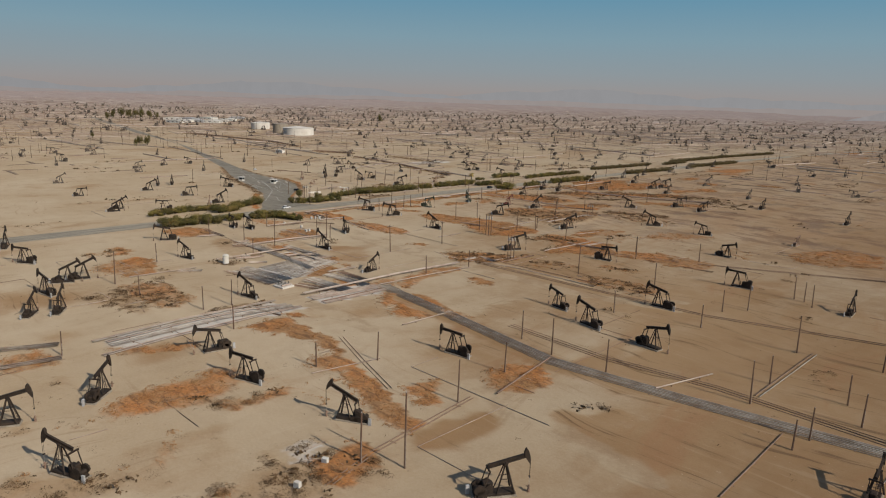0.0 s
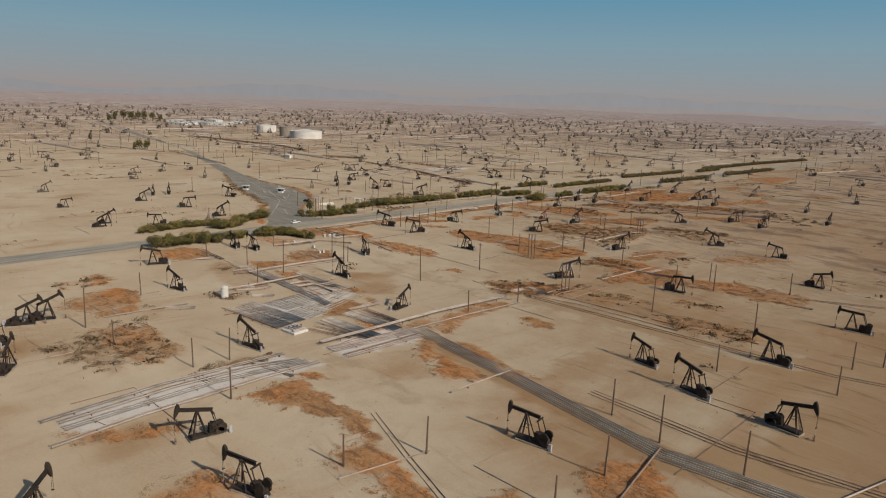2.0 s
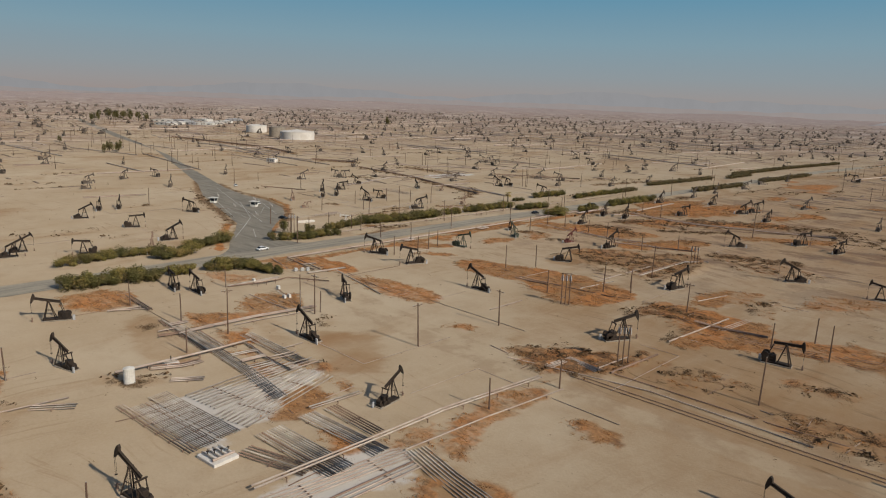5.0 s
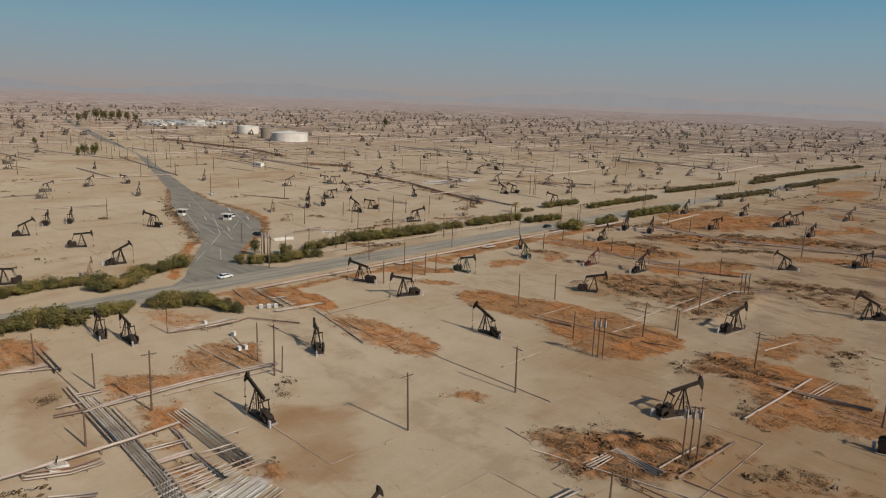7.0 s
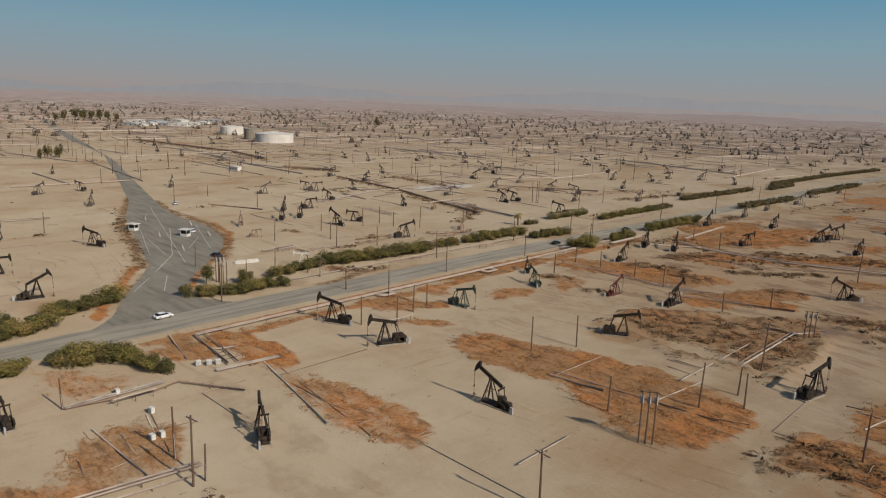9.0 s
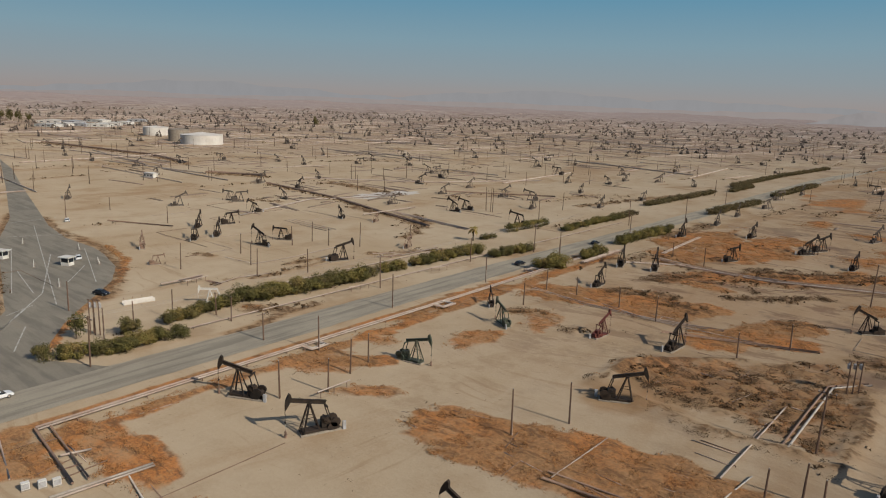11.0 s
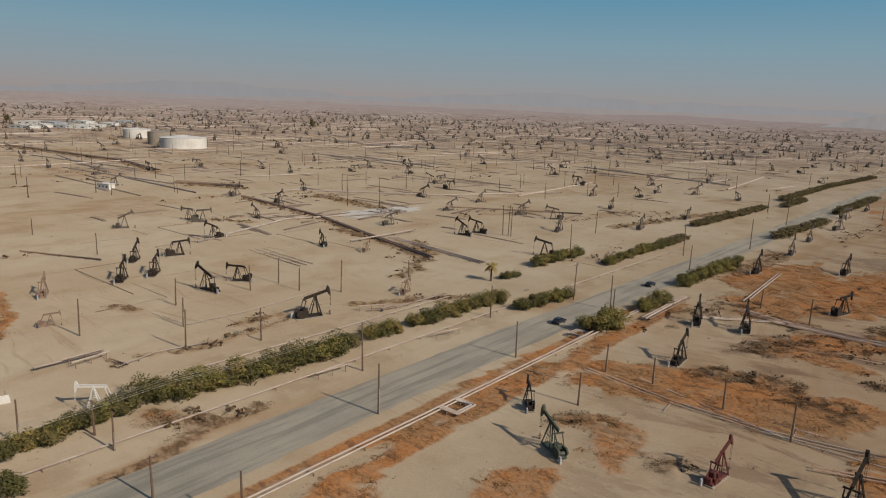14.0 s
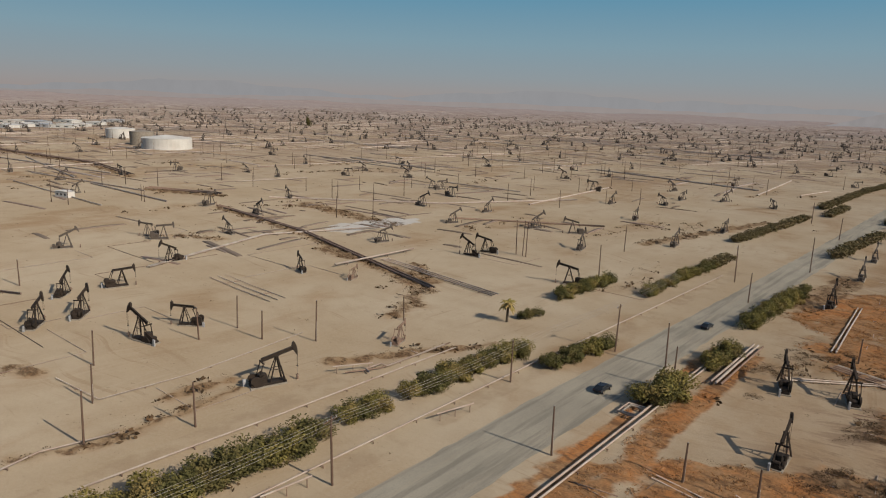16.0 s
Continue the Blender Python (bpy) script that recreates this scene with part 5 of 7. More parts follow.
def utility_pole(x, y, tall, arm):
    rng = random.Random(int(x * 13 + y * 7))
    m = pose(x, y, float(height(x, y)), rng.uniform(-1.5, 1.5), rng.uniform(-1.5, 1.5), rng.choice((0, 90)) + rng.uniform(-8, 8)) @ Matrix.Diagonal((1.15, 1.15, tall / 10, 1))
    POLE_TOPS.append((x, y, tall))
    if arm in POLES:
        return again(POLES[arm], m)
    POLES[arm] = make_pole(arm)
    POLES[arm].matrix_basis = m
    return POLES[arm]


BANKS = []


def transformer_bank(x, y, tall):
    """Three poles in a row that carry transformer cans."""
    m = pose(x, y, 0, 0, 0, 35) @ Matrix.Diagonal((1, 1, tall / 10, 1))
    if BANKS:
        return again(BANKS[0], m)
    root = new("transformer_bank")
    for k in (-1.15, 0, 1.15):
        bm = bmesh.new()
        rod(bm, (k, 0, -0.4), (k, 0, 10), 0.16, 0.11, 8)
        part("pole", bm, WOOD, root)
        bm = bmesh.new()
        rod(bm, (k, 0.5, 7.5), (k, 0.5, 8.8), 0.36, 0.36, 12)
        rod(bm, (k, 0.5, 8.8), (k, 0.5, 8.95), 0.36, 0.2, 12)
        for s in (-0.15, 0.15):
            rod(bm, (k + s, 0.5, 8.95), (k + s, 0.5, 9.3), 0.05, 0.05, 6)
        box(bm, (k, 0.2, 8.2), (0.2, 0.4, 0.5))
        part("transformer_can", bm, GREYCAN, root, "grey cylindrical transformer can")
    bm = bmesh.new()
    box(bm, (0, 0.22, 9.7), (3.2, 0.12, 0.16))
    part("crossarm", bm, WOOD, root)
    tagged(root, "three wooden poles carrying grey transformer cans", "transformer bank", "transformer banks of the oilfield")
    root.matrix_basis = m
    BANKS.append(root)
    return root


utility_pole(-88.0, 96.2, 9.2, 0)
utility_pole(-83.0, 66.8, 9.2, 0)
utility_pole(-76.6, 71.1, 13.6, 0)
utility_pole(-176.8, 94.2, 7.7, 0)
utility_pole(-91.4, 115.3, 7.5, 0)
utility_pole(-90.9, 132.8, 9.5, 0)
utility_pole(-102.8, 136.2, 7.7, 0)
utility_pole(-75.8, 133.0, 8.3, 0)
utility_pole(-46.3, 141.4, 9.5, 0)
utility_pole(-47.3, 155.5, 6.8, 0)
utility_pole(-31.8, 156.4, 6.8, 0)
utility_pole(-26.9, 147.1, 7.1, 0)
utility_pole(-32.3, 133.5, 6.7, 0)
utility_pole(-33.3, 127.1, 6.0, 0)
utility_pole(-31.2, 183.4, 14.0, 1)
utility_pole(-77.5, 201.5, 6.9, 0)
utility_pole(-72.7, 208.8, 8.0, 0)
utility_pole(-75.3, 181.9, 6.6, 0)
utility_pole(-49.9, 181.5, 9.8, 0)
utility_pole(-116.2, 98.5, 7.0, 0)
utility_pole(-122.2, 85.4, 6.0, 0)
utility_pole(-200.4, 176.0, 10.8, 1)
utility_pole(-131.8, 205.8, 10.4, 0)
utility_pole(-67.4, 233.6, 7.6, 0)
utility_pole(-60.3, 228.0, 7.3, 0)
utility_pole(-64.1, 232.8, 6.6, 0)
utility_pole(-239.0, 99.1, 7.2, 0)
utility_pole(-236.5, 145.9, 11.6, 1)
utility_pole(-111.0, 259.1, 7.5, 0)
utility_pole(-129.7, 243.2, 9.2, 0)
utility_pole(-166.3, 45.7, 6.0, 0)
utility_pole(-177.9, 86.1, 6.9, 0)
utility_pole(-202.7, 78.3, 6.3, 0)
utility_pole(-157.6, 84.3, 6.8, 0)
utility_pole(-166.2, 162.8, 6.7, 0)
utility_pole(-163.4, 181.8, 6.4, 0)
utility_pole(-102.2, 206.0, 9.5, 0)
utility_pole(-98.6, 174.7, 6.7, 0)
utility_pole(-136.5, 255.4, 6.8, 0)
utility_pole(-219.6, 77.4, 10.5, 0)
utility_pole(-236.5, 171.3, 11.1, 1)
utility_pole(-275.1, 165.7, 6.0, 0)
utility_pole(-253.3, 141.8, 7.3, 0)
utility_pole(-245.5, 172.7, 9.0, 0)
utility_pole(-198.1, 203.0, 9.9, 1)
utility_pole(-170.3, 253.7, 9.0, 1)
utility_pole(-237.7, 253.2, 8.5, 0)
utility_pole(-232.7, 264.1, 7.8, 0)
utility_pole(-209.0, 239.0, 7.3, 0)
utility_pole(-198.0, 253.5, 9.4, 0)
utility_pole(-191.8, 259.7, 7.5, 0)
transformer_bank(-198.1, 233.0, 9.6)
transformer_bank(-162.1, 204.6, 9.4)
transformer_bank(-197.0, 314.7, 7.3)
utility_pole(-231.0, 132.9, 6.0, 0)
utility_pole(-305.4, 252.1, 6.6, 1)
utility_pole(-291.4, 256.6, 8.1, 0)
utility_pole(-273.8, 136.8, 6.9, 0)
utility_pole(-440.3, 210.1, 8.5, 0)
utility_pole(-357.1, 230.7, 7.8, 0)
utility_pole(-333.5, 245.6, 7.7, 0)
utility_pole(-195.3, 265.6, 6.2, 0)
utility_pole(-142.7, 242.3, 6.8, 0)
utility_pole(-236.7, 173.3, 6.0, 0)
utility_pole(-316.8, 218.4, 10.8, 1)
utility_pole(-277.6, 235.5, 7.3, 0)
utility_pole(-276.8, 252.5, 7.5, 0)
utility_pole(-273.1, 243.4, 6.9, 0)
utility_pole(-278.5, 259.3, 6.6, 0)
utility_pole(-197.0, 282.6, 11.5, 1)
utility_pole(-302.1, 291.3, 9.4, 0)
utility_pole(-318.3, 302.9, 10.3, 1)
utility_pole(-300.3, 331.4, 8.2, 0)
utility_pole(-296.2, 368.8, 9.1, 0)
utility_pole(-278.5, 319.4, 6.5, 0)
utility_pole(-258.0, 336.7, 6.0, 0)
utility_pole(-245.3, 331.9, 7.0, 0)
utility_pole(-220.3, 317.5, 6.7, 0)
utility_pole(-213.2, 334.5, 6.3, 0)
utility_pole(-204.9, 391.5, 12.8, 0)
utility_pole(-484.9, 282.0, 10.9, 0)
utility_pole(-499.2, 307.2, 6.0, 0)
utility_pole(-377.1, 272.7, 8.6, 0)
utility_pole(-452.8, 310.1, 7.3, 0)
utility_pole(-353.5, 284.6, 8.9, 0)
utility_pole(-272.2, 338.2, 6.0, 0)
utility_pole(-336.3, 227.8, 6.8, 0)
utility_pole(-335.9, 236.9, 6.0, 0)
utility_pole(-331.0, 227.7, 7.3, 0)
utility_pole(-328.9, 254.8, 6.0, 1)
utility_pole(-322.1, 254.7, 6.3, 0)
utility_pole(-301.9, 379.4, 9.7, 0)
utility_pole(-313.9, 380.7, 10.9, 1)
utility_pole(-320.9, 350.3, 8.5, 0)
utility_pole(-304.5, 444.6, 8.6, 0)
utility_pole(-300.7, 500.4, 12.2, 0)
utility_pole(-306.1, 578.2, 9.6, 0)
utility_pole(-367.2, 291.9, 7.1, 0)
utility_pole(-383.8, 299.3, 7.1, 0)
utility_pole(-347.1, 299.2, 7.7, 0)
utility_pole(-382.9, 321.2, 7.3, 0)
utility_pole(-383.8, 331.5, 7.7, 0)
utility_pole(-373.7, 331.0, 6.6, 0)
utility_pole(-364.5, 338.5, 9.3, 0)
utility_pole(-361.0, 363.0, 6.0, 0)
utility_pole(-282.3, 337.9, 6.3, 0)
utility_pole(-258.4, 405.6, 7.2, 0)
utility_pole(-271.9, 410.5, 6.2, 0)
utility_pole(-381.7, 446.5, 12.6, 0)
utility_pole(-379.7, 445.5, 12.5, 0)
utility_pole(-384.6, 446.7, 12.3, 0)
utility_pole(-348.0, 438.9, 10.4, 0)
utility_pole(-359.8, 481.8, 9.6, 0)
utility_pole(-314.9, 466.1, 11.9, 1)


def wire(a, b, sag):
    a, b = Vector(a), Vector(b)
    bm = bmesh.new()
    tube(bm, [a.lerp(b, u) - Vector((0, 0, sag * 4 * u * (1 - u))) for u in (i / 10 for i in range(11))], 0.02, 4)
    return tagged(part("overhead_wire", bm, STEEL), "thin overhead power wire strung between wooden poles", "wire", "overhead wires")


for wa, wb in (((-319.5, 215.0), (-318.5, 262.0)), ((-318.5, 262.0), (-317.5, 301.8)), ((-317.5, 301.8), (-316.5, 356.0)), ((-316.5, 356.0), (-316.0, 420.0))):
    for wk in (-1.1, -0.45, 0.45, 1.1):
        wire((wa[0] + wk, wa[1], 10.3), (wb[0] + wk, wb[1], 10.3), 0.7)


# ---- pipelines ----
def pipeline(points, count, gap, radius, paint, z, rest=9):
    root = new("pipeline")
    pts = [Vector(p) for p in points]
    sides = []
    for i, p in enumerate(pts):
        way = (pts[min(i + 1, len(pts) - 1)] - pts[max(i - 1, 0)]).normalized()
        sides.append(Vector((-way.y, way.x)))
    rng = random.Random(int(abs(points[0][0]) * 10) + count)
    for k in range(count):
        off = (k - (count - 1) / 2) * gap + rng.uniform(-0.08, 0.08)
        line = []
        for p, s, q in zip(pts, sides, pts[1:] + [None]):
            c = p + s * off
            line.append((c.x, c.y, z + float(height(c.x, c.y)) + 0.02 * (k % 3)))
            if q is not None:
                n = int((q - p).length / 25)
                for i in range(1, n + 1):
                    m = p.lerp(q, i / (n + 1)) + s * (off + rng.uniform(-0.12, 0.12))
                    line.append((m.x, m.y, z + float(height(m.x, m.y)) + 0.02 * (k % 3)))
        bm = bmesh.new()
        tube(bm, line, radius * rng.uniform(0.8, 1.15))
        part("pipe", bm, PIPE_PAINT[paint if rng.random() < 0.8 else rng.choice(("rust", "steel"))], root)
    # low sleepers that carry the pipes
    wide = (count - 1) * gap + 4 * radius + 0.3
    for p, q, s in zip(pts, pts[1:], sides):
        n = max(1, int((q - p).length / rest))
        for i in range(n):
            c = p.lerp(q, (i + 0.5) / n)
            g = float(height(c.x, c.y))
            top = z - radius * 0.8
            bm = bmesh.new()
            turn = Matrix.Rotation(math.atan2(s.y, s.x), 4, "Z")
            box(bm, (c.x, c.y, g + top - 0.06), (wide, 0.16, 0.12), turn)
            for e in (-0.42, 0.42):
                box(bm, (c.x + s.x * wide * e, c.y + s.y * wide * e, g + top / 2 - 0.1), (0.14, 0.14, top + 0.1), turn)
            part("pipe_support", bm, RUST, root)
    words = {"pale": "dusty pale", "steel": "weathered grey steel", "rust": "rusty brown"}[paint]
    many = "single pipe" if count == 1 else f"bundle of {count} pipes"
    return tagged(root, f"{words} {many} on low supports over sand", "pipeline", "pipelines of the oilfield")


pipeline([(-164.5, 141.8), (-154.0, 139.6), (-130.5, 136.4), (-88.4, 129.1), (-57.9, 132.5), (-20.8, 138.3), (-2.5, 140.7)], 7, 0.72, 0.1, 'steel', 0.17)
pipeline([(-178.4, 36.1), (-173.6, 47.3)], 3, 1.0, 0.15, 'pale', 0.45)
pipeline([(-166.7, 30.2), (-164.1, 45.0)], 3, 0.9, 0.15, 'pale', 0.45)
pipeline([(-212.9, 118.6), (-188.9, 121.3)], 9, 0.45, 0.09, 'steel', 0.4, 2.4)
pipeline([(-210.5, 114.3), (-187.9, 116.8)], 9, 0.45, 0.09, 'steel', 0.4, 2.4)
pipeline([(-212.4, 111.4), (-187.2, 113.8)], 3, 0.6, 0.1, 'pale', 0.5, 4)
pipeline([(-204.5, 123.2), (-208.5, 147.0)], 8, 1.25, 0.15, 'steel', 0.4)
pipeline([(-193.5, 123.6), (-202.0, 148.2)], 8, 1.15, 0.15, 'steel', 0.4)
pipeline([(-185.9, 126.9), (-166.6, 128.2)], 11, 0.5, 0.14, 'steel', 0.5, 4)
pipeline([(-182.8, 120.4), (-170.2, 124.5)], 5, 0.8, 0.13, 'rust', 0.4)
pipeline([(-186.8, 135.4), (-167.0, 136.8)], 7, 0.55, 0.14, 'steel', 0.5, 4)
pipeline([(-186.7, 140.6), (-172.8, 140.7)], 5, 0.65, 0.13, 'rust', 0.4)
pipeline([(-171.1, 115.2), (-170.9, 136.5), (-171.0, 154.9), (-168.5, 182.0)], 2, 0.8, 0.2, 'pale', 0.95)
pipeline([(-166.8, 114.9), (-164.5, 139.7)], 5, 0.85, 0.14, 'pale', 0.4)
pipeline([(-160.8, 115.2), (-160.3, 138.5)], 3, 1.0, 0.15, 'pale', 0.45)
pipeline([(-165.0, 140.0), (-164.0, 160.0), (-162.0, 181.0)], 1, 0.8, 0.16, 'pale', 0.6)
pipeline([(-188.3, 137.0), (-187.7, 148.5)], 2, 0.8, 0.15, 'pale', 0.7)
pipeline([(-218.0, 123.5), (-214.5, 129.0)], 3, 0.8, 0.12, 'pale', 0.4)
pipeline([(-170.2, 53.6), (-172.5, 76.4), (-171.5, 105.4)], 2, 0.9, 0.16, 'pale', 0.55)
pipeline([(-168.0, 56.0), (-170.0, 78.0), (-169.2, 95.1), (-166.2, 106.0)], 2, 1.0, 0.14, 'pale', 0.45)
pipeline([(-165.0, 56.0), (-167.0, 86.0), (-164.1, 106.7)], 3, 0.9, 0.13, 'steel', 0.4)
pipeline([(-159.3, 52.3), (-161.3, 68.2), (-162.2, 93.8), (-161.9, 108.3)], 2, 1.0, 0.14, 'pale', 0.45)
pipeline([(-172.0, 97.0), (-159.0, 99.5)], 2, 0.6, 0.1, 'rust', 0.14)
pipeline([(-174.5, 84.0), (-168.0, 85.0)], 3, 0.8, 0.1, 'rust', 0.14)
pipeline([(-178.4, 36.1), (-173.6, 47.3)], 3, 1.0, 0.15, 'pale', 0.45)
pipeline([(-166.7, 30.2), (-164.1, 45.0)], 3, 0.9, 0.15, 'pale', 0.45)
pipeline([(-223.9, 83.5), (-223.3, 94.1), (-222.2, 105.7)], 1, 0.8, 0.15, 'pale', 0.45)
pipeline([(-222.0, 99.0), (-217.5, 105.5)], 3, 0.9, 0.1, 'pale', 0.35)
pipeline([(-263.2, 166.7), (-242.8, 167.4)], 1, 0.8, 0.14, 'pale', 0.35)
pipeline([(-274.3, 166.0), (-274.2, 183.6)], 2, 0.7, 0.15, 'pale', 0.5)
pipeline([(-263.0, 176.0), (-248.0, 172.5)], 2, 0.8, 0.1, 'rust', 0.14)
pipeline([(-295.6, 201.4), (-274.7, 198.6)], 2, 2.2, 0.2, 'rust', 0.5)
pipeline([(-273.0, 193.9), (-271.4, 207.8)], 2, 0.8, 0.18, 'pale', 0.5)
pipeline([(-284.0, 199.6), (-282.6, 203.6)], 1, 0.8, 0.18, 'pale', 0.5)
pipeline([(-299.7, 196.1), (-282.6, 192.2)], 1, 0.8, 0.13, 'pale', 0.3)
pipeline([(-271.2, 203.9), (-239.4, 197.0)], 1, 0.8, 0.14, 'rust', 0.3)
pipeline([(-267.1, 204.9), (-231.2, 200.0)], 1, 0.8, 0.1, 'rust', 0.14)
pipeline([(-111.6, 142.4), (-80.3, 140.6), (-54.5, 144.0), (-21.4, 143.0)], 3, 1.1, 0.09, 'rust', 0.13)
pipeline([(-256.5, 137.5), (-227.5, 136.4)], 2, 0.8, 0.15, 'rust', 0.4)
pipeline([(-248.7, 138.9), (-230.0, 138.4), (-212.7, 137.6), (-196.0, 135.5)], 6, 0.5, 0.14, 'steel', 0.45, 5)
pipeline([(-243.1, 139.4), (-243.0, 157.0), (-240.7, 174.6)], 2, 0.9, 0.2, 'pale', 0.7)
pipeline([(-241.0, 150.0), (-240.4, 160.0), (-238.6, 173.0)], 1, 0.8, 0.14, 'pale', 0.4)
pipeline([(-227.4, 116.0), (-226.9, 129.4), (-226.8, 138.3), (-227.3, 147.0)], 1, 0.8, 0.22, 'pale', 1.0)
pipeline([(-241.6, 141.1), (-228.2, 140.6), (-227.9, 145.5), (-224.7, 145.5), (-216.1, 144.4), (-206.3, 144.4)], 2, 0.5, 0.15, 'rust', 0.5)
pipeline([(-222.1, 139.1), (-221.3, 145.5)], 2, 0.8, 0.15, 'pale', 0.6)
pipeline([(-217.2, 138.7), (-216.9, 144.6)], 2, 0.6, 0.2, 'pale', 0.8)
pipeline([(-213.2, 138.4), (-212.8, 144.0)], 3, 1.1, 0.13, 'pale', 0.5)
pipeline([(-209.0, 137.6), (-208.6, 143.8)], 3, 1.1, 0.13, 'pale', 0.5)
pipeline([(-244.8, 132.2), (-243.5, 137.8)], 2, 1.0, 0.15, 'pale', 0.5)
pipeline([(-247.7, 133.4), (-247.5, 138.0)], 1, 0.8, 0.15, 'pale', 0.5)
pipeline([(-251.1, 137.6), (-250.6, 142.3)], 2, 1.1, 0.14, 'pale', 0.5)
pipeline([(-242.6, 136.4), (-243.9, 145.1)], 1, 0.8, 0.16, 'pale', 0.7)
pipeline([(-226.4, 123.0), (-223.8, 128.5), (-223.7, 133.0)], 3, 0.9, 0.13, 'pale', 0.5)
pipeline([(-233.2, 148.9), (-221.6, 149.0), (-208.0, 148.9)], 6, 0.6, 0.12, 'steel', 0.35)
pipeline([(-215.1, 144.9), (-214.5, 151.4)], 2, 1.6, 0.14, 'pale', 0.5)
pipeline([(-208.2, 145.0), (-208.3, 152.0)], 3, 1.3, 0.14, 'pale', 0.5)
pipeline([(-218.9, 150.5), (-219.2, 156.0)], 1, 0.8, 0.14, 'pale', 0.4)
pipeline([(-271.2, 130.0), (-270.2, 138.3)], 1, 0.8, 0.18, 'pale', 0.5)
pipeline([(-283.4, 139.7), (-265.5, 138.9)], 2, 1.0, 0.16, 'rust', 0.45)
pipeline([(-161.5, 225.7), (-159.5, 257.0)], 1, 0.8, 0.22, 'pale', 0.5)
pipeline([(-160.3, 196.5), (-159.0, 215.1)], 1, 0.8, 0.24, 'rust', 0.5)
pipeline([(-171.8, 189.0), (-171.1, 197.0), (-162.8, 195.5)], 4, 0.7, 0.13, 'pale', 0.35)
pipeline([(-163.7, 197.2), (-162.9, 208.4)], 1, 0.8, 0.15, 'pale', 0.35)
pipeline([(-164.7, 246.9), (-156.4, 246.6), (-145.8, 248.7)], 2, 0.7, 0.2, 'rust', 0.6)
pipeline([(-156.6, 245.4), (-155.2, 260.4)], 3, 0.8, 0.12, 'pale', 0.4)
pipeline([(-173.3, 267.3), (-170.2, 281.1)], 1, 0.8, 0.16, 'pale', 0.4)
pipeline([(-226.8, 247.1), (-214.6, 248.1), (-192.7, 250.4)], 1, 0.8, 0.13, 'rust', 0.35)
pipeline([(-290.8, 377.0), (-291.0, 406.1)], 3, 1.0, 0.25, 'pale', 0.8)
pipeline([(-281.3, 390.7), (-265.0, 401.6), (-253.0, 401.6)], 2, 1.0, 0.13, 'pale', 0.35)
pipeline([(-362.3, 258.0), (-362.3, 271.2)], 1, 0.8, 0.25, 'pale', 0.9)
pipeline([(-358.5, 270.5), (-352.5, 271.4)], 2, 0.6, 0.15, 'rust', 0.4)
pipeline([(-342.7, 333.7), (-344.5, 334.5), (-344.3, 338.5), (-342.5, 338.5), (-342.4, 356.3)], 1, 0.8, 0.16, 'pale', 0.5)
pipeline([(-381.9, 291.8), (-367.4, 293.1), (-366.6, 309.2), (-370.6, 339.7)], 1, 0.8, 0.12, 'pale', 0.3)
pipeline([(-426.6, 353.5), (-410.0, 352.0), (-395.0, 351.2)], 3, 2.4, 0.12, 'pale', 0.25)
pipeline([(-260.6, 193.3), (-272.6, 185.8), (-271.3, 180.3), (-274.1, 165.7)], 1, 0.8, 0.16, 'rust', 0.45)
pipeline([(-267.0, 140.0), (-271.7, 130.0)], 1, 0.8, 0.16, 'pale', 0.45)
pipeline([(-295.4, 200.5), (-295.6, 225.0), (-295.2, 296.0), (-295.6, 400.0)], 2, 0.8, 0.22, 'pale', 0.6)
pipeline([(-295.0, 255.0), (-291.8, 255.0), (-291.8, 259.0), (-295.0, 259.0)], 2, 0.7, 0.22, 'pale', 0.75)
pipeline([(-295.0, 300.0), (-291.5, 300.0), (-291.5, 304.5), (-295.0, 304.5)], 2, 0.7, 0.22, 'pale', 0.75)
pipeline([(-296.0, 352.0), (-299.0, 352.0), (-299.0, 356.0), (-296.0, 356.0)], 2, 0.7, 0.22, 'pale', 0.75)
pipeline([(-323.5, 240.0), (-323.0, 300.0), (-322.5, 360.0), (-320.0, 470.0)], 1, 0.9, 0.14, 'pale', 0.5)
pipeline([(-352.9, 269.6), (-355.3, 279.1), (-353.0, 289.7)], 1, 0.8, 0.14, 'pale', 0.45)
pipeline([(-341.5, 279.0), (-340.4, 311.6), (-339.7, 357.2)], 1, 0.8, 0.14, 'pale', 0.45)
pipeline([(-346.1, 330.4), (-342.9, 336.8), (-342.4, 358.1)], 1, 0.8, 0.14, 'rust', 0.45)
pipeline([(-285.9, 336.2), (-265.9, 332.6), (-248.7, 332.6), (-238.1, 334.7), (-229.3, 336.9)], 2, 1.1, 0.11, 'pale', 0.25)
pipeline([(-275.5, 405.5), (-260.5, 400.6), (-246.7, 400.2), (-233.0, 402.9)], 4, 1.0, 0.18, 'rust', 0.45)
pipeline([(-277.5, 415.3), (-279.6, 461.2)], 2, 1.0, 0.2, 'pale', 0.45)
pipeline([(-46.5, 146.0), (-46.2, 183.4)], 2, 0.8, 0.13, 'rust', 0.25)
pipeline([(-35.9, 101.9), (-36.6, 132.0)], 1, 0.8, 0.11, 'rust', 0.2)
pipeline([(-80.4, 57.8), (-83.9, 70.5), (-87.3, 99.7)], 2, 0.8, 0.11, 'rust', 0.2)
pipeline([(-84.7, 104.8), (-89.5, 130.6)], 1, 0.8, 0.18, 'pale', 0.45)
pipeline([(-130.1, 137.9), (-130.6, 119.3)], 1, 0.8, 0.18, 'pale', 0.45)
pipeline([(-63.3, 132.9), (-58.3, 150.3)], 1, 0.8, 0.16, 'pale', 0.45)
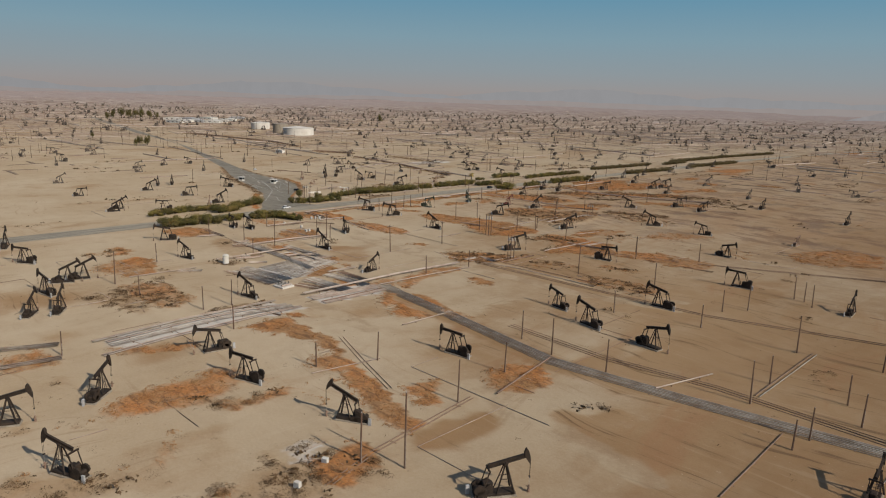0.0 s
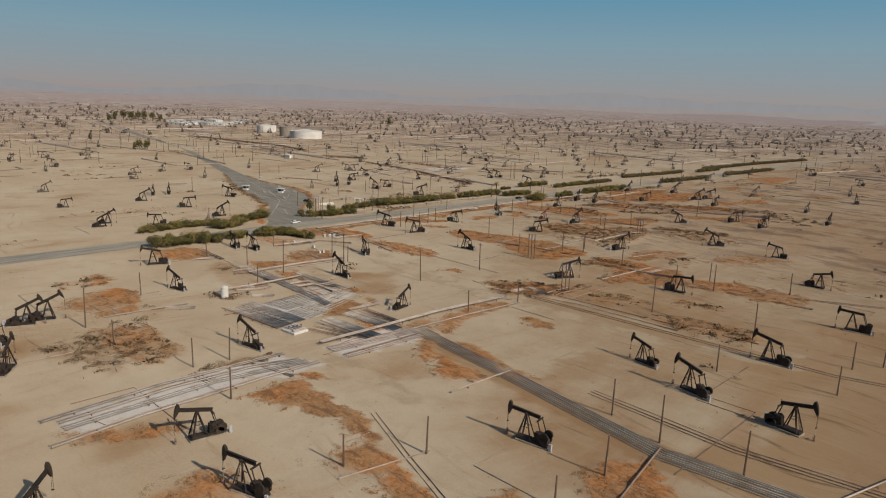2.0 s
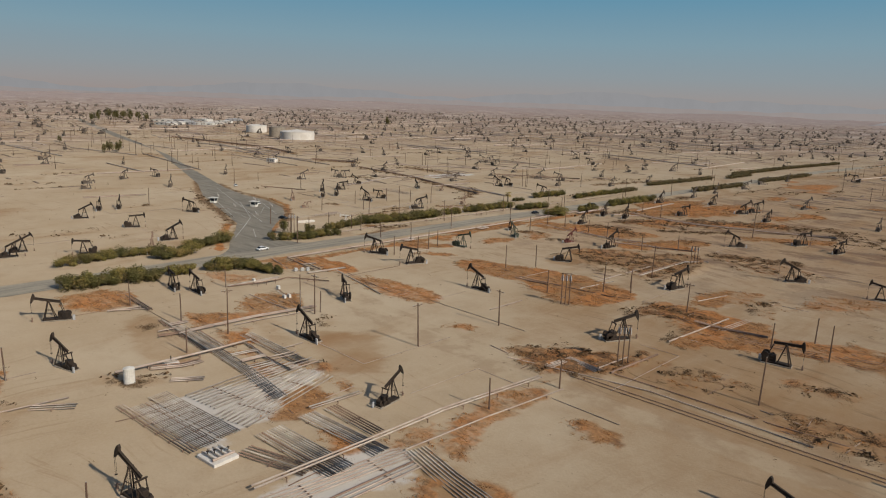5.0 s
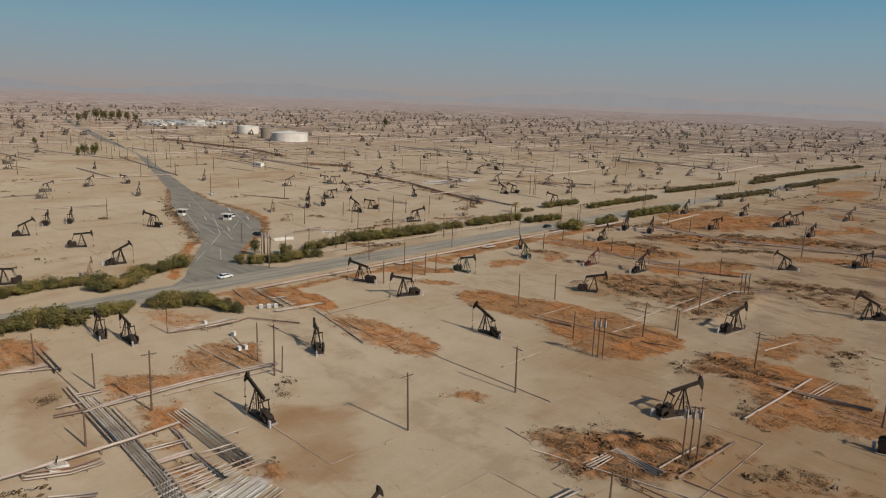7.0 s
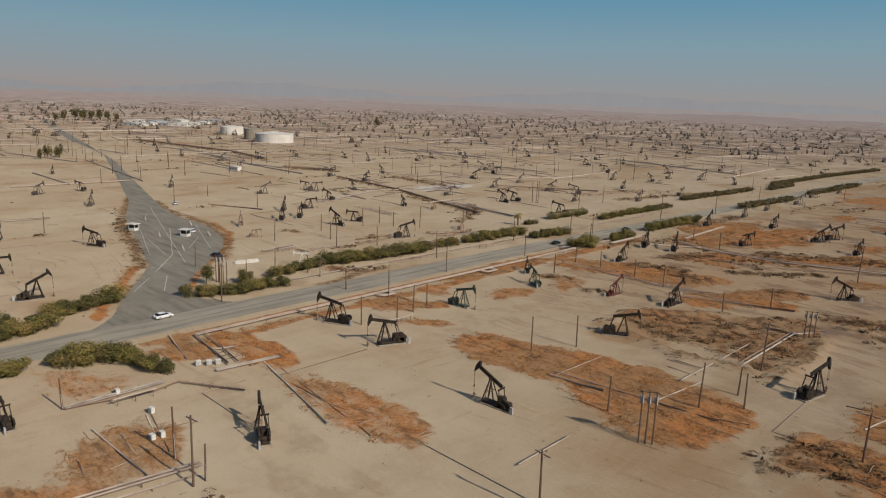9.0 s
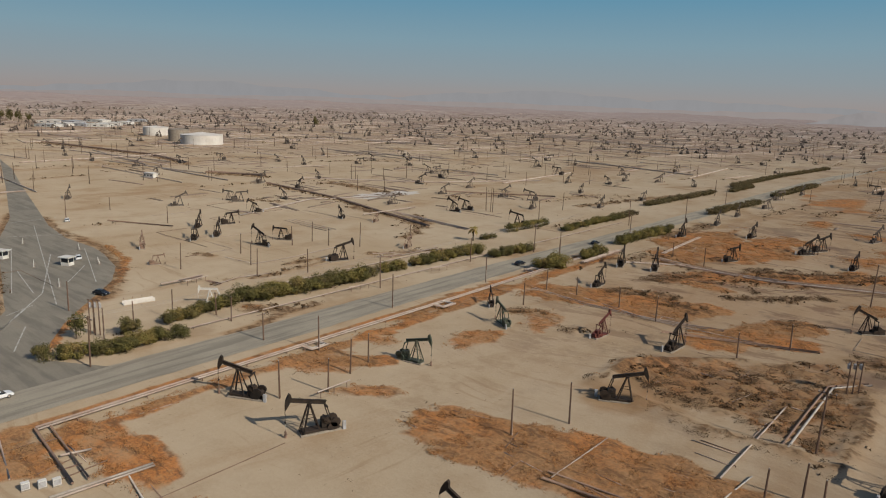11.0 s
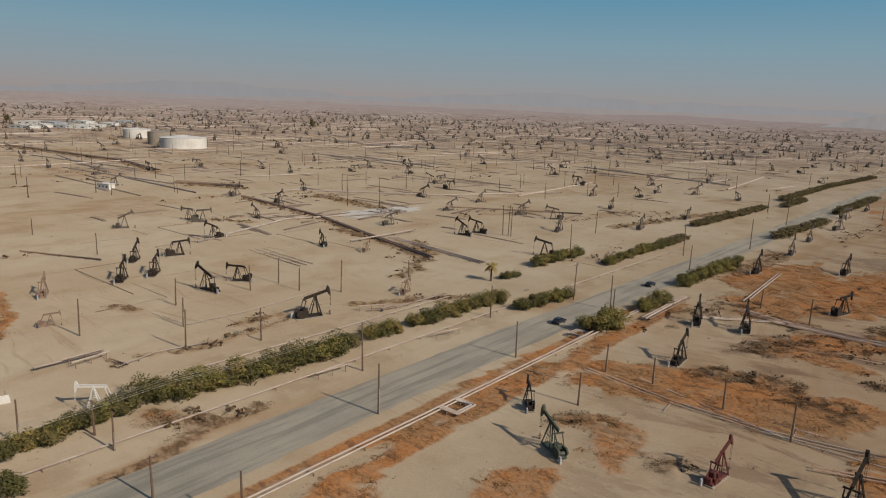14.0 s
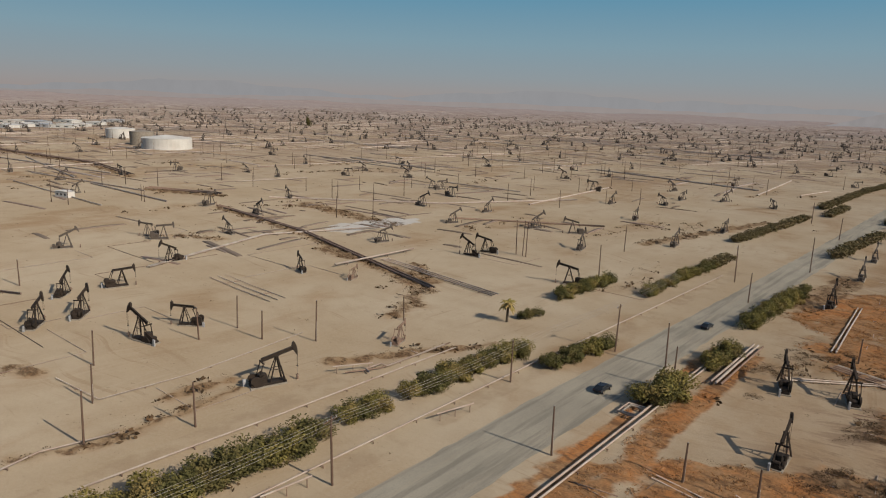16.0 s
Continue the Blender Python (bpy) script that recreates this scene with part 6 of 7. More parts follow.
pipeline([(-266.2, 401.6), (-237.1, 400.7), (-203.6, 412.5), (-178.3, 423.0)], 4, 1.2, 0.2, 'rust', 0.45)
pipeline([(-240.5, 324.1), (-207.2, 336.3)], 2, 0.9, 0.15, 'rust', 0.45)
pipeline([(-201.4, 279.8), (-200.9, 315.0), (-195.0, 322.6)], 2, 0.9, 0.2, 'pale', 0.45)
pipeline([(-226.4, 244.8), (-219.1, 245.4), (-214.2, 246.1)], 1, 0.8, 0.25, 'rust', 0.45)
pipeline([(-206.2, 263.2), (-205.3, 298.4)], 1, 0.8, 0.15, 'pale', 0.45)
pipeline([(-208.0, 210.9), (-208.0, 225.2)], 1, 0.8, 0.12, 'pale', 0.45)
pipeline([(-539.8, 425.1), (-464.9, 415.5), (-374.6, 389.5)], 2, 1.3, 0.36, 'rust', 0.5)
pipeline([(-412.5, 386.2), (-412.2, 422.7)], 1, 0.8, 0.3, 'pale', 1.0)
pipeline([(-448.9, 343.8), (-468.4, 399.8), (-451.5, 444.6)], 2, 0.9, 0.2, 'pale', 0.45)
pipeline([(-547.8, 460.0), (-478.7, 517.5), (-440.8, 591.4)], 2, 1.5, 0.25, 'pale', 0.45)
pipeline([(-472.2, 293.6), (-443.2, 307.1)], 1, 0.8, 0.25, 'rust', 0.45)
pipeline([(-409.5, 405.2), (-357.8, 396.8)], 3, 1.2, 0.2, 'pale', 0.45)
pipeline([(-445.8, 487.4), (-389.2, 524.1)], 2, 1.2, 0.3, 'rust', 0.45)
pipeline([(-939.9, 444.5), (-761.3, 463.5), (-675.5, 450.1)], 2, 3, 0.45, 'rust', 0.6)
pipeline([(-615.1, 429.0), (-571.9, 446.6)], 2, 3, 0.45, 'rust', 0.6)
pipeline([(-583.4, 233.9), (-582.4, 301.0)], 2, 2, 0.3, 'pale', 0.45)
pipeline([(-477.7, 190.5), (-471.9, 221.3)], 2, 1.5, 0.25, 'pale', 0.45)
pipeline([(-180.1, 247.3), (-138.4, 244.1), (-100.3, 247.7)], 2, 1.3, 0.09, 'rust', 0.13)
pipeline([(-165.6, 197.0), (-126.4, 198.7), (-99.2, 201.4)], 1, 1, 0.11, 'rust', 0.22)
pipeline([(-181.5, 186.9), (-150.0, 194.7), (-118.2, 194.9)], 1, 1, 0.11, 'pale', 0.22)
pipeline([(-178.8, 189.1), (-127.2, 191.1), (-78.8, 193.3), (-35.5, 206.0)], 2, 1.4, 0.09, 'rust', 0.13)
pipeline([(-159.7, 238.0), (-107.0, 256.8), (-52.4, 284.4)], 2, 1.4, 0.09, 'rust', 0.13)
pipeline([(-275.3, 339.3), (-245.9, 331.9), (-212.9, 333.4)], 1, 1, 0.12, 'pale', 0.25)
pipeline([(-266.7, 402.0), (-245.9, 403.6), (-222.4, 407.1)], 2, 1.5, 0.09, 'rust', 0.13)
pipeline([(-267.9, 381.5), (-232.7, 388.3), (-197.9, 412.6)], 2, 1.6, 0.09, 'rust', 0.13)
pipeline([(-223.9, 247.9), (-205.7, 245.7), (-188.4, 253.8)], 1, 1, 0.09, 'rust', 0.13)
pipeline([(-204.9, 251.0), (-202.8, 267.6)], 1, 1, 0.12, 'pale', 0.25)
pipeline([(-225.5, 245.9), (-224.9, 263.4)], 1, 1, 0.12, 'pale', 0.25)
pipeline([(-134.1, 101.5), (-118.0, 95.5), (-102.1, 90.0)], 2, 0.9, 0.07, 'rust', 0.1)
pipeline([(-119.5, 82.4), (-116.3, 99.4)], 1, 1.0, 0.12, 'pale', 0.3)


# ---- shrubs along the roads ----
def leaf_cloud(name, rng, wide, tall, count, leaf, material):
    """Many small leaf blades in an uneven mound."""
    v, f = [], []
    lumps = [(rng.uniform(-.6, .6) * wide, rng.uniform(-.6, .6) * wide, rng.uniform(.25, .75) * tall, rng.uniform(.3, .55)) for _ in range(9)]
    for i in range(count):
        lx, ly, lz, lr = rng.choice(lumps)
        d = Vector((rng.gauss(0, 1), rng.gauss(0, 1), rng.gauss(0, 1))).normalized()
        reach = rng.uniform(0.55, 1.08)
        c = Vector((lx + d.x * lr * wide * reach, ly + d.y * lr * wide * reach, max(0.08, lz + d.z * lr * tall * 0.75 * reach)))
        a = Vector((rng.uniform(-1, 1), rng.uniform(-1, 1), rng.uniform(-.5, 1))).normalized() * leaf * rng.uniform(.6, 1.3)
        b = a.cross(d if abs(a.normalized().dot(d)) < .95 else Vector((0, 0, 1))).normalized() * leaf * 0.45
        k = len(v)
        v += [c - a, c + b, c + a, c - b]
        f.append((k, k + 1, k + 2, k + 3))
    return soup(name, np.array([tuple(p) for p in v]), np.array(f), material)


def make_shrub(seed, material, words):
    rng = random.Random(seed)
    root = new("shrub")
    bm = bmesh.new()
    for _ in range(7):
        a = rng.uniform(0, 6.28)
        mid = Vector((math.cos(a) * 0.5, math.sin(a) * 0.5, 0.9))
        rod(bm, (math.cos(a) * 0.12, math.sin(a) * 0.12, -0.1), mid, 0.07, 0.045, 5)
        rod(bm, mid, mid + Vector((math.cos(a) * 0.5, math.sin(a) * 0.5, 1.1)), 0.045, 0.02, 5)
    part("woody_base", bm, BARK, root, "thin woody stems")
    part("foliage", leaf_cloud("foliage", rng, 1.9, 2.8, 1700, 0.15, material), None, root)
    return tagged(root, words, "shrub", "roadside shrubs")


SHRUBS = []
FAR_SHRUBS = []


def hedge(points, tall, wide):
    rng = random.Random(int(abs(points[0][1]) * 10))
    for p, q in zip(points, points[1:]):
        p, q = Vector(p), Vector(q)
        n = max(1, round((q - p).length / 2.1))
        side = Vector((-(q - p).y, (q - p).x)).normalized()
        for i in range(n):
            c = p.lerp(q, (i + 0.5 + rng.uniform(-.3, .3)) / n) + side * wide * rng.uniform(-.12, .12)
            s = tall / 2.2 * rng.uniform(0.8, 1.15)
            broad = wide / 2.6 * rng.uniform(.85, 1.2)
            m = pose(c.x, c.y, float(height(c.x, c.y)) - 0.05, 0, 0, rng.uniform(0, 360)) @ Matrix.Diagonal((broad, broad, s, 1))
            if c.y > 480 or c.x < -400:
                FAR_SHRUBS.append(m)
            elif len(SHRUBS) < 5:
                k = len(SHRUBS)
                SHRUBS.append(make_shrub(60 + k, LEAF if k % 2 else OLEANDER, "dusty yellow-green roadside shrub on sandy verge" if k % 2 else "dense dark green roadside shrub on sandy verge"))
                SHRUBS[k].matrix_basis = m
            else:
                again(rng.choice(SHRUBS), m)


hedge([(-331.5, 243.0), (-331.5, 250.7), (-333.4, 257.0), (-334.4, 263.5)], 2.8, 4.2)
hedge([(-334.8, 264.3), (-333.0, 273.8), (-331.0, 285.6), (-329.5, 297.0), (-328.8, 309.6)], 3.2, 5)
hedge([(-330.7, 315.7), (-330.4, 325.8)], 2.6, 4)
hedge([(-329.9, 330.4), (-329.4, 344.5), (-327.2, 365.3)], 2.8, 4)
hedge([(-318.8, 360.6), (-316.3, 381.9)], 2.6, 4)
hedge([(-343.6, 406.9), (-342.1, 436.3)], 2.6, 4)
hedge([(-328.0, 427.6), (-326.8, 499.3)], 2.4, 3.5)
hedge([(-335.9, 535.0), (-330.0, 629.6)], 2.6, 4)
hedge([(-324.0, 647.2), (-323.2, 691.9)], 2.6, 4)
hedge([(-333.0, 678.6), (-330.8, 800.1), (-319.7, 931.7)], 2.6, 4)
hedge([(-297.6, 357.5), (-294.4, 369.9)], 4.0, 5)
hedge([(-294.6, 383.7), (-293.7, 398.3)], 3.4, 4)
hedge([(-297.4, 418.1), (-295.1, 466.4)], 3, 4)
hedge([(-299.1, 531.8), (-293.8, 600.4)], 2.8, 4)
hedge([(-296.2, 642.6), (-291.6, 743.0)], 2.8, 4)
hedge([(-329.1, 135.3), (-332.8, 155.1), (-329.7, 171.1)], 2.6, 4)
hedge([(-321.3, 165.0), (-321.9, 178.0)], 2.8, 5)
hedge([(-331.2, 180.0), (-335.6, 198.4)], 3, 5)
hedge([(-299.3, 127.5), (-298.4, 140.7), (-297.6, 153.0)], 3.6, 6)
hedge([(-298.3, 157.9), (-296.8, 165.8)], 2.6, 4)
hedge([(-297.0, 171.1), (-293.4, 181.2)], 2.8, 5)
hedge([(-294.9, 181.9), (-279.1, 185.3)], 2.8, 4)
hedge([(-326.9, 212.6), (-321.2, 225.0), (-320.8, 239.0)], 2.6, 4)
hedge([(-331.1, 233.0), (-329.8, 234.9)], 3.4, 4)


def far_hedge():
    """The hedges farther down the road, joined."""
    src = leaf_cloud("leaf", random.Random(90), 1.9, 2.8, 350, 0.33, OLIVE)
    v = np.array([tuple(p.co) for p in src.vertices])
    f = np.array([tuple(p.vertices) for p in src.polygons])
    bpy.data.meshes.remove(src)
    vs = np.concatenate([v @ np.array(m.to_3x3()).T + np.array(m.translation) for m in FAR_SHRUBS])
    fs = np.concatenate([f + i * len(v) for i in range(len(FAR_SHRUBS))])
    tagged(new("far_hedge", soup("far_hedge", vs, fs, OLIVE)), "distant dry olive-green hedge rows along the road", "hedge", kind="stuff")


far_hedge()


# ---- brush and weeds ----
def mound_template(rng, leaves, radius, tall, leaf):
    """Small blades all over a low dome."""
    v, f = [], []
    for i in range(leaves):
        a, r = rng.uniform(0, 6.28), radius * rng.uniform(0, 1) ** 0.6
        top = tall * (1 - (r / radius) ** 2 * 0.8)
        c = Vector((math.cos(a) * r, math.sin(a) * r, top * rng.uniform(0.25, 1.0)))
        p = Vector((rng.uniform(-1, 1), rng.uniform(-1, 1), rng.uniform(-.2, 1))).normalized() * leaf * rng.uniform(.7, 1.3)
        q = p.cross(Vector((rng.uniform(-1, 1), rng.uniform(-1, 1), rng.uniform(-1, 1)))).normalized() * leaf * 0.5
        k = len(v)
        v += [tuple(c - p), tuple(c + q), tuple(c + p), tuple(c - q)]
        f.append((k, k + 1, k + 2, k + 3))
    return np.array(v), np.array(f)


def weeds(name, k, count, low, material, sizes, seed, template, box_, label, category, high=9.0, tries=600000):
    """Clumps where the soil map says so, joined into one sheet of growth."""
    rng = np.random.RandomState(seed)
    x, y = rng.uniform(box_[0], box_[1], tries), rng.uniform(box_[2], box_[3], tries)
    have = soil_at(x, y, k)
    keep = (have + 0.45 * waves(x, y, 11, seed) > low) & (have < high) & (have > 0.05)
    keep &= ~((x > -318) & (x < -294)) & (far_from(np.array([(-318.0, 200.0), (-370.0, 240.0), (-440.0, 258.0), (-600.0, 300.0)]), x, y) > 16)
    for sx, sy in SITES:
        keep &= (x - sx) ** 2 + (y - sy) ** 2 > 20
    x, y = x[keep][:count], y[keep][:count]
    places = np.stack([x, y, height(x, y) - 0.03], -1)
    v, f = scatter(template[0], template[1], places, rng.uniform(0, 6.28, len(x)), rng.uniform(sizes[0], sizes[1], len(x)) ** 1.5)
    tagged(new(name, soup(name, v, f, material)), label, category, kind="stuff")


trng = random.Random(11)
weeds("dry_weeds", 0, 45000, 0.62, TUFT, (0.5, 1.3), 71, mound_template(trng, 13, 0.6, 0.36, 0.11), (-460, 0, 20, 560), "rust-orange dry weeds covering patches of sand", "dry weeds")
weeds("dark_brush", 4, 11000, 0.7, SAGE, (0.5, 1.45), 72, mound_template(trng, 26, 0.8, 0.5, 0.085), (-300, -10, 20, 440), "low dark brown brush in clumps on sand", "brush")
weeds("roadside_brush", 4, 1500, 0.6, SAGE, (0.6, 1.4), 78, mound_template(trng, 16, 0.75, 0.6, 0.1), (-520, -318, 150, 560), "low dark brush in clumps beyond the road", "brush")
weeds("rust_brush", 0, 6000, 0.95, SAGE, (0.35, 1.1), 73, mound_template(trng, 22, 0.7, 0.45, 0.08), (-460, 0, 20, 560), "dark brush clumps among rust-coloured weeds", "brush")
weeds("rim_brush", 0, 7000, 0.35, SAGE, (0.3, 0.95), 77, mound_template(trng, 20, 0.8, 0.4, 0.08), (-460, 0, 20, 560), "dark brush fringing the rust-coloured weeds", "brush", 0.6)
weeds("far_brush", 4, 6500, 0.5, SAGE, (0.7, 1.4), 74, mound_template(trng, 8, 1.2, 0.7, 0.4), (-1700, 500, 0, 1900), "distant dark brush dotted over the plain", "brush")

# stray low bushes on open sand
rng_b = np.random.RandomState(75)
bx, by = rng_b.uniform(-800, 20, 9000), rng_b.uniform(20, 1000, 9000)
ok = ~((bx > -318) & (bx < -294)) & (waves(bx, by, 70, 76) > -0.1) & (far_from(np.array([(-318.0, 200.0), (-370.0, 240.0), (-440.0, 258.0), (-600.0, 300.0)]), bx, by) > 16)
bx, by = bx[ok], by[ok]
tmpl = mound_template(trng, 10, 0.6, 0.36, 0.1)
bv, bf = scatter(tmpl[0], tmpl[1], np.stack([bx, by, height(bx, by) - 0.02], -1), rng_b.uniform(0, 6.28, len(bx)), rng_b.uniform(0.3, 1.1, len(bx)))
tagged(new("stray_brush", soup("stray_brush", bv, bf, SAGE)), "stray low dry bushes scattered on open sand", "brush", kind="stuff")


# ---- flow lines and loose pipe lengths ----
def flow_line(x, y, seed):
    """A thin line that runs over the sand from a well, with one bend."""
    rng = random.Random(seed)
    ways = [Vector((1, 0)), Vector((-1, 0)), Vector((0, 1)), Vector((0, -1))]
    a = rng.choice(ways)
    b = Vector((-a.y, a.x)) * rng.choice((-1, 1))
    p = Vector((x, y)) + a * 5
    pts = [p, p + a * rng.uniform(8, 24)]
    pts.append(pts[-1] + b * rng.uniform(8, 40))
    if any(-326 < q.x < -290 for q in pts) or (pts[0].x + 306) * (pts[-1].x + 306) < 0:
        return
    bm = bmesh.new()
    tube(bm, [(q.x, q.y, 0.12 + float(height(q.x, q.y))) for q in pts], 0.07, 5)
    tagged(part("flow_line", bm, rng.choice((PALE, PALE, RUST))), "thin flow line lying on sand beside a pumpjack", "pipe", "flow lines of the wells")


for li, (lx, ly) in enumerate(list(SITES)):
    if li % 3 != 1 and far_from(NEAR, np.array(lx), np.array(ly)) < 260:
        flow_line(lx, ly, li)

rng_p = np.random.RandomState(81)
lb = bmesh.new()
box(lb, (0, 0, 0.01), (1, 0.018, 0.018))
lb.verts.index_update()
lv, lf = np.array([tuple(p.co) for p in lb.verts]), np.array([[p.index for p in face.verts] for face in lb.faces])
lb.free()
px, py = rng_p.uniform(-520, 0, 3200), rng_p.uniform(30, 560, 3200)
busy = (soil_at(px, py, 0) + soil_at(px, py, 3) + 0.6 * soil_at(px, py, 4) + 0.35 * waves(px, py, 50, 82) > 0.45) & ~((px > -322) & (px < -292)) & (far_from(np.array([(-318.0, 200.0), (-370.0, 240.0), (-440.0, 258.0), (-600.0, 300.0)]), px, py) > 18)
px, py = px[busy], py[busy]
for name, mat_, half in (("loose_pale_pipes", PALE, slice(0, None, 2)), ("loose_rusty_pipes", RUST, slice(1, None, 2))):
    qx, qy = px[half], py[half]
    turn_ = rng_p.choice((0.0, 1.5708), len(qx)) + rng_p.normal(0, 0.12, len(qx))
    lv2, lf2 = scatter(lv, lf, np.stack([qx, qy, height(qx, qy) + 0.05], -1), turn_, rng_p.uniform(3, 8, len(qx)))
    tagged(new(name, soup(name, lv2, lf2, mat_)), "loose lengths of pipe and timber lying on sand", "pipe", kind="stuff")


# ---- the wider oilfield ----
def field_sites(count, box_, gap, seed, clear):
    rng = random.Random(seed)
    sites = []
    tries = 0
    while len(sites) < count and tries < count * 60:
        tries += 1
        x, y = rng.uniform(box_[0], box_[1]), rng.uniform(box_[2], box_[3])
        if clear(x, y):
            continue
        if all((x - a) ** 2 + (y - b) ** 2 > gap * gap for a, b in sites) and all((x - a) ** 2 + (y - b) ** 2 > gap * gap for a, b in SITES):
            sites.append((x, y))
    return sites


def in_known(x, y):
    """The stretch whose wells are all set out above, and the roads."""
    if -322 < x < -288 or float(far_from(np.array([(-318.0, 200.0), (-440.0, 258.0), (-960.0, 386.0), (-1500.0, 505.0)]), np.array(x), np.array(y))) < 22:
        return True
    along, across = (y - x) * 0.7071, (x + y) * 0.7071
    return along < 560 and -230 < across < 190 or along < 120 or along < 430 and abs(across) < 330


MID = field_sites(135, (-1000, 350, 120, 1100), 26, 5, lambda x, y: in_known(x, y) or (y - x) * 0.7071 > 1050)
mid_rng = random.Random(8)
for fx, fy in MID:
    jack(round(fx, 1), round(fy, 1), mid_rng.choice((0, 90, 180, 270, 200, 130)) + mid_rng.uniform(-25, 25), round(mid_rng.uniform(0.8, 1.1), 2), mid_rng.choice((1, 1, 0)), "black")

# the farthest wells, in one mesh
def far_wells():
    bm = bmesh.new()
    bar(bm, (1.2, 0, 0), (0, 0, 5.4), 0.9, 0.4)
    bar(bm, (-1.5, 0, 0), (0, 0, 5.4), 0.5, 0.4)
    bar(bm, (-3.2, 0, 4.4), (3.6, 0, 6.6), 0.5, 0.7)
    bar(bm, (3.7, 0, 5.2), (3.6, 0, 7.4), 0.5, 0.7)
    bar(bm, (-3.0, 0, 0.3), (-3.1, 0, 3.0), 1.9, 2.2)
    bar(bm, (-3.1, 0, 2.5), (-3.1, 0, 4.4), 0.4, 0.4)
    bar(bm, (-6, 0, 0.5), (1.5, 0, 0.5), 1.6, 0.7)
    bm.verts.index_update()
    v = np.array([tuple(p.co) for p in bm.verts])
    f = np.array([[p.index for p in face.verts] for face in bm.faces])
    bm.free()
    rng = np.random.RandomState(19)
    d = rng.uniform(0, 1, 1500) ** 0.75 * 1500 + 900
    a = rng.uniform(-0.75, 0.75, 1500) + math.pi * 0.75
    x, y = -100 + d * np.cos(a), 100 + d * np.sin(a)
    ok = waves(x, y, 160, 20) > -0.5
    x, y = x[ok], y[ok]
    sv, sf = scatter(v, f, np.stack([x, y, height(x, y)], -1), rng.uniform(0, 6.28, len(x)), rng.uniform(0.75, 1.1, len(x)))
    # FAR_STEEL carries the haze in its base colour
    tagged(new("distant_pumpjacks", soup("distant_pumpjacks", sv, sf, FAR_STEEL)), "distant pumpjacks in haze-paled brown crowding the plain", "pumpjack", kind="stuff")
    # thin poles between them
    bm = bmesh.new()
    rod(bm, (0, 0, 0), (0, 0, 10), 0.2, 0.14, 4)
    bm.verts.index_update()
    quads = [face for face in bm.faces if len(face.verts) == 4]
    v = np.array([tuple(p.co) for p in bm.verts])
    f = np.array([[p.index for p in face.verts] for face in quads])
    bm.free()
    d = rng.uniform(0, 1, 900) ** 0.8 * 1300 + 500
    a = rng.uniform(-0.75, 0.75, 900) + math.pi * 0.75
    x, y = -100 + d * np.cos(a), 100 + d * np.sin(a)
    ok = ~((x > -320) & (x < -290))
    x, y = x[ok], y[ok]
    sv, sf = scatter(v, f, np.stack([x, y, height(x, y) - 0.2], -1), rng.uniform(0, 6.28, len(x)), rng.uniform(0.8, 1.1, len(x)))
    tagged(new("distant_poles", soup("distant_poles", sv, sf, WOOD)), "distant thin wooden poles standing over the plain", "utility pole", kind="stuff")
    # pipe runs and low banks along the lease lines
    bm = bmesh.new()
    prng = random.Random(23)
    for i in range(620):
        dd, aa = prng.uniform(0, 1) ** 0.7 * 1700 + 560, prng.uniform(-0.7, 0.7) + math.pi * 0.75
        x, y = -100 + dd * math.cos(aa), 100 + dd * math.sin(aa)
        long = prng.uniform(30, 150)
        way = Vector((1, prng.uniform(-.25, .25), 0)) if prng.random() < 0.55 else Vector((prng.uniform(-.25, .25), 1, 0))
        q = (x + way.x * long, y + way.y * long)
        if any(-325 < e < -285 for e in (x, q[0])) or (x + 305) * (q[0] + 305) < 0:
            continue
        tube(bm, [(x, y, float(height(x, y)) + 0.5), ((x + q[0]) / 2, (y + q[1]) / 2, float(height((x + q[0]) / 2, (y + q[1]) / 2)) + 0.5), (*q, float(height(*q)) + 0.5)], prng.uniform(0.25, 0.6), 5)
    for f in bm.faces:
        f.smooth = False
    tagged(part("distant_pipelines", bm, PALE), "distant pale pipelines crossing the plain", "pipeline", kind="stuff")


far_wells()


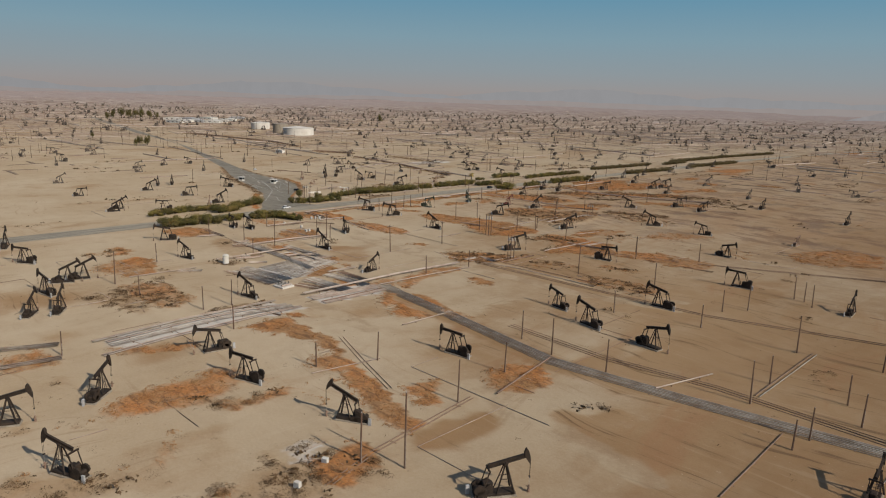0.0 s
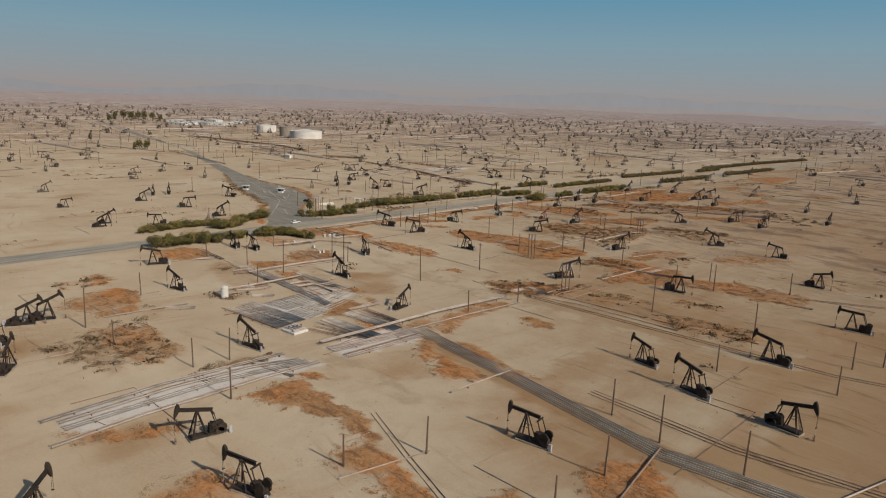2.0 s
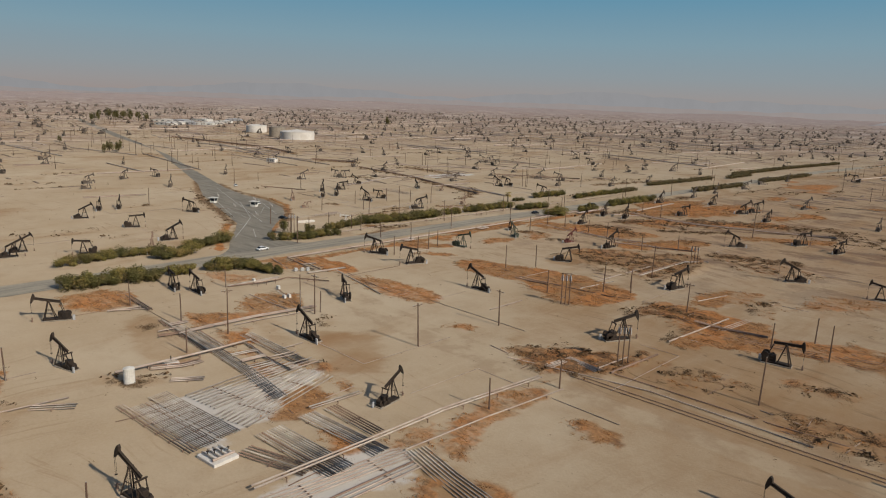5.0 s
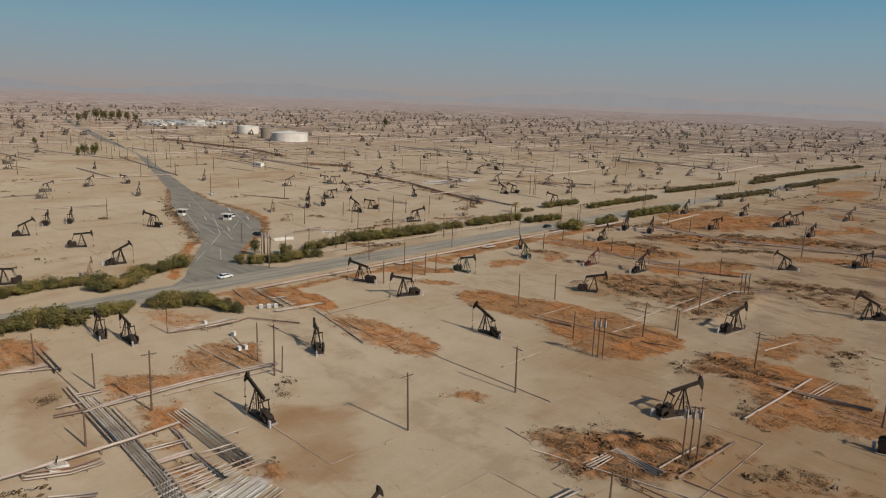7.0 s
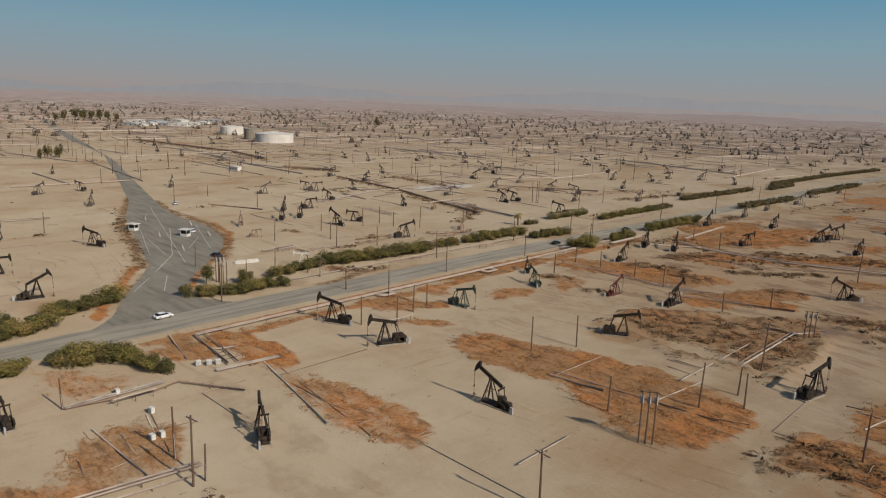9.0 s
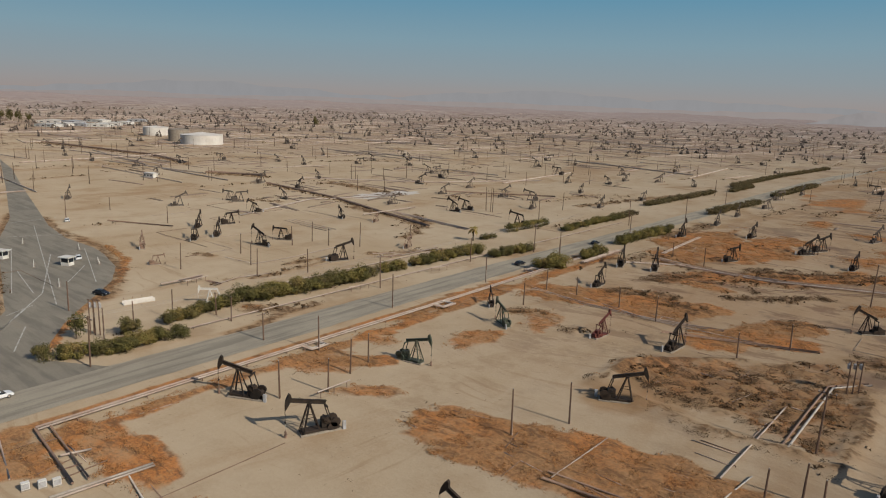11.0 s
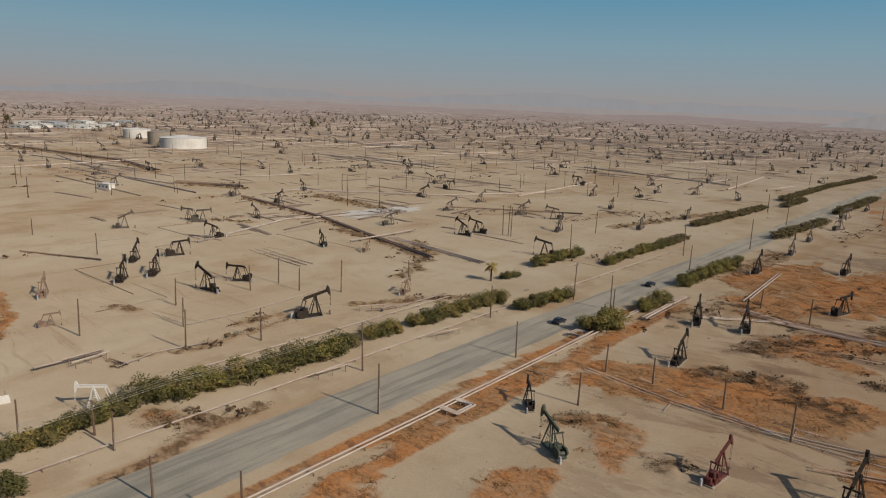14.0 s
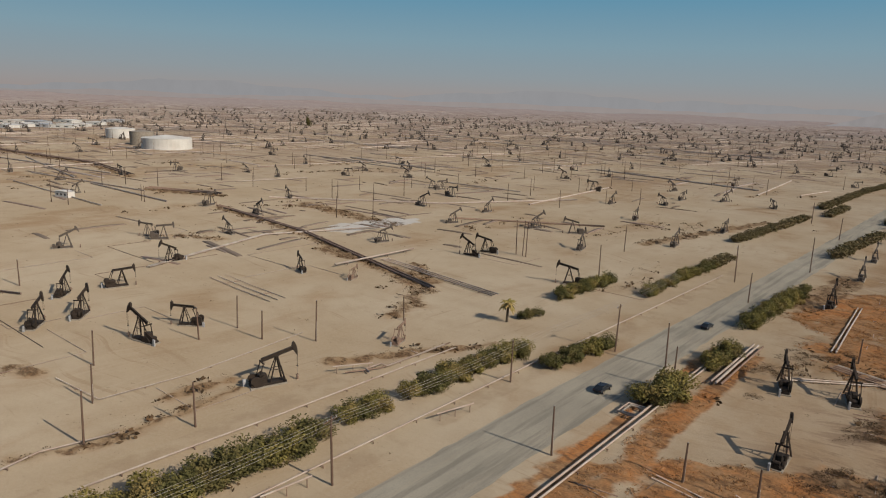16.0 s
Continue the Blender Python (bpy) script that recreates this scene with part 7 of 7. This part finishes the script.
def far_banks(name, count, seed, size, material, near, label):
    """Low graded banks and brush rows along the lease lines, far out."""
    bm = bmesh.new()
    slab(bm, [(-0.5, -0.1), (-0.42, 0.5), (0.1, 0.8), (0.45, 0.4), (0.5, -0.1)], -0.5, 0.5)
    bmesh.ops.recalc_face_normals(bm, faces=bm.faces)
    bmesh.ops.triangulate(bm, faces=bm.faces)
    bm.verts.index_update()
    v = np.array([tuple(p.co) for p in bm.verts])
    f = np.array([[p.index for p in face.verts] for face in bm.faces])
    bm.free()
    rng = np.random.RandomState(seed)
    d = rng.uniform(0, 1, count) ** 0.8 * 2300 + near
    a = rng.uniform(-0.75, 0.75, count) + math.pi * 0.75
    x, y = -100 + d * np.cos(a), 100 + d * np.sin(a)
    ok = ~((x > -380) & (x < -250)) & (far_from(np.array([(-318.0, 200.0), (-440.0, 258.0), (-960.0, 386.0), (-1500.0, 505.0)]), x, y) > 60) & (waves(x, y, 300, seed + 1) > -0.35)
    x, y, d = x[ok], y[ok], d[ok]
    long, wide, tall = rng.uniform(size[0], size[1], len(x)), rng.uniform(0.8, 2.4, len(x)) * (0.6 + d / 1500), rng.uniform(0.2, 0.7, len(x))
    turn = np.where(rng.uniform(0, 1, len(x)) < 0.6, 0.0, math.pi / 2) + rng.normal(0, 0.1, len(x))
    lx, ly = v[None, :, 0] * long[:, None], v[None, :, 1] * wide[:, None]
    c, s = np.cos(turn)[:, None], np.sin(turn)[:, None]
    wx, wy = x[:, None] + lx * c - ly * s, y[:, None] + lx * s + ly * c
    out = np.stack([wx, wy, height(wx, wy) + v[None, :, 2] * tall[:, None]], -1).reshape(-1, 3)
    faces = (f[None] + (np.arange(len(x)) * len(v))[:, None, None]).reshape(-1, 3)
    tagged(new(name, soup(name, out, faces, material)), label, "bank", kind="stuff")


# these rows use brush lightened for distance haze
far_banks("brush_rows", 4400, 51, (3, 30), FAR_BRUSH, 430, "long low rows of dark brush far over the plain")
far_banks("pale_banks", 800, 53, (10, 60), PALE, 640, "long pale graded banks and roads far over the plain")
far_banks("rust_banks", 1600, 55, (5, 36), PALE_RUST, 430, "long rusty brown banks and pipe rows over the plain")


# ---- gate plaza and cars ----
def car(x, y, heading, paint, label):
    root = new("car")
    bm = bmesh.new()
    slab(bm, [(-2.3, 0.35), (-2.35, 0.75), (-2.15, 0.95), (-1.0, 1.0), (1.1, 0.98), (2.1, 0.82), (2.3, 0.6), (2.25, 0.32)], -0.9, 0.9)
    bmesh.ops.recalc_face_normals(bm, faces=bm.faces)
    bmesh.ops.bevel(bm, geom=list(bm.edges), offset=0.06, segments=1, affect="EDGES")
    body = part("body", bm, paint, root)
    bm = bmesh.new()
    slab(bm, [(-1.95, 0.97), (-1.35, 1.4), (0.35, 1.42), (1.15, 0.98)], -0.76, 0.76)
    bmesh.ops.recalc_face_normals(bm, faces=bm.faces)
    part("cabin_glass", bm, GLASS, root, "dark tinted windows")
    bm = bmesh.new()
    box(bm, (-0.5, 0, 1.43), (1.7, 1.4, 0.06), bevel=0.02)
    part("roof", bm, paint, root)
    for wx in (-1.4, 1.4):
        for wy in (-0.84, 0.84):
            bm = bmesh.new()
            rod(bm, (wx, wy - 0.11, 0.34), (wx, wy + 0.11, 0.34), 0.34, 0.34, 14)
            tyre = part("wheel", bm, RUBBER, root)
            bm = bmesh.new()
            rod(bm, (wx, wy - 0.125, 0.34), (wx, wy + 0.125, 0.34), 0.2, 0.2, 10)
            part("rim", bm, STEEL, tyre)
    for wy in (-0.6, 0.6):
        bm = bmesh.new()
        box(bm, (2.27, wy, 0.66), (0.06, 0.34, 0.14))
        part("headlight", bm, GREYCAN, root, "clear headlight")
        bm = bmesh.new()
        box(bm, (-2.34, wy, 0.76), (0.05, 0.32, 0.14))
        part("tail_light", bm, RED, root, "red tail light")
    root.matrix_basis = pose(x, y, 0.05, 0, 0, heading)
    return tagged(root, label, "car", "cars of the oilfield road")


def booth(x, y, turn):
    root = new("gate_booth")
    bm = bmesh.new()
    for sx in (-1.4, 1.4):
        for sy in (-1.1, 1.1):
            box(bm, (sx, sy, 1.3), (0.14, 0.14, 2.6))
    box(bm, (0, 0, 0.55), (2.8, 2.2, 1.1))
    part("wall", bm, WHITE, root)
    bm = bmesh.new()
    box(bm, (0, 0, 1.7), (2.7, 2.1, 1.2))
    part("window", bm, GLASS, root, "dark glazed upper band")
    bm = bmesh.new()
    box(bm, (0, 0, 2.75), (4.2, 3.4, 0.3), bevel=0.05)
    part("roof", bm, WHITE, root)
    root.matrix_basis = pose(x, y, 0.06, 0, 0, turn)
    return tagged(root, "small white gate booth on the asphalt plaza", "booth")


def barrier(x, y, turn, long):
    root = new("traffic_island")
    bm = bmesh.new()
    box(bm, (0, 0, 0.09), (long, 0.9, 0.2), bevel=0.05)
    part("kerb", bm, CONCRETE, root)
    for k in (-0.45, 0, 0.45):
        bm = bmesh.new()
        rod(bm, (k * long, 0, 0.15), (k * long, 0, 1.15), 0.09, 0.09, 8)
        part("bollard", bm, WHITE, root, "white painted bollard")
    root.matrix_basis = pose(x, y, 0.06, 0, 0, turn)
    return tagged(root, "low concrete traffic island with white bollards", "traffic island", "islands of the gate plaza")


def box_building(x, y, turn, size, label, paint=None):
    sx, sy, sz = size
    root = new("building")
    bm = bmesh.new()
    box(bm, (0, 0, sz / 2 - 0.3), (sx, sy, sz + 0.6))
    part("wall", bm, paint or WHITE, root)
    bm = bmesh.new()
    slab(bm, [(-sx / 2 - 0.3, sz), (0, sz + sx * 0.03), (sx / 2 + 0.3, sz)], -sy / 2 - 0.3, sy / 2 + 0.3)
    bmesh.ops.recalc_face_normals(bm, faces=bm.faces)
    part("roof", bm, paint or WHITE, root)
    for k in (-0.3, 0, 0.3):
        bm = bmesh.new()
        box(bm, (k * sx, -sy / 2 - 0.03, sz * 0.5), (sx * 0.12, 0.1, sz * 0.3))
        part("window", bm, GLASS, root, "dark window")
    root.matrix_basis = pose(x, y, float(height(x, y)), 0, 0, turn)
    return tagged(root, label, "building", "distant low buildings")


def tank(x, y, radius, tall, paint, label):
    root = new("storage_tank")
    bm = bmesh.new()
    bmesh.ops.create_cone(bm, cap_ends=True, segments=40, radius1=radius, radius2=radius, depth=tall, matrix=Matrix.Translation((0, 0, tall / 2)))
    part("shell", bm, paint, root)
    bm = bmesh.new()
    bmesh.ops.create_cone(bm, cap_ends=True, segments=40, radius1=radius * 1.01, radius2=0.2, depth=radius * 0.12, matrix=Matrix.Translation((0, 0, tall + radius * 0.06)))
    part("roof", bm, paint, root)
    for k in (0.33, 0.66, 0.98):
        bm = bmesh.new()
        bmesh.ops.create_cone(bm, cap_ends=False, segments=40, radius1=radius * 1.006, radius2=radius * 1.006, depth=0.25, matrix=Matrix.Translation((0, 0, tall * k)))
        part("ring", bm, paint, root)
    root.matrix_basis = pose(x, y, float(height(x, y)))
    return tagged(root, label, "storage tank", "storage tanks")


def tree(x, y, tall, seed, words):
    rng = random.Random(seed)
    root = new("tree")
    bm = bmesh.new()
    rod(bm, (0, 0, -0.3), (0.1, 0, tall * 0.45), tall * 0.035, tall * 0.02, 8)
    for k in range(6):
        a = k * 1.05 + rng.uniform(-.3, .3)
        rod(bm, (0.05, 0, tall * (0.25 + 0.03 * k)), (math.cos(a) * tall * .25, math.sin(a) * tall * .25, tall * rng.uniform(.5, .75)), tall * 0.015, tall * 0.005, 6)
    part("trunk", bm, BARK, root)
    me = leaf_cloud("crown", rng, tall * 0.36, tall * 0.95, 700, tall * 0.055, OLEANDER)
    crown = part("crown", me, None, root)
    crown.location.z = tall * 0.12
    root.matrix_basis = pose(x, y, float(height(x, y)), 0, 0, rng.uniform(0, 360))
    return tagged(root, words, "tree", "distant trees")


def palm(x, y, tall):
    rng = random.Random(4)
    root = new("palm_tree")
    bm = bmesh.new()
    rod(bm, (0, 0, -0.3), (0.15, 0, tall * 0.62), 0.35, 0.26, 10)
    part("trunk", bm, BARK, root)
    for k in range(30):
        a, lift = k * 2.4, rng.uniform(-0.6, 1.1)
        bm = bmesh.new()
        prev = None
        for i in range(7):
            u = i / 6
            r = 2.3 * u
            z = tall * 0.62 + lift * r - 0.32 * r * r
            c = Vector((math.cos(a) * r, math.sin(a) * r, z))
            half = 0.42 * math.sin(math.pi * min(1, u * 0.85 + 0.12))
            s = Vector((-math.sin(a), math.cos(a), 0)) * half
            row = [bm.verts.new(c - s - Vector((0, 0, half * .4))), bm.verts.new(c), bm.verts.new(c + s - Vector((0, 0, half * .4)))]
            if prev:
                for j in range(2):
                    bm.faces.new((prev[j], prev[j + 1], row[j + 1], row[j]))
            prev = row
        part("frond", bm, PALM, root)
    root.matrix_basis = pose(x, y, 0)
    return tagged(root, "short shaggy palm with yellow-green fronds beside the hedge", "palm tree")


def painted_line(a, b, wide):
    """A faded stripe laid on the asphalt."""
    bm = bmesh.new()
    a, b = Vector(a), Vector(b)
    n = max(1, int((b - a).length / 4))
    for i in range(n):
        p, q = a.lerp(b, (i + 0.05) / n), a.lerp(b, (i + 0.9) / n)
        bar(bm, (p.x, p.y, 0.067), (q.x, q.y, 0.067), wide, 0.008)
    return tagged(part("road_marking", bm, LINE), "faded pale stripe on the asphalt", "road marking", kind="structure")


def trough(x, y, turn):
    root = new("concrete_trough")
    bm = bmesh.new()
    box(bm, (0, 0, 0.1), (8, 1.6, 0.3), bevel=0.03)
    part("floor_slab", bm, PALETANK, root)
    for s in (-0.72, 0.72):
        bm = bmesh.new()
        box(bm, (0, s, 0.5), (8, 0.16, 0.9), bevel=0.02)
        part("side_wall", bm, PALETANK, root)
    for k in (-3.5, -1.2, 1.2, 3.5):
        bm = bmesh.new()
        rod(bm, (k, 0.9, -0.1), (k, 0.9, 1.7), 0.06, 0.06, 6)
        part("post", bm, RUST, root)
    root.matrix_basis = pose(x, y, 0, 0, 0, turn)
    return tagged(root, "long low white concrete trough on bare sand", "trough")


def loading_arm(x, y, turn):
    root = new("pipe_rack")
    bm = bmesh.new()
    rod(bm, (-4, 0, 1.5), (4, 0, 1.5), 0.14, 0.14, 8)
    part("pipe", bm, PALE, root)
    for k in (-3.2, 0, 3.2):
        bm = bmesh.new()
        rod(bm, (k, 0, -0.1), (k, 0, 1.4), 0.08, 0.08, 6)
        part("leg", bm, RUST, root)
    root.matrix_basis = pose(x, y, 0, 0, 0, turn)
    return tagged(root, "raised pale pipe on short rusty legs", "pipe rack", "raised pipe racks")


def manifold(x, y, turn):
    """A valve platform at the end of the pipe racks."""
    root = new("valve_manifold")
    bm = bmesh.new()
    box(bm, (0, 0, 0.3), (5.0, 4.6, 0.6), bevel=0.06)
    part("platform", bm, PALETANK, root, "pale concrete platform")
    for k in (-1.5, -0.5, 0.5, 1.5):
        bm = bmesh.new()
        rod(bm, (-2.2, k, 0.95), (1.6, k, 0.95), 0.14, 0.14, 8)
        part("pipe", bm, STEEL, root)
        bm = bmesh.new()
        rod(bm, (0.4 * k, k, 0.95), (0.4 * k, k, 1.55), 0.1, 0.08, 6)
        rod(bm, (0.4 * k, k, 1.55), (0.4 * k, k, 1.62), 0.26, 0.26, 10)
        part("valve", bm, BLACK, root, "dark hand-wheel valve")
    bm = bmesh.new()
    rod(bm, (1.6, -2.0, 0.95), (1.6, 2.0, 0.95), 0.22, 0.22, 8)
    part("header_pipe", bm, PALE, root)
    root.matrix_basis = pose(x, y, 0, 0, 0, turn)
    return tagged(root, "pale concrete valve platform beside the pipe racks", "valve manifold", "valve platforms of the pipe yard")


def white_tank(x, y, tall, radius, label):
    root = new("upright_tank")
    bm = bmesh.new()
    rod(bm, (0, 0, -0.1), (0, 0, tall), radius, radius, 18)
    part("shell", bm, WHITE, root)
    bm = bmesh.new()
    rod(bm, (0, 0, tall), (0, 0, tall + radius * 0.3), radius * 1.02, radius * 0.3, 18)
    part("lid", bm, WHITE, root)
    bm = bmesh.new()
    rod(bm, (radius * 0.9, 0, 0.4), (radius + 1.1, 0, 0.4), 0.08, 0.08, 6)
    part("outlet_pipe", bm, RUST, root)
    root.matrix_basis = pose(x, y, 0, 0, 0, 40 * x)
    return tagged(root, label, "tank", "small tanks of the oilfield")


def meter_box(x, y, turn):
    """A white metal cabinet on a low plinth."""
    root = new("utility_cabinet")
    bm = bmesh.new()
    box(bm, (0, 0, 0.1), (1.7, 1.2, 0.3), bevel=0.03)
    part("plinth", bm, CONCRETE, root)
    bm = bmesh.new()
    box(bm, (0, 0, 0.95), (1.5, 1.0, 1.45), bevel=0.05)
    part("body", bm, WHITE, root)
    bm = bmesh.new()
    box(bm, (0, -0.52, 0.95), (1.2, 0.05, 1.15), bevel=0.01)
    part("door", bm, GREYCAN, root)
    root.matrix_basis = pose(x, y, 0, 0, 0, turn) @ Matrix.Scale(0.72, 4)
    return tagged(root, "chalky white metal utility cabinet on sand", "utility cabinet", "cabinets of the oilfield")


manifold(-183.8, 116.2, 6)
manifold(-227.0, 127.5, 90).scale = (0.55, 0.55, 0.9)
white_tank(-222.5, 117.0, 3.2, 1.1, "squat white upright tank among the wells")
for kx, ky, kt in ((-263.3, 176.6, 10), (-253.5, 174.2, 0), (-253.6, 172.6, 5), (-278.6, 192.8, 80), (-277.5, 194.6, 80), (-276.6, 196.2, 80), (-274.9, 175.1, 0), (-83.5, 54.5, 20), (-86.5, 62.0, 20)):
    meter_box(kx, ky, kt)
transformer_bank(-335.0, 227.5, 8.5)
hedge([(-405.0, 269.5), (-430.0, 271.5), (-470.0, 271.5), (-530.0, 291.0)], 1.3, 1.8)
hedge([(-455.0, 243.0), (-500.0, 259.0), (-560.0, 277.0)], 1.2, 1.6)
palm(-342.7, 380.5, 8.0)
hedge([(-341.0, 384.5), (-340.5, 391.0)], 2.2, 3)
car(-306.0, 359.3, 90, PAINT_DARK, 'black saloon car driving on the main road')
car(-304.9, 412.7, 90, PAINT_DARK, 'dark grey saloon car driving on the main road')
car(-365.8, 242.8, 20, PAINT_DARK, 'black car with pale bonnet on the gate plaza')
car(-313.1, 200.7, 95, PAINT_WHITE, 'white car waiting at the road junction')
car(-411.2, 255.9, 160, PAINT_WHITE, 'white car beside the gate plaza')
car(-481.7, 281.1, 160, PAINT_WHITE, 'white pickup on the side road')
trough(-352.3, 246.4, 80)
loading_arm(-361.4, 267.2, 93)
loading_arm(-319.3, 331.3, 76)
loading_arm(-359.0, 267.4, 98)
loading_arm(-269.9, 176.5, 90)
loading_arm(-272.0, 243.9, 89)
loading_arm(-346.0, 332.4, 60)
loading_arm(-320.7, 297.0, 84)
booth(-405.0, 250.0, 25)
booth(-427.6, 239.0, 25)
barrier(-411.7, 242.6, 160, 7)
barrier(-383.2, 238.8, 160, 7)
barrier(-448.9, 252.5, 160, 7)
barrier(-402.4, 258.5, 160, 7)
barrier(-427.1, 262.8, 160, 7)
tank(-859.2, 573.8, 22, 10, PALETANK, 'large pale dusty storage tank on the plain')
tank(-908.2, 574.8, 11, 13, CONCRETE, 'tall beige storage tank beside a larger one')
tank(-1013.8, 604.1, 15, 10, PALETANK, 'white storage tank behind the others')
box_building(-1229.1, 561.8, 20, (34, 20, 4), 'distant low white industrial building', WHITE)
box_building(-1253.8, 589.6, 27, (40, 24, 4), 'distant low white industrial building', PALETANK)
box_building(-1237.8, 607.4, 34, (30, 18, 4), 'distant low white industrial building', GREYCAN)
box_building(-1221.6, 625.4, 41, (36, 21, 4), 'distant low white industrial building', WHITE)
box_building(-1247.3, 657.5, 48, (28, 16, 4), 'distant low white industrial building', PALETANK)
box_building(-1327.2, 629.6, 25, (40, 24, 4), 'distant low white industrial building', GREYCAN)
box_building(-1291.3, 695.6, 32, (30, 18, 4), 'distant low white industrial building', WHITE)
box_building(-1344.1, 610.2, 39, (36, 21, 4), 'distant low white industrial building', PALETANK)
box_building(-1377.6, 764.3, 46, (30, 18, 4), 'distant low white industrial building', GREYCAN)
box_building(-1359.7, 688.2, 23, (34, 20, 4), 'distant low white industrial building', WHITE)
box_building(-606.7, 383.2, 15, (9, 4, 3), 'small pale shed among the wells', PALETANK)
tree(-1403.6, 514.8, 16, 1, 'distant dark green tree in a row')
tree(-1428.2, 540.1, 20, 2, 'distant dark green tree in a row')
tree(-1402.1, 544.2, 18, 3, 'distant dark green tree in a row')
tree(-1401.5, 557.1, 17, 4, 'distant dark green tree in a row')
tree(-1426.6, 580.7, 18, 5, 'distant dark green tree in a row')
tree(-1375.0, 573.9, 16, 6, 'distant dark green tree in a row')
tree(-1374.2, 588.1, 14, 7, 'distant dark green tree in a row')
tree(-1380.0, 495.7, 14, 8, 'distant dark green tree in a row')
tree(-1178.1, 1000.6, 17, 30, 'lone tall dark tree on the plain')
tree(-750.8, 301.3, 10, 40, 'dusty grey-green tree beside the side road')
tree(-753.2, 310.3, 11, 41, 'dusty grey-green tree beside the side road')
tree(-883.4, 298.5, 7, 42, 'dusty grey-green tree beside the side road')
tree(-742.1, 294.0, 8, 43, 'dusty grey-green tree beside the side road')
tree(-335.3, 223.4, 6, 50, 'dark bushy tree beside the road junction')
painted_line((-491.7, 263.4), (-494.2, 281.8), 0.25)
painted_line((-463.1, 251.8), (-454.4, 270.2), 0.25)
painted_line((-407.7, 236.4), (-379.0, 230.6), 0.25)
painted_line((-479.9, 267.6), (-364.4, 230.7), 0.25)
painted_line((-384.6, 241.7), (-401.6, 253.8), 0.25)
painted_line((-363.1, 218.5), (-368.2, 226.7), 0.25)
painted_line((-441.7, 246.4), (-382.9, 226.5), 0.25)
painted_line((-425.9, 264.2), (-379.3, 247.4), 0.25)
painted_line((-340.0, 204.0), (-366.0, 224.0), 0.3)
painted_line((-336.0, 211.0), (-352.0, 219.0), 0.3)
painted_line((-352.9, 213.9), (-377.5, 232.2), 0.3)
painted_line((-377.5, 232.2), (-424.5, 252.5), 0.3)
